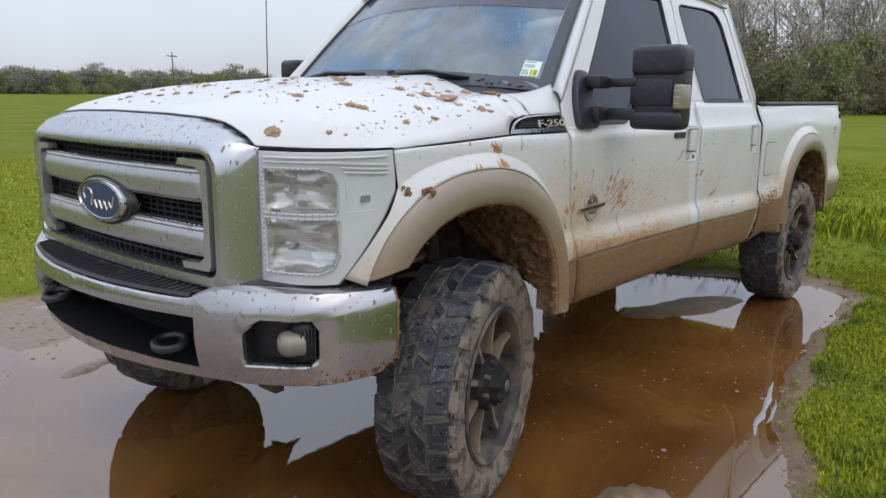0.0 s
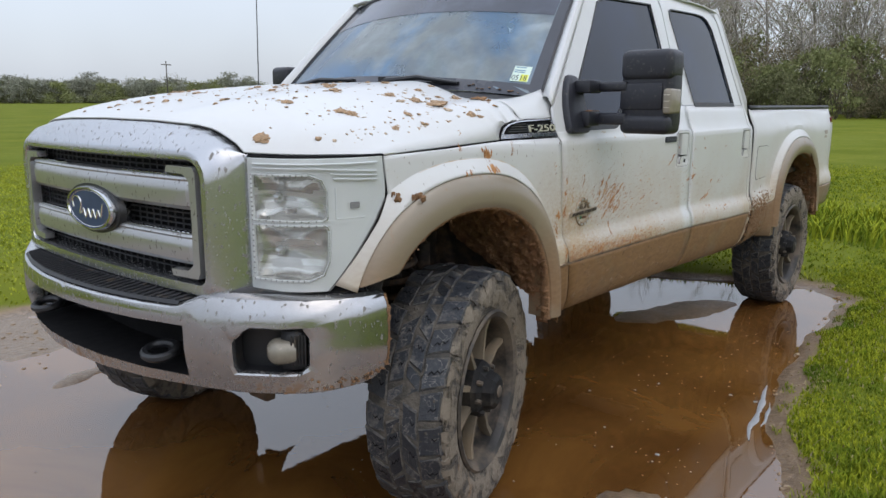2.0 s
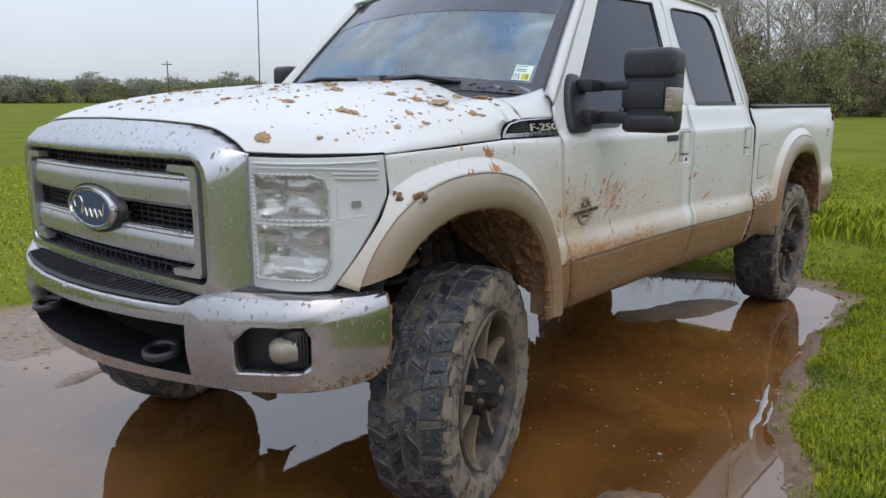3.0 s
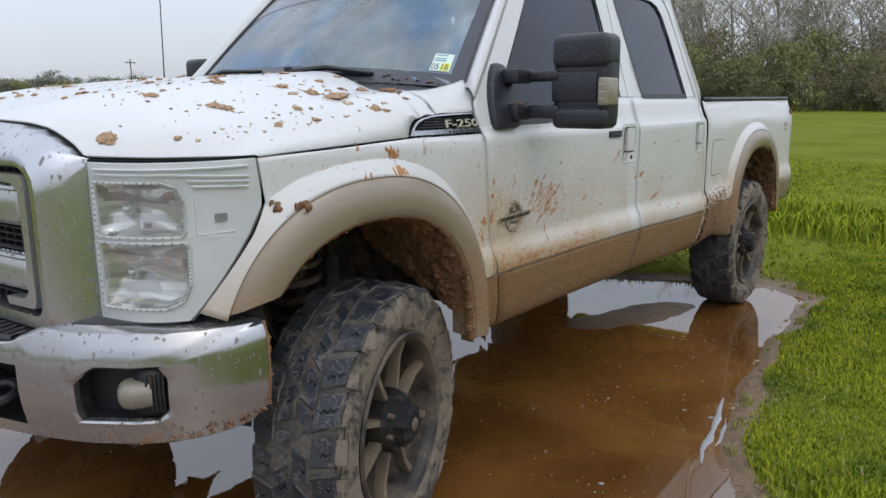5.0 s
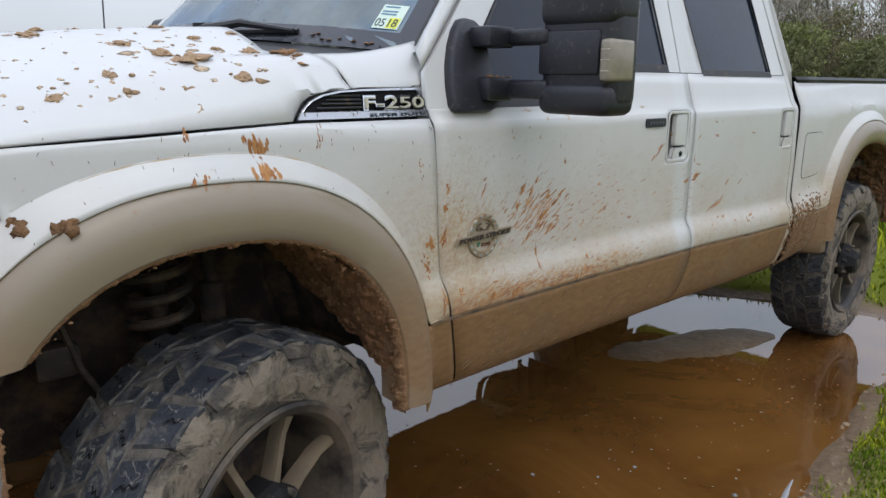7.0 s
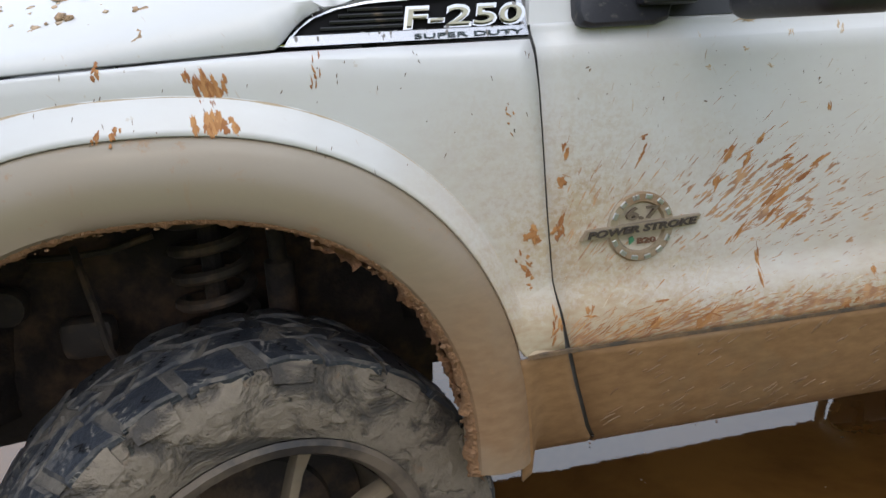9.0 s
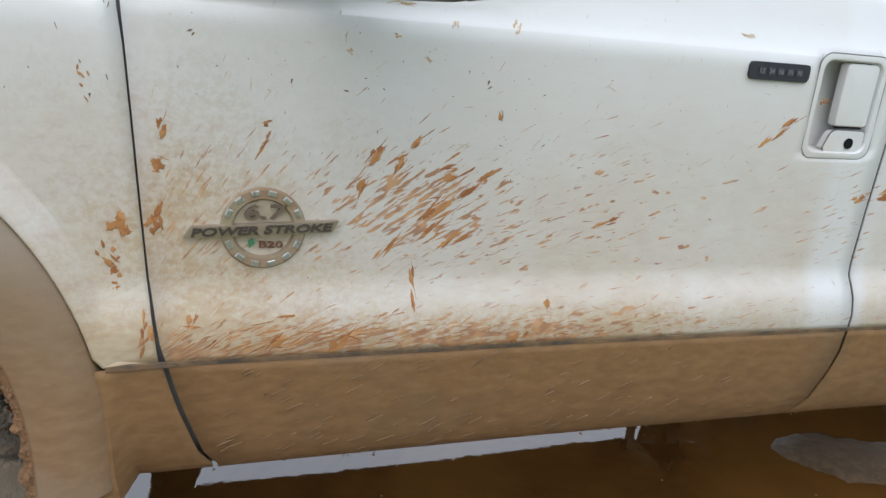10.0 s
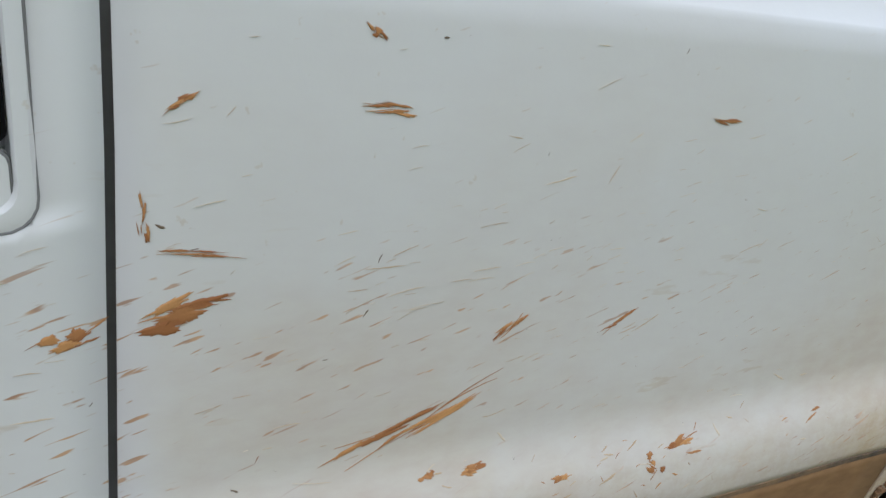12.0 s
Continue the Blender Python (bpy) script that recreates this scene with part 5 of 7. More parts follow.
            knob(a + 0.52 * pitch, pitch * (0.91 if i % 2 else 0.82), y0, y1, -sgn * pitch * rng.uniform(0.10, 0.26), rng.uniform(0.0, 0.004), True)
            lugs.append((a + 0.52 * pitch, i % 2, sgn))
    return join(*blocks), join(*edges), join(*cuts), lugs


h = W_TYRE / 2
carcass = [(R_RIM - 0.004, -h + 0.045), (R_RIM + 0.012, -h + 0.008), (0.34, -h - 0.008), (0.385, -h - 0.010), (0.415, -h + 0.002), (R_TYRE - 0.022, -h + 0.018), (R_TYRE - 0.012, -h + 0.07), (R_TYRE - 0.009, 0), (R_TYRE - 0.012, h - 0.07),
           (R_TYRE - 0.022, h - 0.018), (0.415, h - 0.002), (0.385, h + 0.010), (0.34, h + 0.008), (R_RIM + 0.012, h - 0.008), (R_RIM - 0.004, h - 0.045)]


def lug_foot(odd, sgn):
    """The foot of a shoulder lug, wrapped down the sidewall."""
    rng = random.Random(5 + 2 * odd + sgn)
    half, pitch, deep = W_TYRE / 2, math.tau / 25, 0.060 if odd else 0.044
    ring = []
    for r, y in ((R_TYRE - 0.016, half - 0.012), (R_TYRE - 0.026, half + 0.001), (R_TYRE - deep, half + 0.011), (R_TYRE - deep - 0.010, half - 0.002), (R_TYRE - 0.03, half - 0.03)):
        for q in (-0.33 * pitch, -0.05 * pitch, 0.31 * pitch):
            r2 = r + rng.uniform(-0.004, 0.004)
            ring.append((r2 * math.cos(q), sgn * (y + rng.uniform(-0.002, 0.002)), r2 * math.sin(q)))
    f = [(3 * i + j, 3 * i + j + 1, 3 * ((i + 1) % 5) + j + 1, 3 * ((i + 1) % 5) + j) for i in range(5) for j in range(2)]
    return ring, f + [(0, 3, 6, 9, 12), (2, 14, 11, 8, 5)]


def rim_pieces():
    lip = lathe([(R_RIM - 0.03, -h + 0.09), (R_RIM - 0.026, -h + 0.03), (R_RIM - 0.014, -h + 0.004), (R_RIM + 0.004, -h - 0.004), (R_RIM + 0.012, -h + 0.004), (R_RIM + 0.004, -h + 0.02)], 48)
    barrel = lathe([(R_RIM - 0.028, -h + 0.03), (R_RIM - 0.034, 0.02), (R_RIM - 0.045, h - 0.04), (R_RIM, h - 0.01)], 48)
    drum = lathe([(0.0, 0.05), (0.165, 0.05), (0.172, 0.070), (0.236, 0.075), (0.240, 0.12)], 32)
    return lip, barrel, drum


def spoke_piece(turn):
    """One tapered spoke from the hub to the rim, dished outwards."""
    prof = [(0.075, 0.0135, -0.100, 0.045), (0.14, 0.0100, -0.096, 0.042), (0.21, 0.0105, -0.094, 0.038), (R_RIM - 0.018, 0.0155, -0.105, 0.03)]
    rows = []
    for r, w, y, d in prof:
        rows.append([(r, y, w * 0.8), (r, y, -w * 0.8), (r, y + 0.012, -w), (r, y + d, -w * 0.7), (r, y + d, w * 0.7), (r, y + 0.012, w)])
    return moved(lattice(rows, True), Matrix.Rotation(turn, 4, "Y"))


GROOVE = plain("clogged_tread_grooves", (0.045, 0.042, 0.038), 0.9, 0, 0.5, 24, 0.8, 0.008, 0.50, (0.132, 0.116, 0.094))
WORN = plain("worn_dusty_rubber", (0.030, 0.032, 0.036), 0.7, 0, 0.5, 70, 0.7, 0.005, 0.46, (0.150, 0.134, 0.112))


def build_wheel():
    w = hollow("wheel", truck)
    rng = random.Random(21)
    cakes, crumbs = [], []
    for k in range(330):
        t, r = rng.uniform(0, math.tau), 0.31 + 0.105 * rng.random() ** 0.6
        y = float(np.interp(r, [0.295, 0.34, 0.385, 0.415, 0.43], [h - 0.008, h + 0.008, h + 0.010, h - 0.002, h - 0.014]))
        lump = clod(rng, rng.uniform(0.004, 0.011) * (1.4 if r > 0.38 else 1.0), 0.28, 1, 0.5)
        cakes.append(moved(lump, Matrix.Rotation(-t, 4, "Y") @ Matrix.Translation((r, -y, 0)) @ Matrix.Rotation(radians(90), 4, "X") @ Matrix.Diagonal((1.0, 1.9, 1.0, 1.0))))
    for k in range(360):
        t, y = rng.uniform(0, math.tau), rng.uniform(-h + 0.02, h - 0.02)
        lump = clod(rng, rng.uniform(0.003, 0.008), 0.5, 1, 0.5)
        crumbs.append(moved(lump, Matrix.Rotation(-t, 4, "Y") @ Matrix.Translation((R_TYRE - 0.006 - 0.013 * (abs(y) / h) ** 3, y, 0)) @ Matrix.Rotation(radians(90), 4, "Y")))
    blocks, edges, cuts, lugs = tread()
    tyre = part("tyre", *lathe(carcass, 72), SIDEWALL, w, "big mud-terrain tyre with a mud-caked sidewall")
    part("tread_base", *lathe([(R_TYRE - 0.0225, -h + 0.010), (R_TYRE - 0.0145, -h + 0.024), (R_TYRE - 0.0065, -h + 0.07), (R_TYRE - 0.0045, 0), (R_TYRE - 0.0065, h - 0.07), (R_TYRE - 0.0145, h - 0.024), (R_TYRE - 0.0225, h - 0.010)], 72), GROOVE, tyre)
    part("tread", *blocks, RUBBER, tyre, "black chunky tread with mud in its grooves", 25)
    feet = {}
    for t, odd, sgn in lugs:
        at = Matrix.Rotation(-t, 4, "Y")
        if (odd, sgn) not in feet:
            feet[odd, sgn] = part("shoulder_lug", *lug_foot(odd, sgn), SIDEWALL, tyre, at=at)
        else:
            twin = new("shoulder_lug", feet[odd, sgn].data)
            twin.parent, twin.matrix_basis = tyre, at
    part("tread_edges", *edges, WORN, tyre, "scuffed and dusty block edges", 25)
    tagged(part("sidewall_mud", *join(*cakes), SIDEWALL, tyre, "dried mud caked on the sidewall"), kind="stuff")
    tagged(part("tread_mud", *join(*crumbs), GROOVE, tyre, "mud crumbs packed in the tread"), kind="stuff")
    tagged(part("tread_siping", *cuts, SHADOW_GAP, tyre), kind="stuff")
    lip, barrel, drum = rim_pieces()
    rim = part("rim", *lip, RIM_BLACK, w, "dusty black alloy rim")
    part("barrel", *barrel, RIM_BLACK, rim)
    part("brake_drum", *drum, DARK, rim)
    for i in range(8):
        part("spoke", *spoke_piece(math.tau * i / 8 + 0.1), SPOKE, rim, "dusty tan-edged spoke")
    cap = [(0.0, -0.172), (0.048, -0.170), (0.064, -0.160), (0.074, -0.130), (0.098, -0.118), (0.106, -0.098), (0.106, -0.04)]
    hub = part("hub_cap", *lattice([[(r * math.cos(t), y, r * math.sin(t)) for t in np.linspace(0, math.tau, 8, endpoint=False)] for r, y in cap], True), HUB, w, "black eight-sided hub cap", 20)
    for i in range(8):
        a = math.tau * (i + 0.5) / 8
        part("lug_nut", *moved(lathe([(0.0, -0.012), (0.008, -0.011), (0.010, 0.0), (0.010, 0.01)], 8), Matrix.Translation((0.086 * math.cos(a), -0.124, 0.086 * math.sin(a)))), RIM_BLACK, hub)
    part("cap_emblem", *moved(lathe([(0.0, -0.004), (0.020, -0.004), (0.022, 0.0)], 20), Matrix.Translation((0, -0.171, 0))), RIM_BLACK, hub)
    return w


def copy_wheel(src, m):
    made = {}
    for o in (src, *src.children_recursive):
        made[o] = o.copy()
        scene.collection.objects.link(made[o])
        made[o].parent = made.get(o.parent, o.parent)
    made[src].matrix_basis = m
    return made[src]


STEER = 16.5
wheel = build_wheel()
wheel.matrix_basis = pose(0.028, -0.866, 0.440, 0, 12, STEER)
copy_wheel(wheel, pose(3.80, -0.828, 0.440, 0, 35, 0))
copy_wheel(wheel, pose(-0.108, 0.866, 0.440, 0, 50, 180 + STEER))
copy_wheel(wheel, pose(3.80, 0.828, 0.440, 0, 5, 180))

# ---- underbody ----
part("chassis_rail", *block(-0.74, 4.70, -0.50, -0.42, 0.60, 0.76, 0.012), DARK, truck)
part("chassis_rail", *block(-0.74, 4.70, 0.42, 0.50, 0.60, 0.76, 0.012), DARK, truck)
# floor pan set high to leave room for the sky's reflection under the truck
part("floor_pan", *block(0.50, 4.60, -0.84, 0.84, 0.80, 0.85, 0.02), DARK, truck)
part("front_axle", *tube([(0, -0.72, 0.446), (0, -0.2, 0.44), (0, -0.12, 0.44), (0, 0.12, 0.44), (0, 0.2, 0.44), (0, 0.72, 0.446)], [0.045, 0.045, 0.07, 0.07, 0.045, 0.045], 12), DARK, truck)
part("front_differential", *moved(lathe([(0.0, -0.12), (0.10, -0.09), (0.135, 0.0), (0.10, 0.09), (0.0, 0.12)], 20), Matrix.Translation((0.0, -0.25, 0.43)) @ Matrix.Rotation(radians(90), 4, "Z")), DARK, truck)
part("rear_axle", *tube([(3.80, -0.70, 0.446), (3.80, -0.2, 0.446), (3.80, 0.2, 0.446), (3.80, 0.70, 0.446)], [0.055, 0.06, 0.06, 0.055], 12), DARK, truck)
part("rear_differential", *moved(lathe([(0.0, -0.15), (0.12, -0.11), (0.16, 0.0), (0.12, 0.11), (0.0, 0.15)], 20), Matrix.Translation((3.80, 0.0, 0.44)) @ Matrix.Rotation(radians(90), 4, "Z")), DARK, truck)
# unseen block added to shut out a slit of sky under the bed
part("rear_crossmember", *block(4.52, 4.62, -0.86, 0.86, 0.70, 0.96, 0.02), DARK, truck)
part("drive_shaft", *tube([(1.0, 0.0, 0.62), (3.6, 0.0, 0.46)], 0.045, 12), DARK, truck)
part("exhaust_pipe", *tube([(0.9, 0.30, 0.66), (2.5, 0.32, 0.68), (3.4, 0.62, 0.68), (4.6, 0.66, 0.66)], 0.045, 10), DARK, truck)
for hand in (-1, 1):
    coil = [(-0.008 + 0.070 * math.cos(a), hand * 0.60 + 0.070 * math.sin(a), 0.50 + 0.605 * a / (math.tau * 11)) for a in np.linspace(0, math.tau * 11, 220)]
    part("coil_spring", *tube(coil, 0.0125, 7), SPRING, truck, "rusty mud-spotted coil spring")
    part("shock_absorber", *tube([(0.120, hand * 0.62, 0.45), (0.120, hand * 0.62, 0.93), (0.120, hand * 0.62, 0.935), (0.115, hand * 0.60, 1.08)], [0.03, 0.03, 0.018, 0.018], 12), DARK, truck)
    part("spring_tower", *block(-0.12, 0.07, hand * 0.60 - 0.09, hand * 0.60 + 0.09, 1.09, 1.14, 0.02), DARK, truck)
    wall = [[(x, hand * (0.50 + 0.025 * noise.noise((x * 9, z * 9, 3.0)) + 0.012 * noise.noise((x * 26, z * 26, 1.0))), z) for x in np.linspace(-0.66, 0.44, 50)] for z in np.linspace(0.56, 1.14, 30)]
    part("inner_wheel_wall", *lattice(wall), DARK, truck, "mud-splashed inner wall of the wheel arch", thick=0.01)
    part("brake_hose", *tube([(-0.27, hand * 0.55, 0.98), (-0.24, hand * 0.62, 0.92), (-0.21, hand * 0.66, 0.80), (-0.17, hand * 0.68, 0.72), (-0.10, hand * 0.70, 0.70)], 0.008, 6), SPRING, truck)
    part("steering_knuckle", *block(-0.16, 0.0, hand * 0.64 - 0.04, hand * 0.64 + 0.04, 0.40, 0.62, 0.02), SPRING, truck)
    part("brake_line", *tube([(-0.36, hand * 0.53, 0.96), (-0.28, hand * 0.56, 0.965), (-0.20, hand * 0.56, 0.97), (-0.12, hand * 0.55, 0.99)], 0.007, 6), SPRING, truck)
    part("radius_arm_bracket", *block(-0.30, -0.20, hand * 0.62 - 0.03, hand * 0.62 + 0.03, 0.78, 0.86, 0.02), SPRING, truck)
    part("body_mount", *moved(lathe([(0.0, -0.03), (0.035, -0.028), (0.04, 0.0), (0.03, 0.03)], 14), Matrix.Translation((-0.40, hand * 0.56, 0.88))), SPRING, truck)
    part("spring_perch", *tube([(-0.008, hand * 0.60, 0.44), (-0.008, hand * 0.60, 1.05)], 0.022, 10), DARK, truck)
    part("track_bar", *tube([(-0.20, hand * 0.66, 0.62), (-0.30, 0, 0.66)], 0.018, 8), DARK, truck)
    part("leaf_spring", *lattice([[(x, hand * y, 0.50 + 0.10 * ((x - 3.80) / 0.7) ** 2 - t) for x in np.linspace(3.10, 4.50, 14)] for y, t in ((0.60, 0), (0.52, 0), (0.52, 0.04), (0.60, 0.04))]), DARK, truck)
    part("spring_hanger", *block(3.06, 3.13, hand * 0.66 - 0.04, hand * 0.66 + 0.04, 0.50, 0.66, 0.012), DARK, truck)
    part("hanging_bracket", *tube([(2.82, hand * 0.72, 0.64), (2.82, hand * 0.72, 0.545), (2.80, hand * 0.72, 0.52)], [0.03, 0.022, 0.03], 6), DARK, truck)


# ---- door mirrors ----
def mirror(hand):
    def q(piece):
        return [(x, hand * (y if hand < 0 else 0.93 + (y - 0.93) * 0.66), z) for x, y, z in piece[0]], piece[1]
    m = part("door_mirror", *q(block(0.785, 0.908, 1.085, 1.302, 1.350, 1.662, 0.035, 4)), MIRROR_BLACK, truck, "large black telescoping towing mirror", 40)
    part("upper_cap", *q(block(0.772, 0.90, 1.087, 1.304, 1.550, 1.670, 0.03, 4)), MIRROR_BLACK, m)
    part("lower_band", *q(block(0.774, 0.90, 1.090, 1.300, 1.344, 1.420, 0.025, 4)), MIRROR_BLACK, m)
    part("middle_panel", *q(block(0.778, 0.80, 1.090, 1.268, 1.438, 1.542, 0.008, 2)), MIRROR_BLACK, m)
    part("glass", *q(block(0.905, 0.912, 1.105, 1.285, 1.40, 1.63, 0.002, 1)), plain("mirror_glass", (0.8, 0.8, 0.8), 0.02, 1.0, 0.02), m, "mirror glass")
    part("turn_lamp", *q(block(0.770, 0.87, 1.274, 1.308, 1.424, 1.520, 0.010, 3)), plain("clear_lamp_plastic", (0.27, 0.24, 0.19), 0.2, 0.1, 0.35, 30), m, "clear turn lamp")
    for k in range(3):
        part("lamp_rib", *q(tube([(0.7705, 1.280, 1.448 + 0.024 * k), (0.7705, 1.302, 1.448 + 0.024 * k)], 0.0014, 5)), LAMP_RIB, m)
    for z, r in ((1.530, 0.020), (1.402, 0.024)):
        part("mirror_arm", *q(block(0.772, 0.826, 0.93, 1.12, z - r, z + r, 0.012, 3)), MIRROR_BLACK, m, "black telescoping arm")
        part("arm_socket", *q(block(0.700, 0.800, 0.925, 1.00, z - r - 0.006, z + r + 0.006, 0.010, 2)), MIRROR_BLACK, m)
    sail = [(0.622, 1.343), (0.735, 1.343), (0.758, 1.350), (0.768, 1.372), (0.770, 1.45), (0.768, 1.530), (0.760, 1.560), (0.742, 1.574), (0.715, 1.578), (0.690, 1.572), (0.664, 1.545), (0.640, 1.505), (0.620, 1.455), (0.609, 1.405), (0.606, 1.362), (0.610, 1.348)]
    rows = [[(cx + (x - cx) * k, hand * (float(np.interp(cz + (z - cz) * k, PZ, PY)) + d), cz + (z - cz) * k) for x, z in between(sail, 2)] for cx, cz in ((0.69, 1.45),) for k, d in ((1.0, -0.01), (1.0, 0.014), (0.975, 0.022), (0.93, 0.027), (0.7, 0.030), (0.35, 0.031), (0.0, 0.031))]
    part("mirror_base", *lattice(rows, True), MIRROR_BLACK, m, "black mirror base on the door")


for hand in (-1, 1):
    mirror(hand)


# ---- fender vents and badges ----
def vent(hand):
    def at(u, v, w):
        return (u, hand * (0.952 - 0.42 * max(0, v - 1.34) + w), v)
    outline = [(0.165, 1.336), (0.182, 1.357), (0.205, 1.375), (0.24, 1.389), (0.29, 1.398), (0.36, 1.402), (0.45, 1.404), (0.530, 1.405), (0.533, 1.37), (0.535, 1.336), (0.44, 1.336), (0.30, 1.336)]
    loop = between(outline, 3)
    v = part("fender_vent", *prism(loop, 0.004, lambda a, b, w: at(a, b, w - 0.004)), SHADOW_GAP, truck, "chrome-edged black fender vent with raised badge letters")
    inner = [(0.36 + (a - 0.36) * 0.93, 1.372 + (b - 1.372) * 0.72 + 0.003) for a, b in loop]
    inner = [(a, max(b, 1.355)) for a, b in inner]
    part("vent_trim", *lattice([[at(a + (c - a) * k, b + (d - b) * k, w) for (a, b), (c, d) in zip(loop, inner)] for k, w in ((0.10, 0.0), (0.14, 0.007), (0.9, 0.008), (1.0, 0.002))], True), DUSTY_CHROME, v, "chrome vent trim", 25)
    for k in range(4):
        z = 1.361 + 0.0085 * k
        part("vent_slat", *tube([at(0.222 + 0.014 * k, z, 0.003), at(0.345, z, 0.003)], 0.0026, 5), BLACK, v)
    if hand < 0:
        word = lettering("F-250", 0.176, 0.0245, 0.009, lambda a, b, w: at(0.347 + a + 0.25 * b, 1.3590 + b, 0.004 + w), -0.004)
        wide = lettering("F-250", 0.187, 0.034, 0.006, lambda a, b, w: at(0.341 + a + 0.25 * b, 1.354 + b, 0.003 + w), 0.035)
        part("badge_backing", *wide, CHROME, v, "chrome edge of the badge letters", 30)
        part("badge_lettering", *word, CREAM, v, "cream raised badge letters", 30)
        part("trim_lettering", *lettering("SUPER DUTY", 0.168, 0.0066, 0.002, lambda a, b, w: at(0.357 + a, 1.3415 + b, 0.008 + w)), INK, v, "small dark badge words", 30)


for hand in (-1, 1):
    vent(hand)


def door_badge():
    cx, cz = 0.7165, 1.0215
    def at(u, v, w):
        return (cx + u, -(0.9745 + w), cz + v)
    ring = [(0.0595 * math.cos(a), 0.0595 * math.sin(a)) for a in np.linspace(0, math.tau, 48, endpoint=False)]
    b = part("door_badge", *lattice([[at(u * k, v * k, w) for u, v in ring] for k, w in ((1.0, 0.0), (1.0, 0.005), (0.96, 0.008), (0.74, 0.008), (0.70, 0.004), (0.68, 0.001))], True), plain("dull_silver_badge", (0.36, 0.30, 0.22), 0.40, 0.45, 0.30, 40, 0.1, 0.001, 0.60, (0.24, 0.155, 0.085)), truck, "round silver engine badge dulled by mud", 25)
    part("badge_disc", *prism([(u * 0.7, v * 0.7) for u, v in ring], 0.002, lambda u, v, w: at(u, v, w)), plain("muddy_badge_disc", (0.40, 0.34, 0.26), 0.5, 0.2, 0.3, 60), b)
    for i in range(14):
        a = math.tau * i / 14
        part("badge_notch", *moved(block(-0.006, 0.006, -0.0015, 0.0015, -0.004, 0.004, 0.001, 1), Matrix.Translation(at(0.0525 * math.cos(a), 0.0525 * math.sin(a), 0.0085)) @ Matrix.Rotation(-a + math.pi / 2, 4, "Y")), GRILLE_GREY, b)
    bar = [(-0.108, -0.012), (0.097, -0.004), (0.106, 0.013), (-0.097, 0.004)]
    part("badge_bar", *prism(between(bar, 4), 0.013, lambda u, v, w: at(u, v, w)), plain("silver_badge_bar", (0.34, 0.28, 0.21), 0.4, 0.5, 0.25, 40), b, "dull silver bar across the badge")
    part("bar_lettering", *lettering("POWER STROKE", 0.192, 0.0125, 0.003, lambda a, c, w: at(-0.098 + a + 0.3 * c, -0.0095 + 0.04 * a + c, 0.013 + w), 0.03), plain("badge_dark_letter", (0.055, 0.042, 0.036), 0.5, 0.1, 0.25), b, "dark letters on the badge bar", 30)
    part("badge_number", *lettering("6.7", 0.058, 0.022, 0.005, lambda a, c, w: at(-0.028 + a + 0.15 * c, 0.013 + c, 0.003 + w), 0.02), plain("badge_numerals", (0.15, 0.115, 0.085), 0.45, 0.3, 0.25), b, "silver numerals", 30)
    part("fuel_mark", *lettering("B20", 0.034, 0.010, 0.003, lambda a, c, w: at(-0.006 + a, -0.029 + c, 0.003 + w), 0.02), plain("badge_red_brown", (0.16, 0.075, 0.045), 0.5, 0.1, 0.25), b, "small fuel grade letters", 30)
    part("fuel_leaf", *prism(between([(-0.020, -0.029), (-0.011, -0.022), (-0.015, -0.014), (-0.021, -0.018)], 2), 0.003, lambda u, v, w: at(u, v, 0.003 + w)), plain("badge_green_leaf", (0.06, 0.20, 0.11), 0.4, 0, 0.2), b, "small green leaf")


door_badge()


def keypad():
    def at(u, v, w):
        return (1.486 + u, -(0.9755 + w), 1.276 + v)
    k = part("door_keypad", *prism(rounded(0, 0.122, 0, 0.029, 0.008, 4), 0.007, at), plain("keypad_rubber", (0.016, 0.018, 0.028), 0.5), truck, "dark five-button door keypad")
    for i, t in enumerate(("12", "34", "56", "78", "90")):
        u0 = 0.017 + 0.0188 * i
        part("key", *prism(rounded(u0, u0 + 0.0135, 0.0085, 0.0205, 0.003, 2), 0.0015, lambda u, v, w: at(u, v, 0.007 + w)), plain("key_rubber", (0.040, 0.042, 0.052), 0.5), k)
        part("key_number", *lettering(t, 0.0095, 0.0072, 0.0006, lambda a, c, w: at(u0 + 0.002 + a, 0.011 + c, 0.0086 + w)), plain("key_print", (0.17, 0.175, 0.19), 0.6), k)


keypad()
part("bed_badge", *join(prism(rounded(0, 0.085, 0.03, 0.062, 0.004, 2), 0.003, lambda u, v, w: flank(4.52 + u, 1.20 + v, w)), prism(rounded(0.01, 0.07, 0.0, 0.02, 0.004, 2), 0.003, lambda u, v, w: flank(4.52 + u, 1.20 + v, w))), plain("faded_decal", (0.34, 0.30, 0.26), 0.6), truck, "faded grey bed decal")

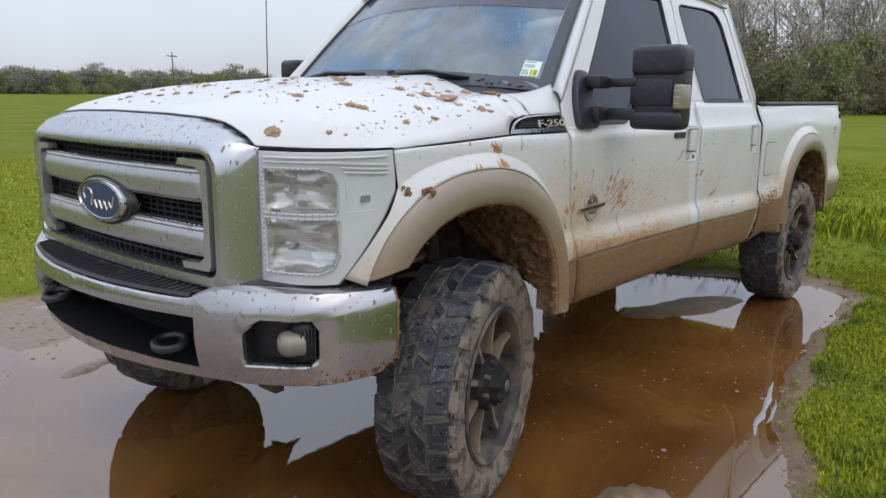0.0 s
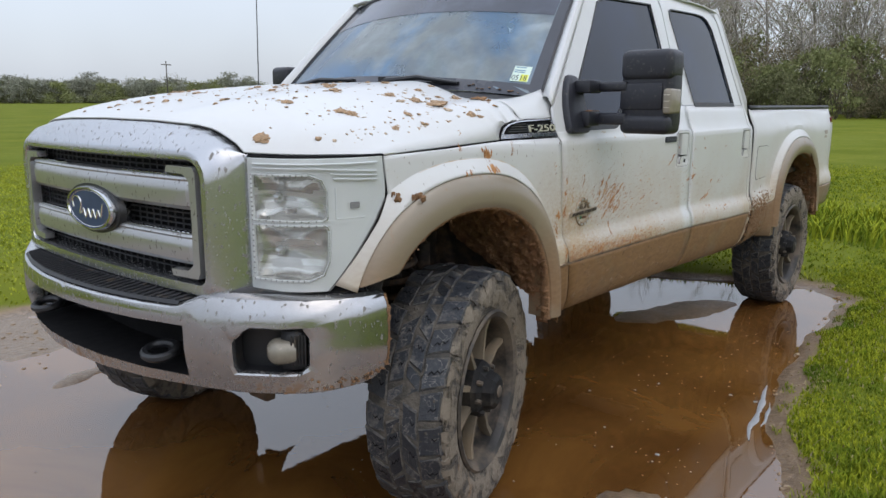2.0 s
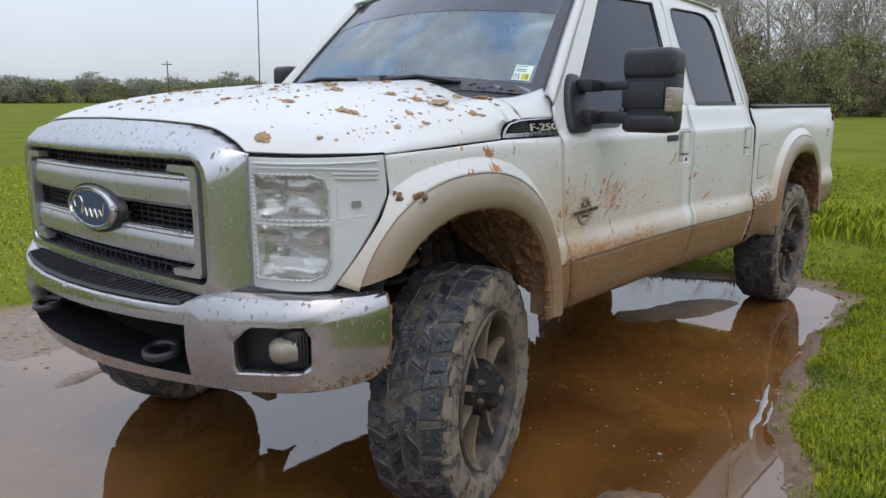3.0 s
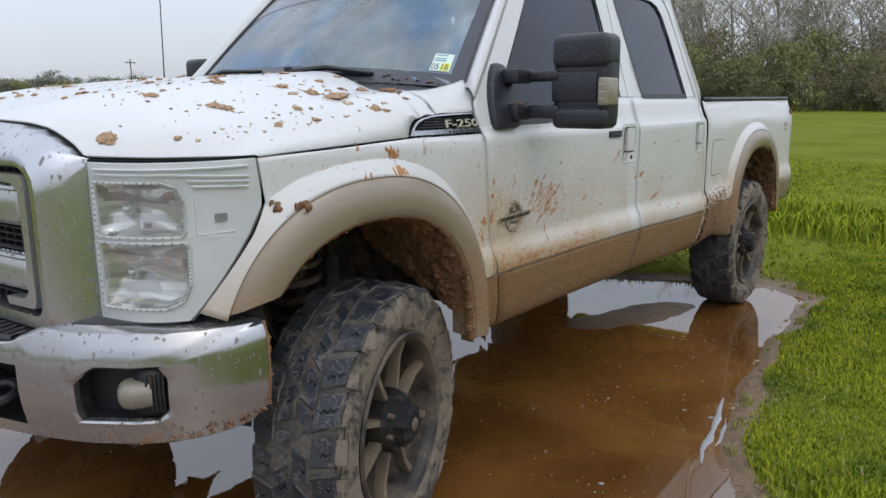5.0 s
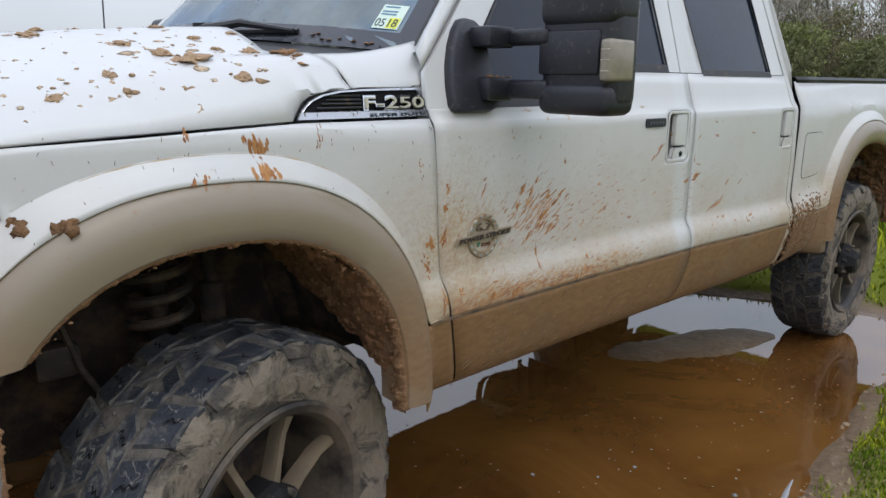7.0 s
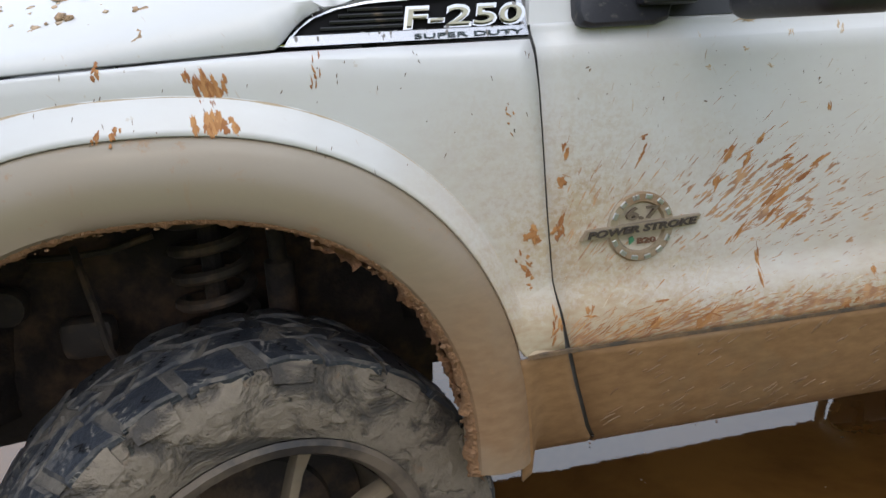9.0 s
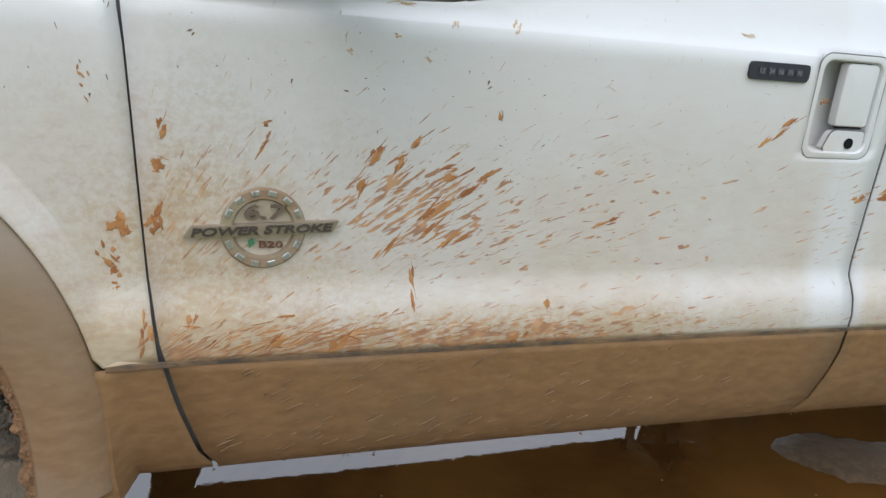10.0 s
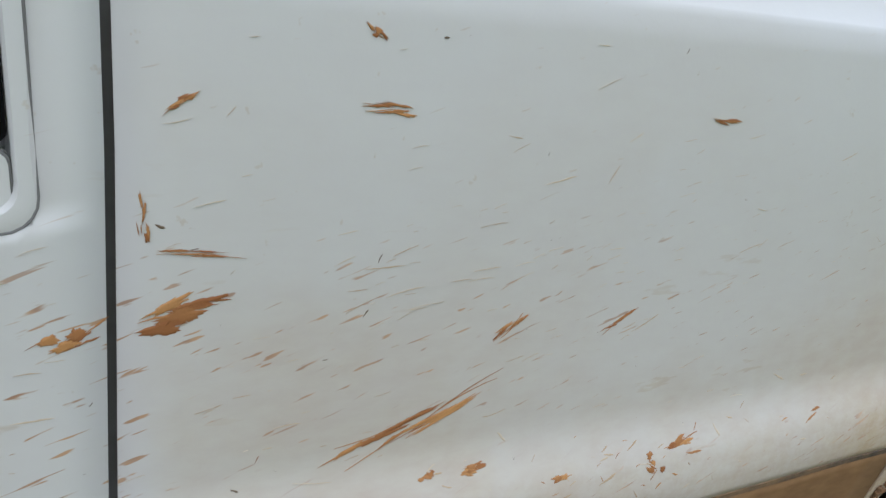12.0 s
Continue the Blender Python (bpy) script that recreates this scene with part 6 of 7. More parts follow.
# ---- wipers, antenna, windscreen sticker, cab interior ----
for u0, u1, v1 in ((-0.22, -0.62, 0.03), (0.62, 0.02, 0.03)):
    a, b = Vector(screen(u0, 0.0, -0.03)), Vector(screen(u1, v1, -0.02))
    w = part("wiper", *tube([a, a.lerp(b, 0.5) + Vector((-0.01, 0, 0.02)), b], [0.016, 0.011, 0.006], 8), BLACK, truck, "black windscreen wiper")
    part("wiper_pivot", *moved(lathe([(0, -0.014), (0.012, -0.013), (0.016, 0.0), (0.018, 0.02)], 12), Matrix.Translation(a) @ Matrix.Rotation(radians(90), 4, "X")), BLACK, w)
    part("wiper_blade", *tube([Vector(screen(u0 + (u1 - u0) * (0.02 + 0.98 * k), 0.015 + v1 * k, -0.008)) for k in np.linspace(0.0, 1, 8)], 0.007, 6), BLACK, w)
part("antenna", *tube([(0.45, 0.86, 1.45), (0.455, 0.86, 1.60), (0.475, 0.86, 2.45)], [0.006, 0.0032, 0.002], 6), BLACK, truck, "thin black whip antenna")


def on_screen(u, v, w):
    return screen(u, v, -0.002 - w)


su, sv = -0.882, 0.150
stick = part("windscreen_sticker", *prism(between([(su - 0.040, sv - 0.053), (su + 0.040, sv - 0.053), (su + 0.040, sv + 0.062), (su - 0.040, sv + 0.062)], 2), 0.001, on_screen), PAPER, truck, "pale green inspection sticker reading 05 18")
part("sticker_month", *lettering("05", 0.030, 0.038, 0.0005, lambda a, b, w: on_screen(su + 0.036 - a, sv - 0.045 + b, 0.0015 + w)), INK, stick)
part("sticker_patch", *prism(between([(su - 0.036, sv - 0.05), (su - 0.002, sv - 0.05), (su - 0.002, sv + 0.0), (su - 0.036, sv + 0.0)], 2), 0.0006, lambda u, v, w: on_screen(u, v, 0.001 + w)), YELLOW, stick)
part("sticker_year", *lettering("18", 0.026, 0.038, 0.0005, lambda a, b, w: on_screen(su - 0.006 - a, sv - 0.045 + b, 0.0022 + w)), INK, stick)
part("sticker_bar", *join(*[prism(between([(su - 0.015, sv + z), (su + 0.033, sv + z), (su + 0.033, sv + z + 0.006), (su - 0.015, sv + z + 0.006)], 1), 0.0005, lambda u, v, w: on_screen(u, v, 0.0015 + w)) for z in (0.012, 0.026, 0.048)]), plain("blue_print", (0.10, 0.22, 0.35), 0.6), stick)
part("dashboard", *lattice([[(0.50 + 0.30 * v + 0.10 * (y / 0.8) ** 2, y, 1.47 - 0.012 * v - 0.05 * v * v) for y in np.linspace(-0.80, 0.80, 14)] for v in np.linspace(0, 1.3, 6)]), SEAT, truck, thick=0.02)
part("cab_floor", *block(0.6, 2.6, -0.86, 0.86, 0.86, 0.92, 0.01), SEAT, truck)
for y in (-0.42, 0.42):
    for x in (1.40, 2.25):
        part("seat_back", *block(x, x + 0.16, y - 0.27, y + 0.27, 1.0, 1.62, 0.05, 3), SEAT, truck)
        part("head_rest", *block(x + 0.04, x + 0.13, y - 0.13, y + 0.13, 1.64, 1.82, 0.04, 3), SEAT, truck)
part("steering_wheel", *tube([(0.98 + 0.05 * math.sin(a), -0.42 + 0.19 * math.cos(a), 1.42 + 0.17 * math.sin(a)) for a in np.linspace(0, math.tau, 28, endpoint=False)], 0.016, 8, True), SEAT, truck)
part("rear_view_mirror", *block(0.86, 0.89, -0.12, 0.12, 1.86, 1.92, 0.015, 2), SEAT, truck)
lump = []
rng = random.Random(8)
for k in range(9):
    c = Vector((0.60 + 0.02 * rng.uniform(0, 5), -0.54 + 0.035 * k, 1.50 + rng.uniform(0.0, 0.03)))
    lump.append(moved(lathe([(0.0, -0.03), (0.03, -0.022), (0.04, 0.0), (0.03, 0.022), (0.0, 0.03)], 10), Matrix.Translation(c) @ Matrix.Rotation(rng.uniform(0, 3), 4, "X") @ Matrix.Scale(rng.uniform(0.8, 1.3), 4)))
cloth = tagged(part("crumpled_cloth", *join(*lump), CLOTH), "crumpled pale cloth lying on the dashboard", "cloth")
part("hanging_tassel", *tube([(0.86, -0.02, 1.86), (0.86, -0.02, 1.74), (0.86, -0.02, 1.70), (0.86, -0.02, 1.62)], [0.003, 0.004, 0.022, 0.03], 8), plain("pale_green_tassel", (0.25, 0.42, 0.33), 0.8), truck, "pale green tassel on the mirror")


# ---- the ground: puddle basin, muddy margin and field, one sheet to the horizon ----
BANK_X = np.array([-9.0, -4.0, -2.0, -0.5, 0.78, 1.38, 1.90, 2.30, 3.00, 3.87, 4.15, 4.30])
BANK_Y = np.array([-4.6, -3.9, -3.2, -2.45, -1.84, -1.62, -1.49, -1.42, -1.365, -1.31, -1.26, -1.05])


def reach(x, y):
    """How far inside the puddle a place lies, in metres; negative on land."""
    near = y - float(np.interp(x, BANK_X, BANK_Y))
    far = float(np.interp(x, [-9, -3, -1, 0.3, 1.5, 3.0, 3.87, 4.24, 4.40], [4.2, 3.6, 3.1, 2.9, 2.3, 1.2, 0.26, -0.43, -1.0])) - y
    tail = 4.36 - x
    return min(near, far, tail)


def ground_z(x, y):
    d = reach(x, y)
    wob = noise.noise((x * 1.7, y * 1.7, 0.0)) * 0.10 + noise.noise((x * 6, y * 6, 3.0)) * 0.03
    d += wob
    if d > 0:
        z = -0.09 * min(1.0, d / 0.7)
    else:
        z = 0.055 * (1 - math.exp(d / 0.16)) + 0.03 * (1 - math.exp(d / 1.5))
        z += 0.010 * noise.noise((x * 4, y * 4, 7.0)) * min(1, -d / 0.2)
    flat = math.exp(-(((x + 0.55) / 0.9) ** 2 + ((y - 2.35) / 0.75) ** 2) ** 2)
    z = z * (1 - flat) + flat * (0.006 + 0.012 * noise.noise((x * 2.4, y * 2.4, 1.0)) + 0.004 * noise.noise((x * 9, y * 9, 4.0)))
    # low mud bars that just break the water: under the cab's back, beyond it, and near the bank
    for cx, cy, long, wide, turn, top in ((3.02, -0.46, 0.66, 0.22, -0.38, 0.014), (3.25, 0.32, 0.60, 0.14, -0.25, 0.010), (0.38, -1.40, 0.20, 0.13, -0.5, 0.012), (-0.35, 1.45, 0.26, 0.08, 0.3, 0.010)):
        u = (x - cx) * math.cos(turn) + (y - cy) * math.sin(turn)
        v = -(x - cx) * math.sin(turn) + (y - cy) * math.cos(turn) + 0.05 * noise.noise((x * 5, y * 5, 2.0))
        bar = 1 / (1 + math.exp(min(50.0, (math.hypot(u / long, v / wide) - 1.0) * 12)))
        z = z * (1 - bar) + bar * (top + 0.006 * noise.noise((x * 8, y * 8, 6.0)))
    r = math.hypot(x, y)
    if r > 7:
        z += 0.25 * noise.noise((x * 0.02, y * 0.02, 5.0)) * min(1, (r - 7) / 40) + 0.0065 * max(0.0, min(r, 300) - 20)
    return z


def spread(near, step, far):
    out = list(np.arange(-near, near + 1e-6, step))
    v, s = near, step
    while v < far:
        s *= 1.12
        v += s
        out += [v, -v]
    return sorted(out)


gx = [x + 1.6 for x in spread(4.2, 0.055, 900)]
gy = [y + 0.4 for y in spread(3.4, 0.055, 900)]
ground_rows = [[(x, y, ground_z(x, y)) for x in gx] for y in gy]
ground = tagged(part("ground", *lattice(ground_rows), GROUND, sharp=180), "green field with a bare muddy margin round the puddle", "ground", kind="structure")
water = tagged(part("water", *lattice([[(x, y, 0.0) for x in np.linspace(-9, 4.9, 12)] for y in np.linspace(-5, 5, 10)]), WATER), "still brown muddy puddle water mirroring the sky", "water", kind="structure")

# ---- grass ----
def blades(name, count, box, tall, material, label, rng, keep, width=0.004):
    vs, fs = [], []
    x0, x1, y0, y1 = box
    done = 0
    while done < count:
        x, y = rng.uniform(x0, x1), rng.uniform(y0, y1)
        done += 1
        fade = min((x - x0) / (0.16 * (x1 - x0)), (x1 - x) / (0.16 * (x1 - x0)), (y - y0) / (0.16 * (y1 - y0)), (y1 - y) / (0.16 * (y1 - y0)))
        if rng.random() > fade or not keep(x, y):
            continue
        z = ground_z(x, y) - 0.004
        clump = 0.5 + 0.5 * noise.noise((x * 1.3, y * 1.3, 9.0))
        h = tall * rng.uniform(0.5, 1.0) * (0.55 + 0.9 * clump)
        a = rng.uniform(0, math.tau)
        lean = rng.uniform(0.2, 0.9) * h
        dx, dy = math.cos(a), math.sin(a)
        w = width * rng.uniform(0.7, 1.4)
        n = len(vs)
        vs += [(x - dy * w, y + dx * w, z), (x + dy * w, y - dx * w, z), (x + dx * lean * 0.35 - dy * w * 0.7, y + dy * lean * 0.35 + dx * w * 0.7, z + h * 0.6), (x + dx * lean * 0.35 + dy * w * 0.7, y + dy * lean * 0.35 - dx * w * 0.7, z + h * 0.6), (x + dx * lean, y + dy * lean, z + h * 0.92)]
        fs += [(n, n + 1, n + 3, n + 2), (n + 2, n + 3, n + 4)]
    me = bpy.data.meshes.new(name)
    me.from_pydata(vs, [], fs)
    me.materials.append(material)
    return tagged(new(name, me), label, "grass", kind="stuff")


rng = random.Random(11)
turf = lambda x, y: reach(x, y) + noise.noise((x * 1.7, y * 1.7, 0.0)) * 0.10 < -0.10 - 0.22 * max(0.0, noise.noise((x * 2.2, y * 2.2, 2.0)))
blades("short_grass", 150000, (-0.6, 6.8, -4.4, -1.0), 0.038, GRASS, "short green lawn grass at the puddle's edge", rng, turf, 0.0030)
blades("bank_grass", 60000, (0.4, 5.6, -2.9, -0.9), 0.034, GRASS, "fine grass creeping over the puddle's muddy edge", rng, lambda x, y: turf(x, y) or (-0.30 < reach(x, y) + noise.noise((x * 1.7, y * 1.7, 0.0)) * 0.10 < -0.02 and noise.noise((x * 4.5, y * 4.5, 12.0)) > 0.12), 0.0026)
blades("mown_grass", 90000, (2.6, 17.0, -7.0, 6.0), 0.045, GRASS, "short green field grass", rng, turf, 0.007)
blades("tall_grass", 5500, (6.0, 8.6, -3.0, 2.6), 0.24, GRASS, "taller green grass tufts behind the puddle", rng, lambda x, y: True, 0.009)
blades("field_grass", 150000, (-9.0, 8.0, 2.4, 16.0), 0.034, FIELD_BLADE, "short green field grass", rng, turf, 0.008)
blades("dry_grass", 2600, (0.3, 6.0, -3.6, -1.3), 0.045, STRAW, "dead straw-coloured grass at the bank", rng, lambda x, y: -0.5 < reach(x, y) < -0.04)

# ---- trees ----
def limb(path, r0, r1, sides=5):
    n = len(path)
    return tube(path, [r0 + (r1 - r0) * i / (n - 1) for i in range(n)], sides, False, False)


def grow(rng, start, way, length, radius, level, out, tips):
    pts = [start]
    v = way.normalized()
    n = 4 if level else 6
    for i in range(n):
        v = (v + Vector((rng.uniform(-1, 1), rng.uniform(-1, 1), rng.uniform(-0.3, 0.7))) * (0.16 if level == 0 else 0.26)).normalized()
        pts.append(pts[-1] + v * length / n)
    out.append(limb(pts, radius, radius * 0.35, 6 if level == 0 else 3))
    if level >= 3:
        tips += pts[1:]
        return
    kids = (11, 6, 5)[level]
    for k in range(kids):
        i = rng.randint(2 if level == 0 else 1, n)
        a = rng.uniform(0, math.tau)
        w = (v * 0.7 + Vector((math.cos(a), math.sin(a), rng.uniform(0.0, 0.8)))).normalized()
        grow(rng, pts[i], w, length * rng.uniform(0.36, 0.58), radius * 0.45, level + 1, out, tips)
    tips.append(pts[-1])


def leaf_cards(rng, tips, count, size, spread_by):
    vs, fs = [], []
    for _ in range(count):
        c = rng.choice(tips) + Vector((rng.gauss(0, spread_by), rng.gauss(0, spread_by), rng.gauss(0, spread_by * 0.8)))
        q = Euler((rng.uniform(0, 3), rng.uniform(0, 3), rng.uniform(0, 6))).to_matrix()
        s = size * rng.uniform(0.5, 1.3)
        n = len(vs)
        vs += [tuple(c + q @ Vector(p)) for p in ((-s, 0, 0), (0, -s * 0.5, s * 0.1), (s, 0, 0), (0, s * 0.5, -s * 0.1))]
        fs.append((n, n + 1, n + 2, n + 3))
    return vs, fs


def raw(name, piece, material, parent):
    me = bpy.data.meshes.new(name)
    me.from_pydata(*[piece[0], [], piece[1]])
    me.materials.append(material)
    ob = new(name, me)
    ob.parent = parent
    return ob


def bare_tree(seed, tall, leaves, leaf_mat):
    rng = random.Random(seed)
    t = tagged(new("tree"), "tall thin early-spring tree, nearly bare with fine grey twigs", "tree", "woods")
    out, tips = [], []
    grow(rng, Vector((0, 0, -0.3)), Vector((rng.uniform(-0.1, 0.1), rng.uniform(-0.1, 0.1), 1)), tall * 0.75, tall * 0.014, 0, out, tips)
    raw("trunk", out[0], BARK, t)
    raw("branch", join(*out[1:]), TWIG, t)
    raw("crown", leaf_cards(rng, tips, leaves, 0.11, 0.22), leaf_mat, t)
    return t


def bush(seed, wide, tall, count, leaf_mat, label, size=0.16, name="shrub", category="shrub", group="woods"):
    rng = random.Random(seed)
    t = tagged(new(name), label, category, group)
    stems = [limb([Vector((0, 0, -0.2)), Vector((rng.uniform(-0.4, 0.4) * wide, rng.uniform(-0.4, 0.4) * wide, tall * 0.5)), Vector((rng.uniform(-0.5, 0.5) * wide, rng.uniform(-0.5, 0.5) * wide, tall * rng.uniform(0.7, 1.0)))], 0.03, 0.010, 4) for _ in range(7)]
    tips = []
    for _ in range(26):
        a, r = rng.uniform(0, math.tau), math.sqrt(rng.random())
        h = rng.random() ** 0.8
        tips.append(Vector((math.cos(a) * r * wide * 0.5 * (1.1 - 0.6 * h), math.sin(a) * r * wide * 0.5 * (1.1 - 0.6 * h), tall * (0.08 + 0.88 * h))))
    raw("stem", join(*stems), BRUSH_STEM, t)
    raw("crown", leaf_cards(rng, tips, count, size, wide * 0.085), leaf_mat, t)
    return t


protos = [bare_tree(1, 13, 500, LEAF_OLIVE), bare_tree(2, 15, 900, LEAF_SPRING), bare_tree(3, 12, 250, LEAF_OLIVE), bare_tree(5, 14, 450, LEAF_SPRING)]
shrubs = [bush(21, 4.5, 4.2, 1500, LEAF_DARK, "dense dark evergreen shrub at the wood's edge"), bush(22, 5, 5.5, 1700, LEAF_OLIVE, "brown-green leafless brush at the wood's edge", 0.10), bush(23, 4, 6.5, 1200, LEAF_SPRING, "fresh green young tree at the wood's edge"), bush(24, 3.5, 3.0, 1300, LEAF_DARK, "low dark green bush")]


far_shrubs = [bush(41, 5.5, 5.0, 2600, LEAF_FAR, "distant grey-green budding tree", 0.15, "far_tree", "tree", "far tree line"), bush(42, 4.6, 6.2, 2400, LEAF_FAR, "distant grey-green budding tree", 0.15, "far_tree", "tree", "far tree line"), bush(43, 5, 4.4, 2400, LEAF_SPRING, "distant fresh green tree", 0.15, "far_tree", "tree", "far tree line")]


def plant(protos_used, first, x, y, rng, scale=1.0, wide=1.0):
    src = rng.choice(protos_used)
    m = pose(x, y, ground_z(x, y), 0, 0, rng.uniform(0, 360)) @ Matrix.Scale(scale * rng.uniform(0.85, 1.2), 4) @ Matrix.Diagonal((wide, wide, 1.0, 1.0))
    if not src.get("planted"):
        src["planted"] = 1
        src.matrix_basis = m
        return
    made = {}
    for o in (src, *src.children_recursive):
        made[o] = o.copy()
        scene.collection.objects.link(made[o])
        made[o].parent = made.get(o.parent, o.parent)
    made[src].matrix_basis = m


rng = random.Random(31)
# the near wood beyond the truck's tail
for i in range(78):
    a, d = radians(rng.uniform(-3, 34)), rng.uniform(70, 100)
    plant(protos, i, d * math.cos(a), d * math.sin(a), rng)
for i in range(56):
    a, d = radians(-3 + 38 * i / 56 + rng.uniform(-0.5, 0.5)), rng.uniform(70, 86)
    plant([shrubs[1], shrubs[1], shrubs[2]], i, d * math.cos(a), d * math.sin(a), rng, 1.1)
for i in range(90):
    a, d = radians(-3 + 38 * i / 90 + rng.uniform(-0.5, 0.5)), rng.uniform(62, 72)
    plant([shrubs[0], shrubs[3], shrubs[0], shrubs[2], shrubs[1]], i, d * math.cos(a), d * math.sin(a), rng, 0.75)
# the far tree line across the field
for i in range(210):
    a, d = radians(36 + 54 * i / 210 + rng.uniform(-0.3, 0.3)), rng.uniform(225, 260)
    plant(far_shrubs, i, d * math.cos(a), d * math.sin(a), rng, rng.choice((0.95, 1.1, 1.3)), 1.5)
for i in range(30):
    a, d = radians(rng.uniform(40, 86)), rng.uniform(240, 270)
    plant(protos, i, d * math.cos(a), d * math.sin(a), rng, 0.48)
# tree lines behind the camera, seen only as reflections
for i in range(45):
    a, d = radians(95 + 255 * i / 45 + rng.uniform(-1, 1)), rng.uniform(150, 220)
    plant(shrubs[:3], i, d * math.cos(a), d * math.sin(a), rng, 1.6, 3.0)

# ---- power pole ----
pa, pd = math.atan2(0.873, 0.488), 175.0
px, py = pd * math.cos(pa), pd * math.sin(pa)
pz = ground_z(px, py)
pole = tagged(new("power_pole"), "distant wooden power pole with a crossarm", "power pole")
part("post", *tube([(px, py, pz), (px, py, pz + 9.6)], [0.16, 0.11], 8), POLE_WOOD, pole)
part("crossarm", *block(px - 1.2, px + 1.2, py - 0.08, py + 0.08, pz + 8.7, pz + 8.9, 0.02), POLE_WOOD, pole)


# ---- thrown mud ----
def smear(rng, x, z, length, width, angle, lift, where):
    """One flattened streak of mud: a ragged head that thins out into a tail; where(x, z, proud) gives its place."""
    n = 9 if length > 0.02 else 5
    ca, sa = math.cos(angle), math.sin(angle)
    bend = rng.gauss(0, 0.10) * length
    upper, lower, spine = [], [], []
    for i in range(n + 1):
        t = i / n
        u = (t - 0.5) * length
        mid = bend * (t - 0.5) ** 2
        half = 0.5 * width * 1.5 * t ** 0.75 * (1 - t) ** 0.45 if 0 < i < n else 0.0
        for side_list, sign in ((upper, 1), (lower, -1)):
            v = mid + sign * half * rng.uniform(0.35, 1.25)
            side_list.append((x + u * ca - v * sa, z + u * sa + v * ca))
        spine.append((x + u * ca - mid * sa, z + u * sa + mid * ca))
    rows = [[where(a, b, -0.0002) for a, b in upper], [where(a, b, lift * rng.uniform(0.6, 1.0)) for a, b in spine], [where(a, b, -0.0002) for a, b in lower]]
    return lattice(rows)


def blot(rng, x, z, length, width, angle, lift, where):
    """One torn patch of drying mud with lobes and a ragged rim, long along its flight."""
    ca, sa = math.cos(angle), math.sin(angle)
    seed = rng.uniform(0, 90)
    rings = []
    for k, p in ((0.0, lift), (0.45, lift), (0.8, lift * 0.8), (1.0, -0.0002)):
        ring = []
        for t in np.linspace(0, math.tau, 44, endpoint=False):
            c, w = math.cos(t), math.sin(t)
            edge = 1 + 0.55 * noise.noise((c * 1.3 + seed, w * 1.3, 0.0)) + 0.45 * noise.noise((c * 3.1, w * 3.1 + seed, 4.0)) + 0.55 * noise.noise((c * 7.0, w * 7.0, seed)) + 0.30 * noise.noise((c * 17.0, w * 17.0, seed))
            u, v = 0.5 * length * c * edge * k, 0.5 * width * w * (0.3 + 0.7 * edge) * k * (1.0 + 0.35 * c)
            ring.append(where(x + u * ca - v * sa, z + u * sa + v * ca, p))
        rings.append(ring)
    return lattice(rings, True)


def near_flank(x, z, p):
    return (x, -(side(x, z) + 0.0025 + p), z - sag(x, z))


def flare_flank(x, z, p):
    arch = ARCHES[0]
    dx, dz = x - arch[0], z - arch[1]
    t, r = math.atan2(dz, dx), math.hypot(dx, dz)
    k = (arch_radius(arch, 1, t) - r) / (arch_radius(arch, 1, t) - arch_radius(arch, 0, t))
    y = float(np.interp(k, [-0.03, 0.0, 0.06, 0.2, 0.45, 0.75, 0.93, 1.0], [0.99, 1.006, 1.016, 1.028, 1.036, 1.036, 1.03, 1.02])) if k > 0 else side(x, z)
    return (x, -(max(y, side(x, z) if k <= 0 else y) + 0.0025 + p), z)


def stuff(name, pieces, material, label, category="mud"):
    vs, fs = join(*pieces)
    me = bpy.data.meshes.new(name)
    me.from_pydata(vs, [], fs)
    me.polygons.foreach_set("use_smooth", [True] * len(me.polygons))
    me.materials.append(material)
    return tagged(new(name, me), label, category, kind="stuff")


def mud_shades(name, a, b):
    k = Mat(name)
    k.set(Base_Color=k.mix(k.math("ADD", k.math("MULTIPLY", k.island(), 0.8), k.math("MULTIPLY", k.noise(60, 4), 0.3)), a, b), Roughness=0.8)
    k.bump(k.noise(180, 3), 0.3, 0.002)
    return k.m


SPLASH = mud_shades("drying_clay", (0.49, 0.255, 0.092), (0.25, 0.092, 0.028))
FILM = mud_shades("thin_clay_film", (0.60, 0.53, 0.41), (0.40, 0.27, 0.15))
SPECK = mud_shades("dark_specks", (0.10, 0.075, 0.055), (0.20, 0.14, 0.09))
rng = random.Random(77)
SRC = (0.42, 0.74)


def flung(x, z):
    return math.atan2(z - SRC[1], x - SRC[0])


def fan(count, cx, cz, sx, sz, size, shape=(0.16, 0.3), turn=0.2, where=near_flank, lift=0.0003, low=0.84):
    out = []
    while len(out) < count:
        x, z = rng.gauss(cx, sx), rng.gauss(cz, sz)
        if not (low < z < 1.31 and 0.57 < x < 2.64 and abs(x - seam_mid(z)) > 0.012 and not (1.61 < x < 1.80 and 1.14 < z < 1.33) and not (0.60 < x < 0.83 and 0.955 < z < 1.09)):
            continue
        ln = min(size * rng.lognormvariate(0, 0.7) * 0.75, 2.4 * size)
        if abs(x - seam_mid(z)) < 0.5 * ln + 0.004:
            continue
        out.append(smear(rng, x, z, ln, ln * rng.uniform(*shape), flung(x, z) + rng.gauss(0, turn), lift, where))
    return out


thick = fan(60, 0.96, 1.075, 0.06, 0.045, 0.016, (0.08, 0.2), 0.16) + fan(70, 1.02, 1.06, 0.13, 0.060, 0.011, (0.07, 0.17), 0.14)
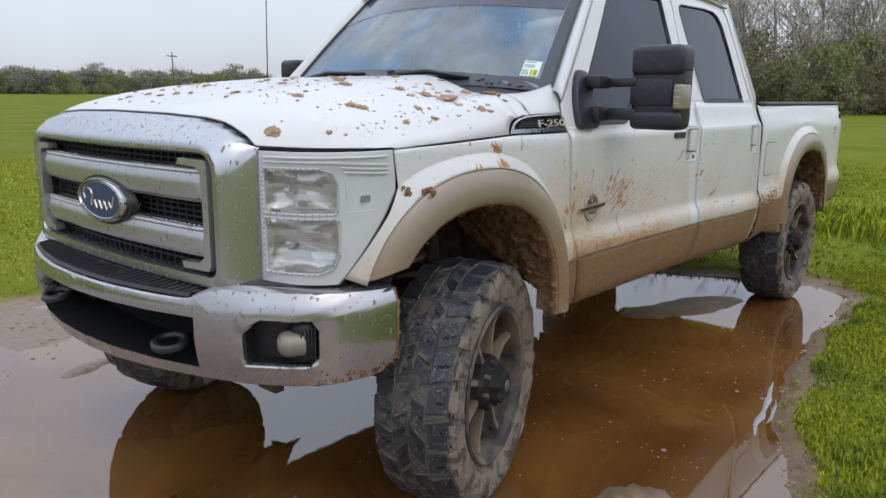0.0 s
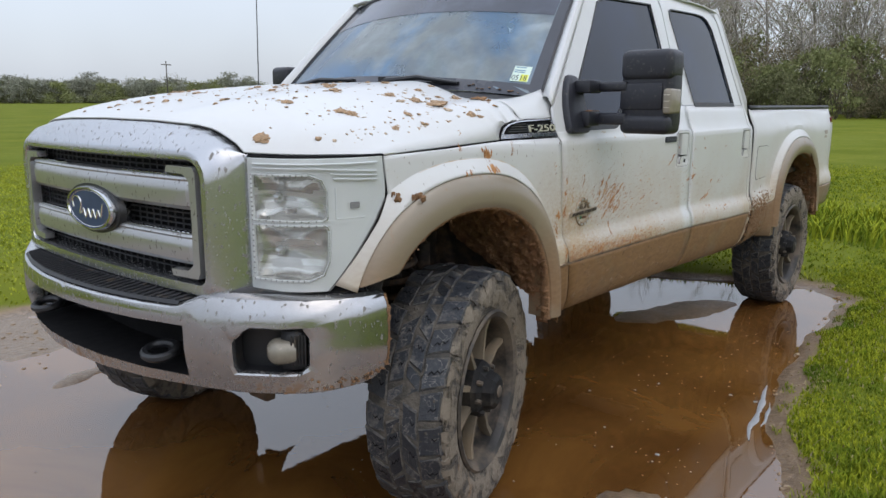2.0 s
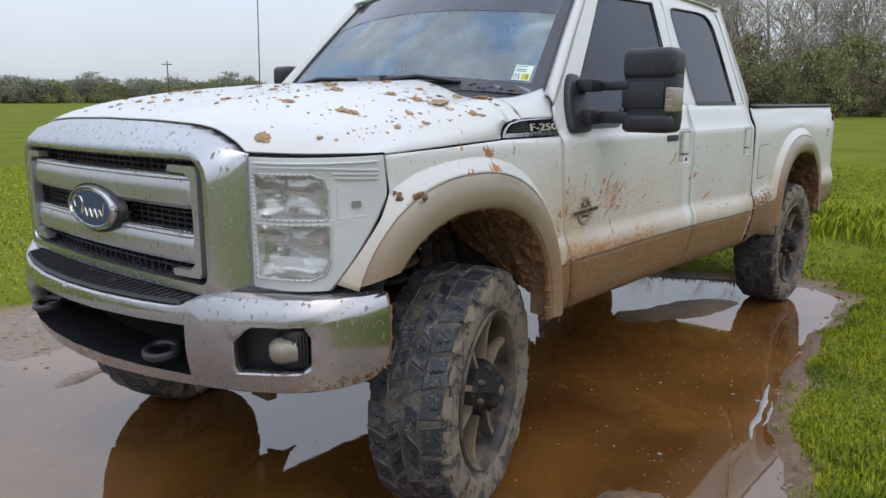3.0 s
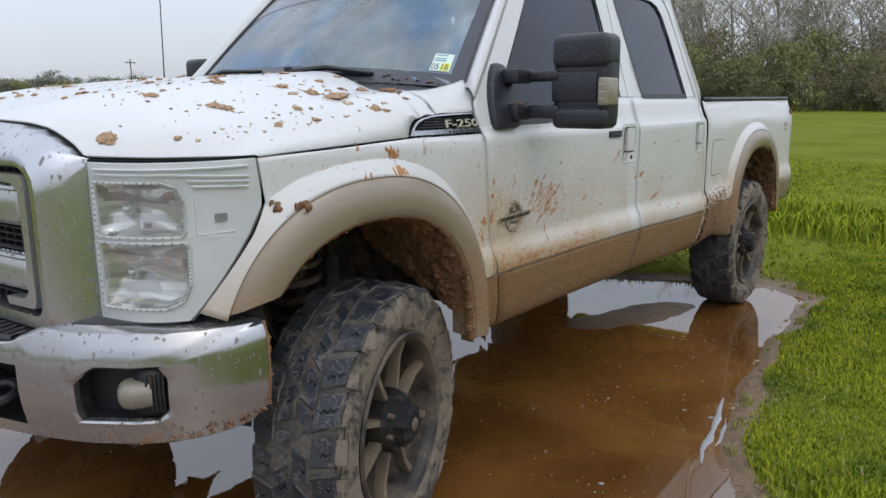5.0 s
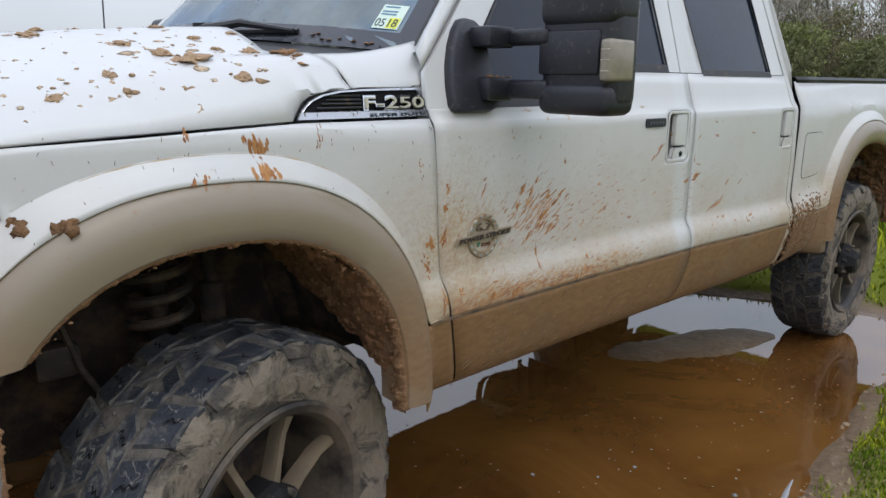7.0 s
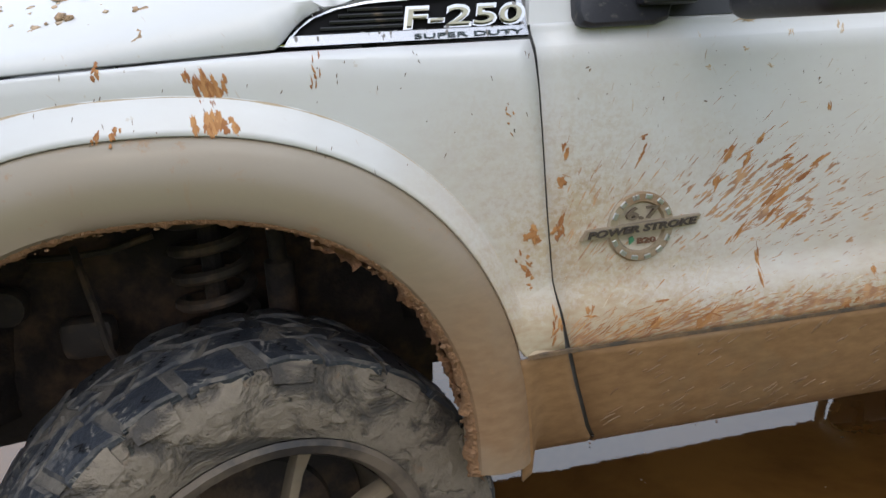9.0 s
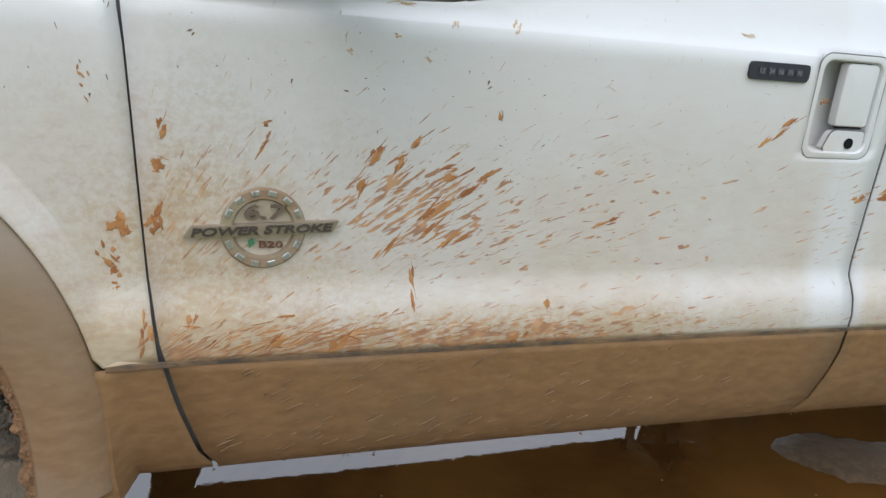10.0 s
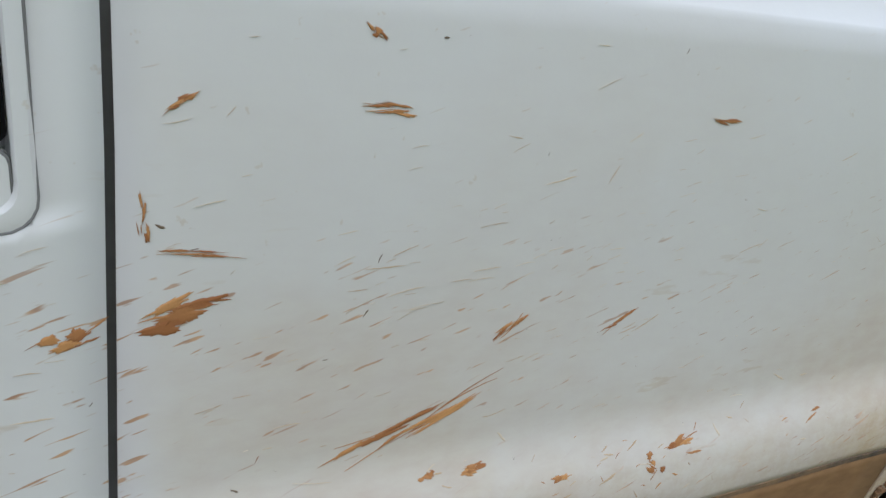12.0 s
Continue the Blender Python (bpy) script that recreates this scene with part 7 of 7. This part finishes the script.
thick += fan(150, 0.95, 0.855, 0.30, 0.016, 0.009, (0.07, 0.2), 0.30) + fan(60, 0.74, 0.862, 0.10, 0.018, 0.012, (0.12, 0.3), 0.35) + fan(40, 2.2, 0.895, 0.25, 0.022, 0.010, (0.15, 0.35), 0.5)
film = fan(130, 1.15, 1.05, 0.36, 0.09, 0.012, (0.04, 0.10), 0.16) + fan(80, 0.95, 0.885, 0.30, 0.026, 0.011, (0.08, 0.22), 0.25) + fan(130, 2.2, 1.08, 0.26, 0.09, 0.014, (0.03, 0.07), 0.16) + fan(90, 1.5, 1.20, 0.5, 0.07, 0.010, (0.05, 0.12), 0.5) + fan(60, 2.2, 0.895, 0.25, 0.028, 0.010, (0.1, 0.3), 0.6)
thick += fan(190, 0.92, 0.850, 0.27, 0.020, 0.011, (0.05, 0.13), 0.22)
thick += fan(240, 1.06, 1.045, 0.20, 0.075, 0.011, (0.05, 0.11), 0.15) + fan(150, 0.74, 0.868, 0.11, 0.022, 0.015, (0.07, 0.16), 0.18) + fan(90, 1.45, 0.872, 0.25, 0.022, 0.013, (0.06, 0.14), 0.2)
film += fan(260, 1.25, 1.06, 0.34, 0.09, 0.013, (0.04, 0.09), 0.14) + fan(130, 0.74, 1.15, 0.11, 0.085, 0.009, (0.04, 0.12), 0.5) + fan(120, 0.84, 0.95, 0.16, 0.05, 0.012, (0.04, 0.10), 0.2)
specks = fan(110, 0.95, 1.25, 0.30, 0.05, 0.0032, (0.2, 0.7), 1.0) + fan(90, 1.5, 1.12, 0.5, 0.13, 0.0030, (0.15, 0.6), 0.7) + fan(50, 1.0, 1.05, 0.12, 0.05, 0.0045, (0.15, 0.4), 0.3)
# single marks that catch the eye: x, z, length, width, degrees
MARKS = [(0.585, 1.160, 0.030, 0.009, 80), (0.580, 1.112, 0.022, 0.016, -20), (0.882, 1.137, 0.048, 0.015, 52), (0.929, 1.148, 0.028, 0.009, 60), (0.853, 1.083, 0.044, 0.012, 68), (0.912, 1.116, 0.032, 0.011, 62), (0.990, 1.101, 0.038, 0.016, 28),
         (1.030, 1.085, 0.070, 0.012, 38), (0.955, 1.036, 0.085, 0.015, 40), (0.972, 1.024, 0.060, 0.011, 38), (0.997, 1.000, 0.055, 0.010, 36), (0.903, 0.993, 0.060, 0.009, 48), (0.942, 0.930, 0.055, 0.009, -82), (0.615, 0.890, 0.022, 0.010, 75),
         (0.835, 0.855, 0.055, 0.014, 42), (0.735, 0.858, 0.050, 0.012, 40), (1.170, 0.893, 0.022, 0.010, -70), (1.118, 0.842, 0.036, 0.010, 25), (1.270, 1.030, 0.048, 0.008, 22), (0.720, 1.172, 0.012, 0.007, 0), (0.712, 1.135, 0.045, 0.004, 62), (1.062, 1.192, 0.022, 0.005, -80)]
MARKS_REAR = [(1.571, 1.190, 0.066, 0.010, 34), (1.774, 1.062, 0.036, 0.012, 20), (1.840, 1.076, 0.062, 0.016, 14), (1.823, 1.140, 0.020, 0.005, 95), (1.860, 1.118, 0.040, 0.003, -6), (2.030, 0.956, 0.125, 0.007, 21), (2.022, 0.941, 0.105, 0.007, 22),
              (1.975, 1.268, 0.016, 0.006, -30), (1.980, 1.218, 0.048, 0.005, -6), (2.093, 0.895, 0.022, 0.010, 5), (2.308, 0.858, 0.022, 0.011, -20), (2.345, 0.872, 0.050, 0.009, 14), (2.190, 0.870, 0.020, 0.006, 12), (2.045, 0.898, 0.016, 0.006, -10), (2.325, 1.215, 0.040, 0.005, -4), (1.845, 1.219, 0.024, 0.005, 22), (2.12, 1.03, 0.034, 0.005, 30), (2.24, 1.02, 0.040, 0.003, 22), (1.64, 1.235, 0.014, 0.010, 0)]
for x, z, a, b, d in MARKS + [(x + 0.016, z + 0.011, a, b, d) for x, z, a, b, d in MARKS_REAR]:
    z += sag(x, z)
    ca, sa = math.cos(radians(d)), math.sin(radians(d))
    for k in range(7):
        u, v = rng.gauss(0, a * 0.24), rng.gauss(0, b * 0.34)
        at = (x + u * ca - v * sa, z + u * sa + v * ca)
        if k < 4:
            thick.append(blot(rng, *at, a * rng.uniform(0.25, 0.62), b * rng.uniform(0.30, 0.75), radians(d) + rng.gauss(0, 0.10), 0.0005, near_flank))
        else:
            thick.append(smear(rng, *at, a * rng.uniform(0.3, 0.75), b * rng.uniform(0.12, 0.3), radians(d) + rng.gauss(0, 0.12), 0.0004, near_flank))
EDGE_MARKS = [(0.575, 1.045, 0.05, 0.012, 85), (0.526, 1.026, 0.030, 0.018, 50), (0.514, 0.978, 0.035, 0.010, -60), (0.517, 0.950, 0.02, 0.010, 40), (0.555, 0.88, 0.05, 0.007, 85), (0.494, 1.224, 0.016, 0.004, -60), (0.205, 1.303, 0.026, 0.005, -80)]
BELT = [(0.978, 1.322, 0.020, 0.010, 70), (1.074, 1.325, 0.020, 0.013, 60), (1.489, 1.344, 0.030, 0.008, -15), (0.905, 1.343, 0.045, 0.006, -3), (0.895, 1.298, 0.010, 0.008, 0), (0.830, 1.275, 0.012, 0.010, 20), (0.815, 1.330, 0.004, 0.022, 0), (0.94, 1.27, 0.022, 0.004, -35)]
for x, z, a, b, d in BELT:
    film += [smear(rng, x + rng.gauss(0, a * 0.15), z + rng.gauss(0, b * 0.2), a * rng.uniform(0.3, 0.7), b * rng.uniform(0.3, 0.8), radians(d) + rng.gauss(0, 0.3), 0.0003, near_flank) for _ in range(6)]
for x, z, a, b, d in EDGE_MARKS:
    thick += [blot(rng, x + rng.gauss(0, 0.005), z + rng.gauss(0, 0.012), a * rng.uniform(0.2, 0.5), b * rng.uniform(0.3, 0.8), radians(d) + rng.gauss(0, 0.3), 0.0005, near_flank) for _ in range(8)]
# smears over the front wheel
for k in range(26):
    thick.append(blot(rng, 0.055 + rng.gauss(0, 0.013), 1.294 + rng.uniform(-0.012, 0.014), rng.uniform(0.010, 0.034), 0.006, radians(-75), 0.0003, near_flank))
    thick.append(blot(rng, 0.057 + rng.gauss(0, 0.014), 1.243 + rng.uniform(-0.010, 0.010), rng.uniform(0.008, 0.022), 0.008, radians(-80), 0.0003, near_flank))
for x, z in ((-0.067, 1.240), (-0.090, 1.236), (-0.085, 1.319)):
    thick += [smear(rng, x + rng.gauss(0, 0.0035), z + rng.gauss(0, 0.005), rng.uniform(0.006, 0.013), 0.008, rng.uniform(1.0, 2.1), 0.0012, flare_flank) for _ in range(8)]
# tan line round the front arch: dried dirt, plus the crease's soft shading as colour
crease = []
for t in np.linspace(0.55, 1.95, 120):
    r = arch_radius(ARCHES[0], 2, t) + 0.001
    w = 0.0022 * (0.5 + abs(noise.noise((t * 9, 0, 0))) * 1.6)
    crease.append([near_flank(ARCHES[0][0] + (r + d) * math.cos(t), ARCHES[0][1] + (r + d) * math.sin(t), 0.0008) for d in (-w * 0.6, w)])
film.append(lattice(crease))
for k in range(70):
    x = rng.uniform(-0.38, 0.53)
    specks.append(smear(rng, x, rng.uniform(1.15, 1.325), rng.uniform(0.002, 0.010), 0.0025, radians(rng.uniform(60, 120)), 0.001, near_flank))
# thin clay streaks flung back over the lower panels
pale = []
for k in range(130):
    x, z = abs(rng.gauss(0, 0.55)) + 0.66, rng.uniform(0.60, 0.815)
    if x < 2.5 and abs(x - seam_mid(z)) > 0.03 and x > seam_front(z) + 0.03:
        pale.append(smear(rng, x, z, rng.uniform(0.008, 0.030), rng.uniform(0.0007, 0.0018), radians(rng.gauss(30, 9)), 0.0028, near_flank))
stuff("panel_streaks", pale, mud_shades("dull_clay_film", (0.215, 0.145, 0.085), (0.160, 0.088, 0.040)), "thin dull clay streaks over the lower door panels")
splash = stuff("mud_splashes", thick, SPLASH, "orange clay splashes flung over the doors and fender")
stuff("mud_streaks", film, FILM, "thin pale clay streaks drying on the white doors")
stuff("mud_specks", specks, SPECK, "dark specks of dirt on the white paint")


CLAY = plain("dried_tan_clay", (0.44, 0.295, 0.175), 0.9, 0, 0.55, 75, 0.9, 0.010)
# lumps lying on the hood: x, y, radius
LUMPS = [(0.035, -0.765, 0.036), (0.00, -0.70, 0.022), (-0.05, -0.62, 0.018), (-0.34, -0.735, 0.020), (-0.36, -0.70, 0.018), (-0.20, -0.50, 0.020), (-0.16, -0.42, 0.016), (-0.45, -0.55, 0.018), (-0.52, -0.30, 0.020),
         (0.20, -0.72, 0.020), (0.12, -0.60, 0.016), (0.10, -0.45, 0.018), (-0.665, -0.70, 0.022), (-0.60, 0.05, 0.014), (-0.35, 0.15, 0.016), (-0.10, 0.10, 0.018), (0.05, -0.15, 0.016), (-0.25, -0.20, 0.018), (-0.05, -0.30, 0.022),
         (-0.15, -0.80, 0.014), (0.24, -0.56, 0.014), (-0.62, 0.25, 0.012), (-0.30, 0.40, 0.014), (0.15, 0.25, 0.014), (0.09, -0.88, 0.016), (-0.03, -0.925, 0.017), (0.13, -0.69, 0.012), (-0.27, -0.86, 0.012)]


def hood_pose(x, y, turn, lift=0.001):
    """A place on the hood with its own slope."""
    up = Vector((-(hood_top(x + 0.01, y) - hood_top(x - 0.01, y)) / 0.02, -(hood_top(x, y + 0.01) - hood_top(x, y - 0.01)) / 0.02, 1.0)).normalized()
    return Matrix.Translation((x, y, hood_top(x, y) + 0.003 + lift)) @ Vector((0, 0, 1)).rotation_difference(up).to_matrix().to_4x4() @ Matrix.Rotation(turn, 4, "Z")


for x, y, r in LUMPS:
    tagged(part("mud_clump", *clod(rng, r * 0.92, 0.30, 3, 0.30), CLAY, at=hood_pose(x, y, rng.uniform(0, 6.28)), sharp=50), "torn lump of dried tan clay lying on the hood", "mud", "clumps on the hood")
crumbs, stains = [], []
for k in range(300):
    x, y = rng.uniform(-0.75, 0.24), rng.uniform(-0.93, 0.7)
    if x > hood_start(y) + 0.04:
        crumbs.append(moved(clod(rng, 0.0035 * rng.lognormvariate(0, 0.6), 0.45, 1, 0.4), hood_pose(x, y, rng.uniform(0, 6.28))))
# pale splashes that dried flat round the lumps, and thin runs on the hood's side
for k in range(230):
    cx, cy, r = rng.choice(LUMPS)
    x, y = cx + rng.gauss(0, 1.7 * r), cy + rng.gauss(0, 2.2 * r)
    if x > hood_start(y) + 0.03 and abs(y) < 0.90 and x < 0.20:
        stains.append(moved(clod(rng, r * rng.uniform(0.10, 0.5), 0.02, 1, 0.9), hood_pose(x, y, rng.uniform(0, 6.28), 0.0003)))
for k in range(60):
    x, y = rng.uniform(-0.62, 0.16), -rng.uniform(0.80, 0.925)
    stains.append(moved(clod(rng, rng.uniform(0.0025, 0.007), 0.10, 1, 0.8), hood_pose(x, y, rng.gauss(0, 0.25), 0.0003)))
stuff("mud_crumbs", crumbs, CLAY, "crumbs of dried clay scattered over the hood")
stuff("mud_stains", stains, mud_shades("pale_dried_clay", (0.52, 0.42, 0.31), (0.44, 0.30, 0.18)), "pale stains of dried clay on the white hood")
cowl_bits = []
for k in range(34):
    x, y = 0.235 + rng.gauss(0, 0.012), -0.80 + rng.gauss(0, 0.028)
    cowl_bits.append(moved(clod(rng, rng.uniform(0.004, 0.013), 0.45, 1, 0.7), Matrix.Translation((x, y, hood_top(x, y) + 0.006 * math.exp(-((y + 0.80) / 0.03) ** 2)))))
for k in range(16):
    u = rng.uniform(-0.95, -0.35)
    cowl_bits.append(moved(clod(rng, rng.uniform(0.003, 0.009), 0.3, 1, 0.6), Matrix.Translation(screen(u, rng.uniform(0.01, 0.05), -0.003))))
stuff("cowl_mud", cowl_bits, CLOD, "tan clay lumps and twigs in the cowl below the windscreen")


# caked mud inside the front wheel arch and round the flare's lip
def caked(arch, t0, t1, r_in, ylo, yhi, rough):
    """A lumpy sheet of clay under the arch, cracked into clods; towards its lower end only the lip carries it."""
    rows = []
    for t in np.linspace(t0, t1, 120):
        r0 = arch_radius(arch, 0, t)
        row = []
        deep = float(np.interp(t, [0.10, 0.30, 0.55], [0.955, 0.80, ylo]))
        edge = math.sin(math.pi * min(1, max(0, (t - t0) / (t1 - t0)))) ** 0.35
        for k in np.linspace(0, 1, 56):
            y = yhi + (deep - yhi) * k
            p = Vector((t * 9, y * 22, 0))
            d = noise.voronoi(Vector((t * 9, y * 19, 2.0)) + 0.5 * noise.noise_vector(p * 1.7))[0]
            clods = min(1.0, 2.2 * (d[1] - d[0]))
            lump_h = 0.018 + rough * (0.6 * noise.noise(p) + 0.35 * noise.noise(p * 2.7) + 0.25 * noise.noise(p * 7.0)) + 0.015 * clods ** 0.4
            r = r0 + r_in - max(0.0, lump_h) * edge * (1 - 0.35 * k)
            row.append((arch[0] + r * math.cos(t), -y, arch[1] + r * math.sin(t)))
        rows.append(row)
    return lattice(rows)


stuff("caked_mud", [caked(ARCHES[0], -0.10, 1.35, 0.018, 0.60, 1.012, 0.040), caked(ARCHES[1], -0.1, 1.2, 0.018, 0.66, 1.01, 0.03)], MUD_MAT, "thick orange clay caked inside the wheel arches")
lip_bits = []
for arch, t0, t1, steps in ((ARCHES[0], -0.06, 2.43, 420), (ARCHES[1], -0.03, 3.1, 200)):
    rows = []
    for t in np.linspace(t0, t1, steps):
        r0 = arch_radius(arch, 0, t)
        low = 1.0 + 1.6 * max(0.0, 0.9 - t)
        hang = (0.004 + 0.009 * max(0.0, noise.noise((t * 16, 0, 0)) + 0.5 * noise.noise((t * 47, 3, 0)))) * low
        rows.append([(arch[0] + (r0 + dr - hang * k + 0.003 * noise.noise((t * 60, y * 90, 1))) * math.cos(t), -y + 0.003 * noise.noise((t * 60, y * 90, 5)), arch[1] + (r0 + dr - hang * k) * math.sin(t)) for y, dr, k in ((1.0235, 0.012, 0.0), (1.0245, 0.004, 0.3), (1.021, 0.0, 0.8), (1.012, -0.001, 1.0), (1.000, 0.0, 1.0), (0.985, 0.004, 0.4))])
    lip_bits.append(lattice([[(p[0], p[1] + taper(p[0]), p[2]) for p in r] for r in rows]))
for k in range(560):
    arch = ARCHES[0] if k < 460 else ARCHES[1]
    t = rng.uniform(-0.05, 2.40) if k < 260 else rng.uniform(-0.08, 0.9)
    r = arch_radius(arch, 0, t) - rng.uniform(-0.010, 0.010)
    x = arch[0] + r * math.cos(t)
    lip_bits.append(moved(clod(rng, rng.uniform(0.0012, 0.0042) * (1.5 if t < 0.5 else 1.0), 0.8), Matrix.Translation((x, -rng.uniform(0.980, 1.026) + taper(x), arch[1] + r * math.sin(t)))))
for k in range(1100):
    x, z = rng.gauss(2.97, 0.12), rng.uniform(0.60, 0.88) + abs(rng.gauss(0, 0.03))
    if 0.60 < z and 2.79 < x < 3.24:
        lip_bits.append(moved(clod(rng, rng.uniform(0.002, 0.0075), 0.5), Matrix.Translation((x, -(side(x, z) + 0.001), z - sag(x, z))) @ Matrix.Rotation(radians(90), 4, "X")))
for k in range(60):
    x = rng.uniform(0.62, 2.7)
    lip_bits.append(moved(clod(rng, rng.uniform(0.0015, 0.003), 0.7), Matrix.Translation((x, -rng.uniform(0.915, 0.935), 0.602 - sag(x, 0.60) + rng.uniform(-0.004, 0.004)))))
for k in range(45):
    s = S_END - abs(rng.gauss(0, 0.16))
    x, y, z = bump(s, bump_low(s) + abs(rng.gauss(0, 0.02)), 0.002, -1)
    lip_bits.append(moved(clod(rng, rng.uniform(0.002, 0.006), 0.7), Matrix.Translation((x, y, z))))
# larger clods stuck on the fender over the flare, and a torn edge of mud down the bumper's end
for x, z in ((-0.371, 1.178), (-0.310, 1.178)):
    for k in range(9):
        u, v = x + rng.gauss(0, 0.004), z + rng.gauss(0, 0.006)
        lip_bits.append(moved(clod(rng, rng.uniform(0.005, 0.011), 0.35, 2, 0.4), Matrix.Translation(flare_flank(u, v, 0.0)) @ Matrix.Rotation(radians(90), 4, "X")))
for k in range(14):
    lip_bits.append(moved(clod(rng, rng.uniform(0.003, 0.009), 0.5, 1, 0.5), Matrix.Translation((rng.uniform(0.71, 0.79), -rng.uniform(0.955, 0.995), 1.4318))))
torn = []
for z in np.linspace(bump_low(S_END) - 0.003, bump_top(S_END), 90):
    hang = 0.002 + 0.024 * max(0.0, noise.noise((z * 38, 0.0, 4.0)) + 0.6 * noise.noise((z * 110, 0.0, 9.0)))
    wide = 0.003 + 0.009 * abs(noise.noise((z * 30, 2.0, 0.0)))
    inner, edge = Vector(bump(S_END - wide, z, 0.001, -1)), Vector(bump(S_END, z, 0.003, -1))
    out = (edge - Vector(bump(S_END - 0.02, z, 0.003, -1))).normalized() * hang
    torn.append([tuple(inner), tuple(edge), tuple(edge + out), tuple(edge + out * 0.8 + Vector((0, 0.006, 0))), tuple(edge + Vector((0, 0.008, 0)))])
lip_bits.append(lattice(torn))
stuff("mud_crust", lip_bits, CRUST, "crust of orange clay along the arch lips, sill and bumper edge")

# ---- grey-white line on the puddle's edge, pebbles and debris on the muddy margin ----
PALE_STRIP = plain("grey_white_foam", (0.29, 0.30, 0.315), 0.45, 0, 0.5, 30, 0.4, 0.003)
edge_line_x = np.linspace(1.22, 1.95, 90)


def edge_strip(x_list, shift, wide, seed):
    rows = []
    for x in x_list:
        f = (x - x_list[0]) / (x_list[-1] - x_list[0])
        mid = float(np.interp(x, [1.22, 1.34, 1.45, 1.65, 1.80, 1.95], [-1.565, -1.525, -1.515, -1.480, -1.445, -1.412])) + shift + 0.010 * noise.noise((x * 9, seed, 0.0))
        w = wide * (math.sin(math.pi * min(max(f, 0.02), 0.98)) ** 0.5) * (0.8 + 0.5 * noise.noise((x * 8, seed, 3.0)) + 0.25 * noise.noise((x * 40, seed, 5.0)))
        top = 0.0035 if ground_z(x, mid) < 0 else ground_z(x, mid) + 0.004
        rows.append([(x, mid - w, top - 0.003), (x, mid - 0.4 * w, top), (x, mid + 0.4 * w, top + 0.001 * noise.noise((x * 60, seed, 1.0))), (x, mid + w, top - 0.003)])
    return lattice(rows)


flecks = []
for k in range(120):
    x, y = rng.uniform(0.4, 3.2), rng.uniform(-1.65, -0.7)
    if reach(x, y) > 0.06 and noise.noise((x * 2.1, y * 2.1, 15.0)) > 0.0:
        flecks.append(moved(clod(rng, min(0.016, 0.0035 * rng.lognormvariate(0, 0.6)), 0.2, 1), Matrix.Translation((x, y, 0.001))))
stuff("foam_line", [edge_strip(edge_line_x, 0.0, 0.017, 1.0), edge_strip(edge_line_x[22:62], -0.040, 0.010, 6.0)] + flecks, PALE_STRIP, "grey-white line and flecks along the puddle's edge", "foam")
bits = []
for k in range(420):
    x = rng.uniform(0.2, 4.6)
    y = float(np.interp(x, BANK_X, BANK_Y)) - abs(rng.gauss(0, 0.14)) + 0.03
    bits.append(moved(clod(rng, min(0.016, 0.004 * rng.lognormvariate(0, 0.6)), 0.6), Matrix.Translation((x, y, max(ground_z(x, y), 0.0)))))
for k in range(160):
    x, y = rng.gauss(-0.6, 0.7), rng.gauss(2.5, 0.5)
    bits.append(moved(clod(rng, rng.uniform(0.004, 0.016), 0.4), Matrix.Translation((x, y, max(ground_z(x, y), 0.0)))))
for k in range(140):
    x, y = rng.uniform(-1.2, 4.0), rng.uniform(-1.6, -0.4)
    if reach(x, y) > 0.1:
        bits.append(moved(clod(rng, rng.uniform(0.002, 0.005), 0.4), Matrix.Translation((x, y, 0.001))))
for k in range(330):
    x, y = rng.uniform(-1.6, 4.0), rng.uniform(-1.9, 2.2)
    if reach(x, y) > 0.1 and abs(noise.noise((x * 1.5, y * 1.5, 8.0))) > 0.12:
        bits.append(moved(clod(rng, rng.uniform(0.0012, 0.004), 0.3), Matrix.Translation((x, y, 0.001))))
stuff("pebbles", bits, plain("damp_pebbles", (0.28, 0.20, 0.125), 0.7, 0, 0.5, 12), "small stones and clods on the puddle's muddy edge", "pebbles")
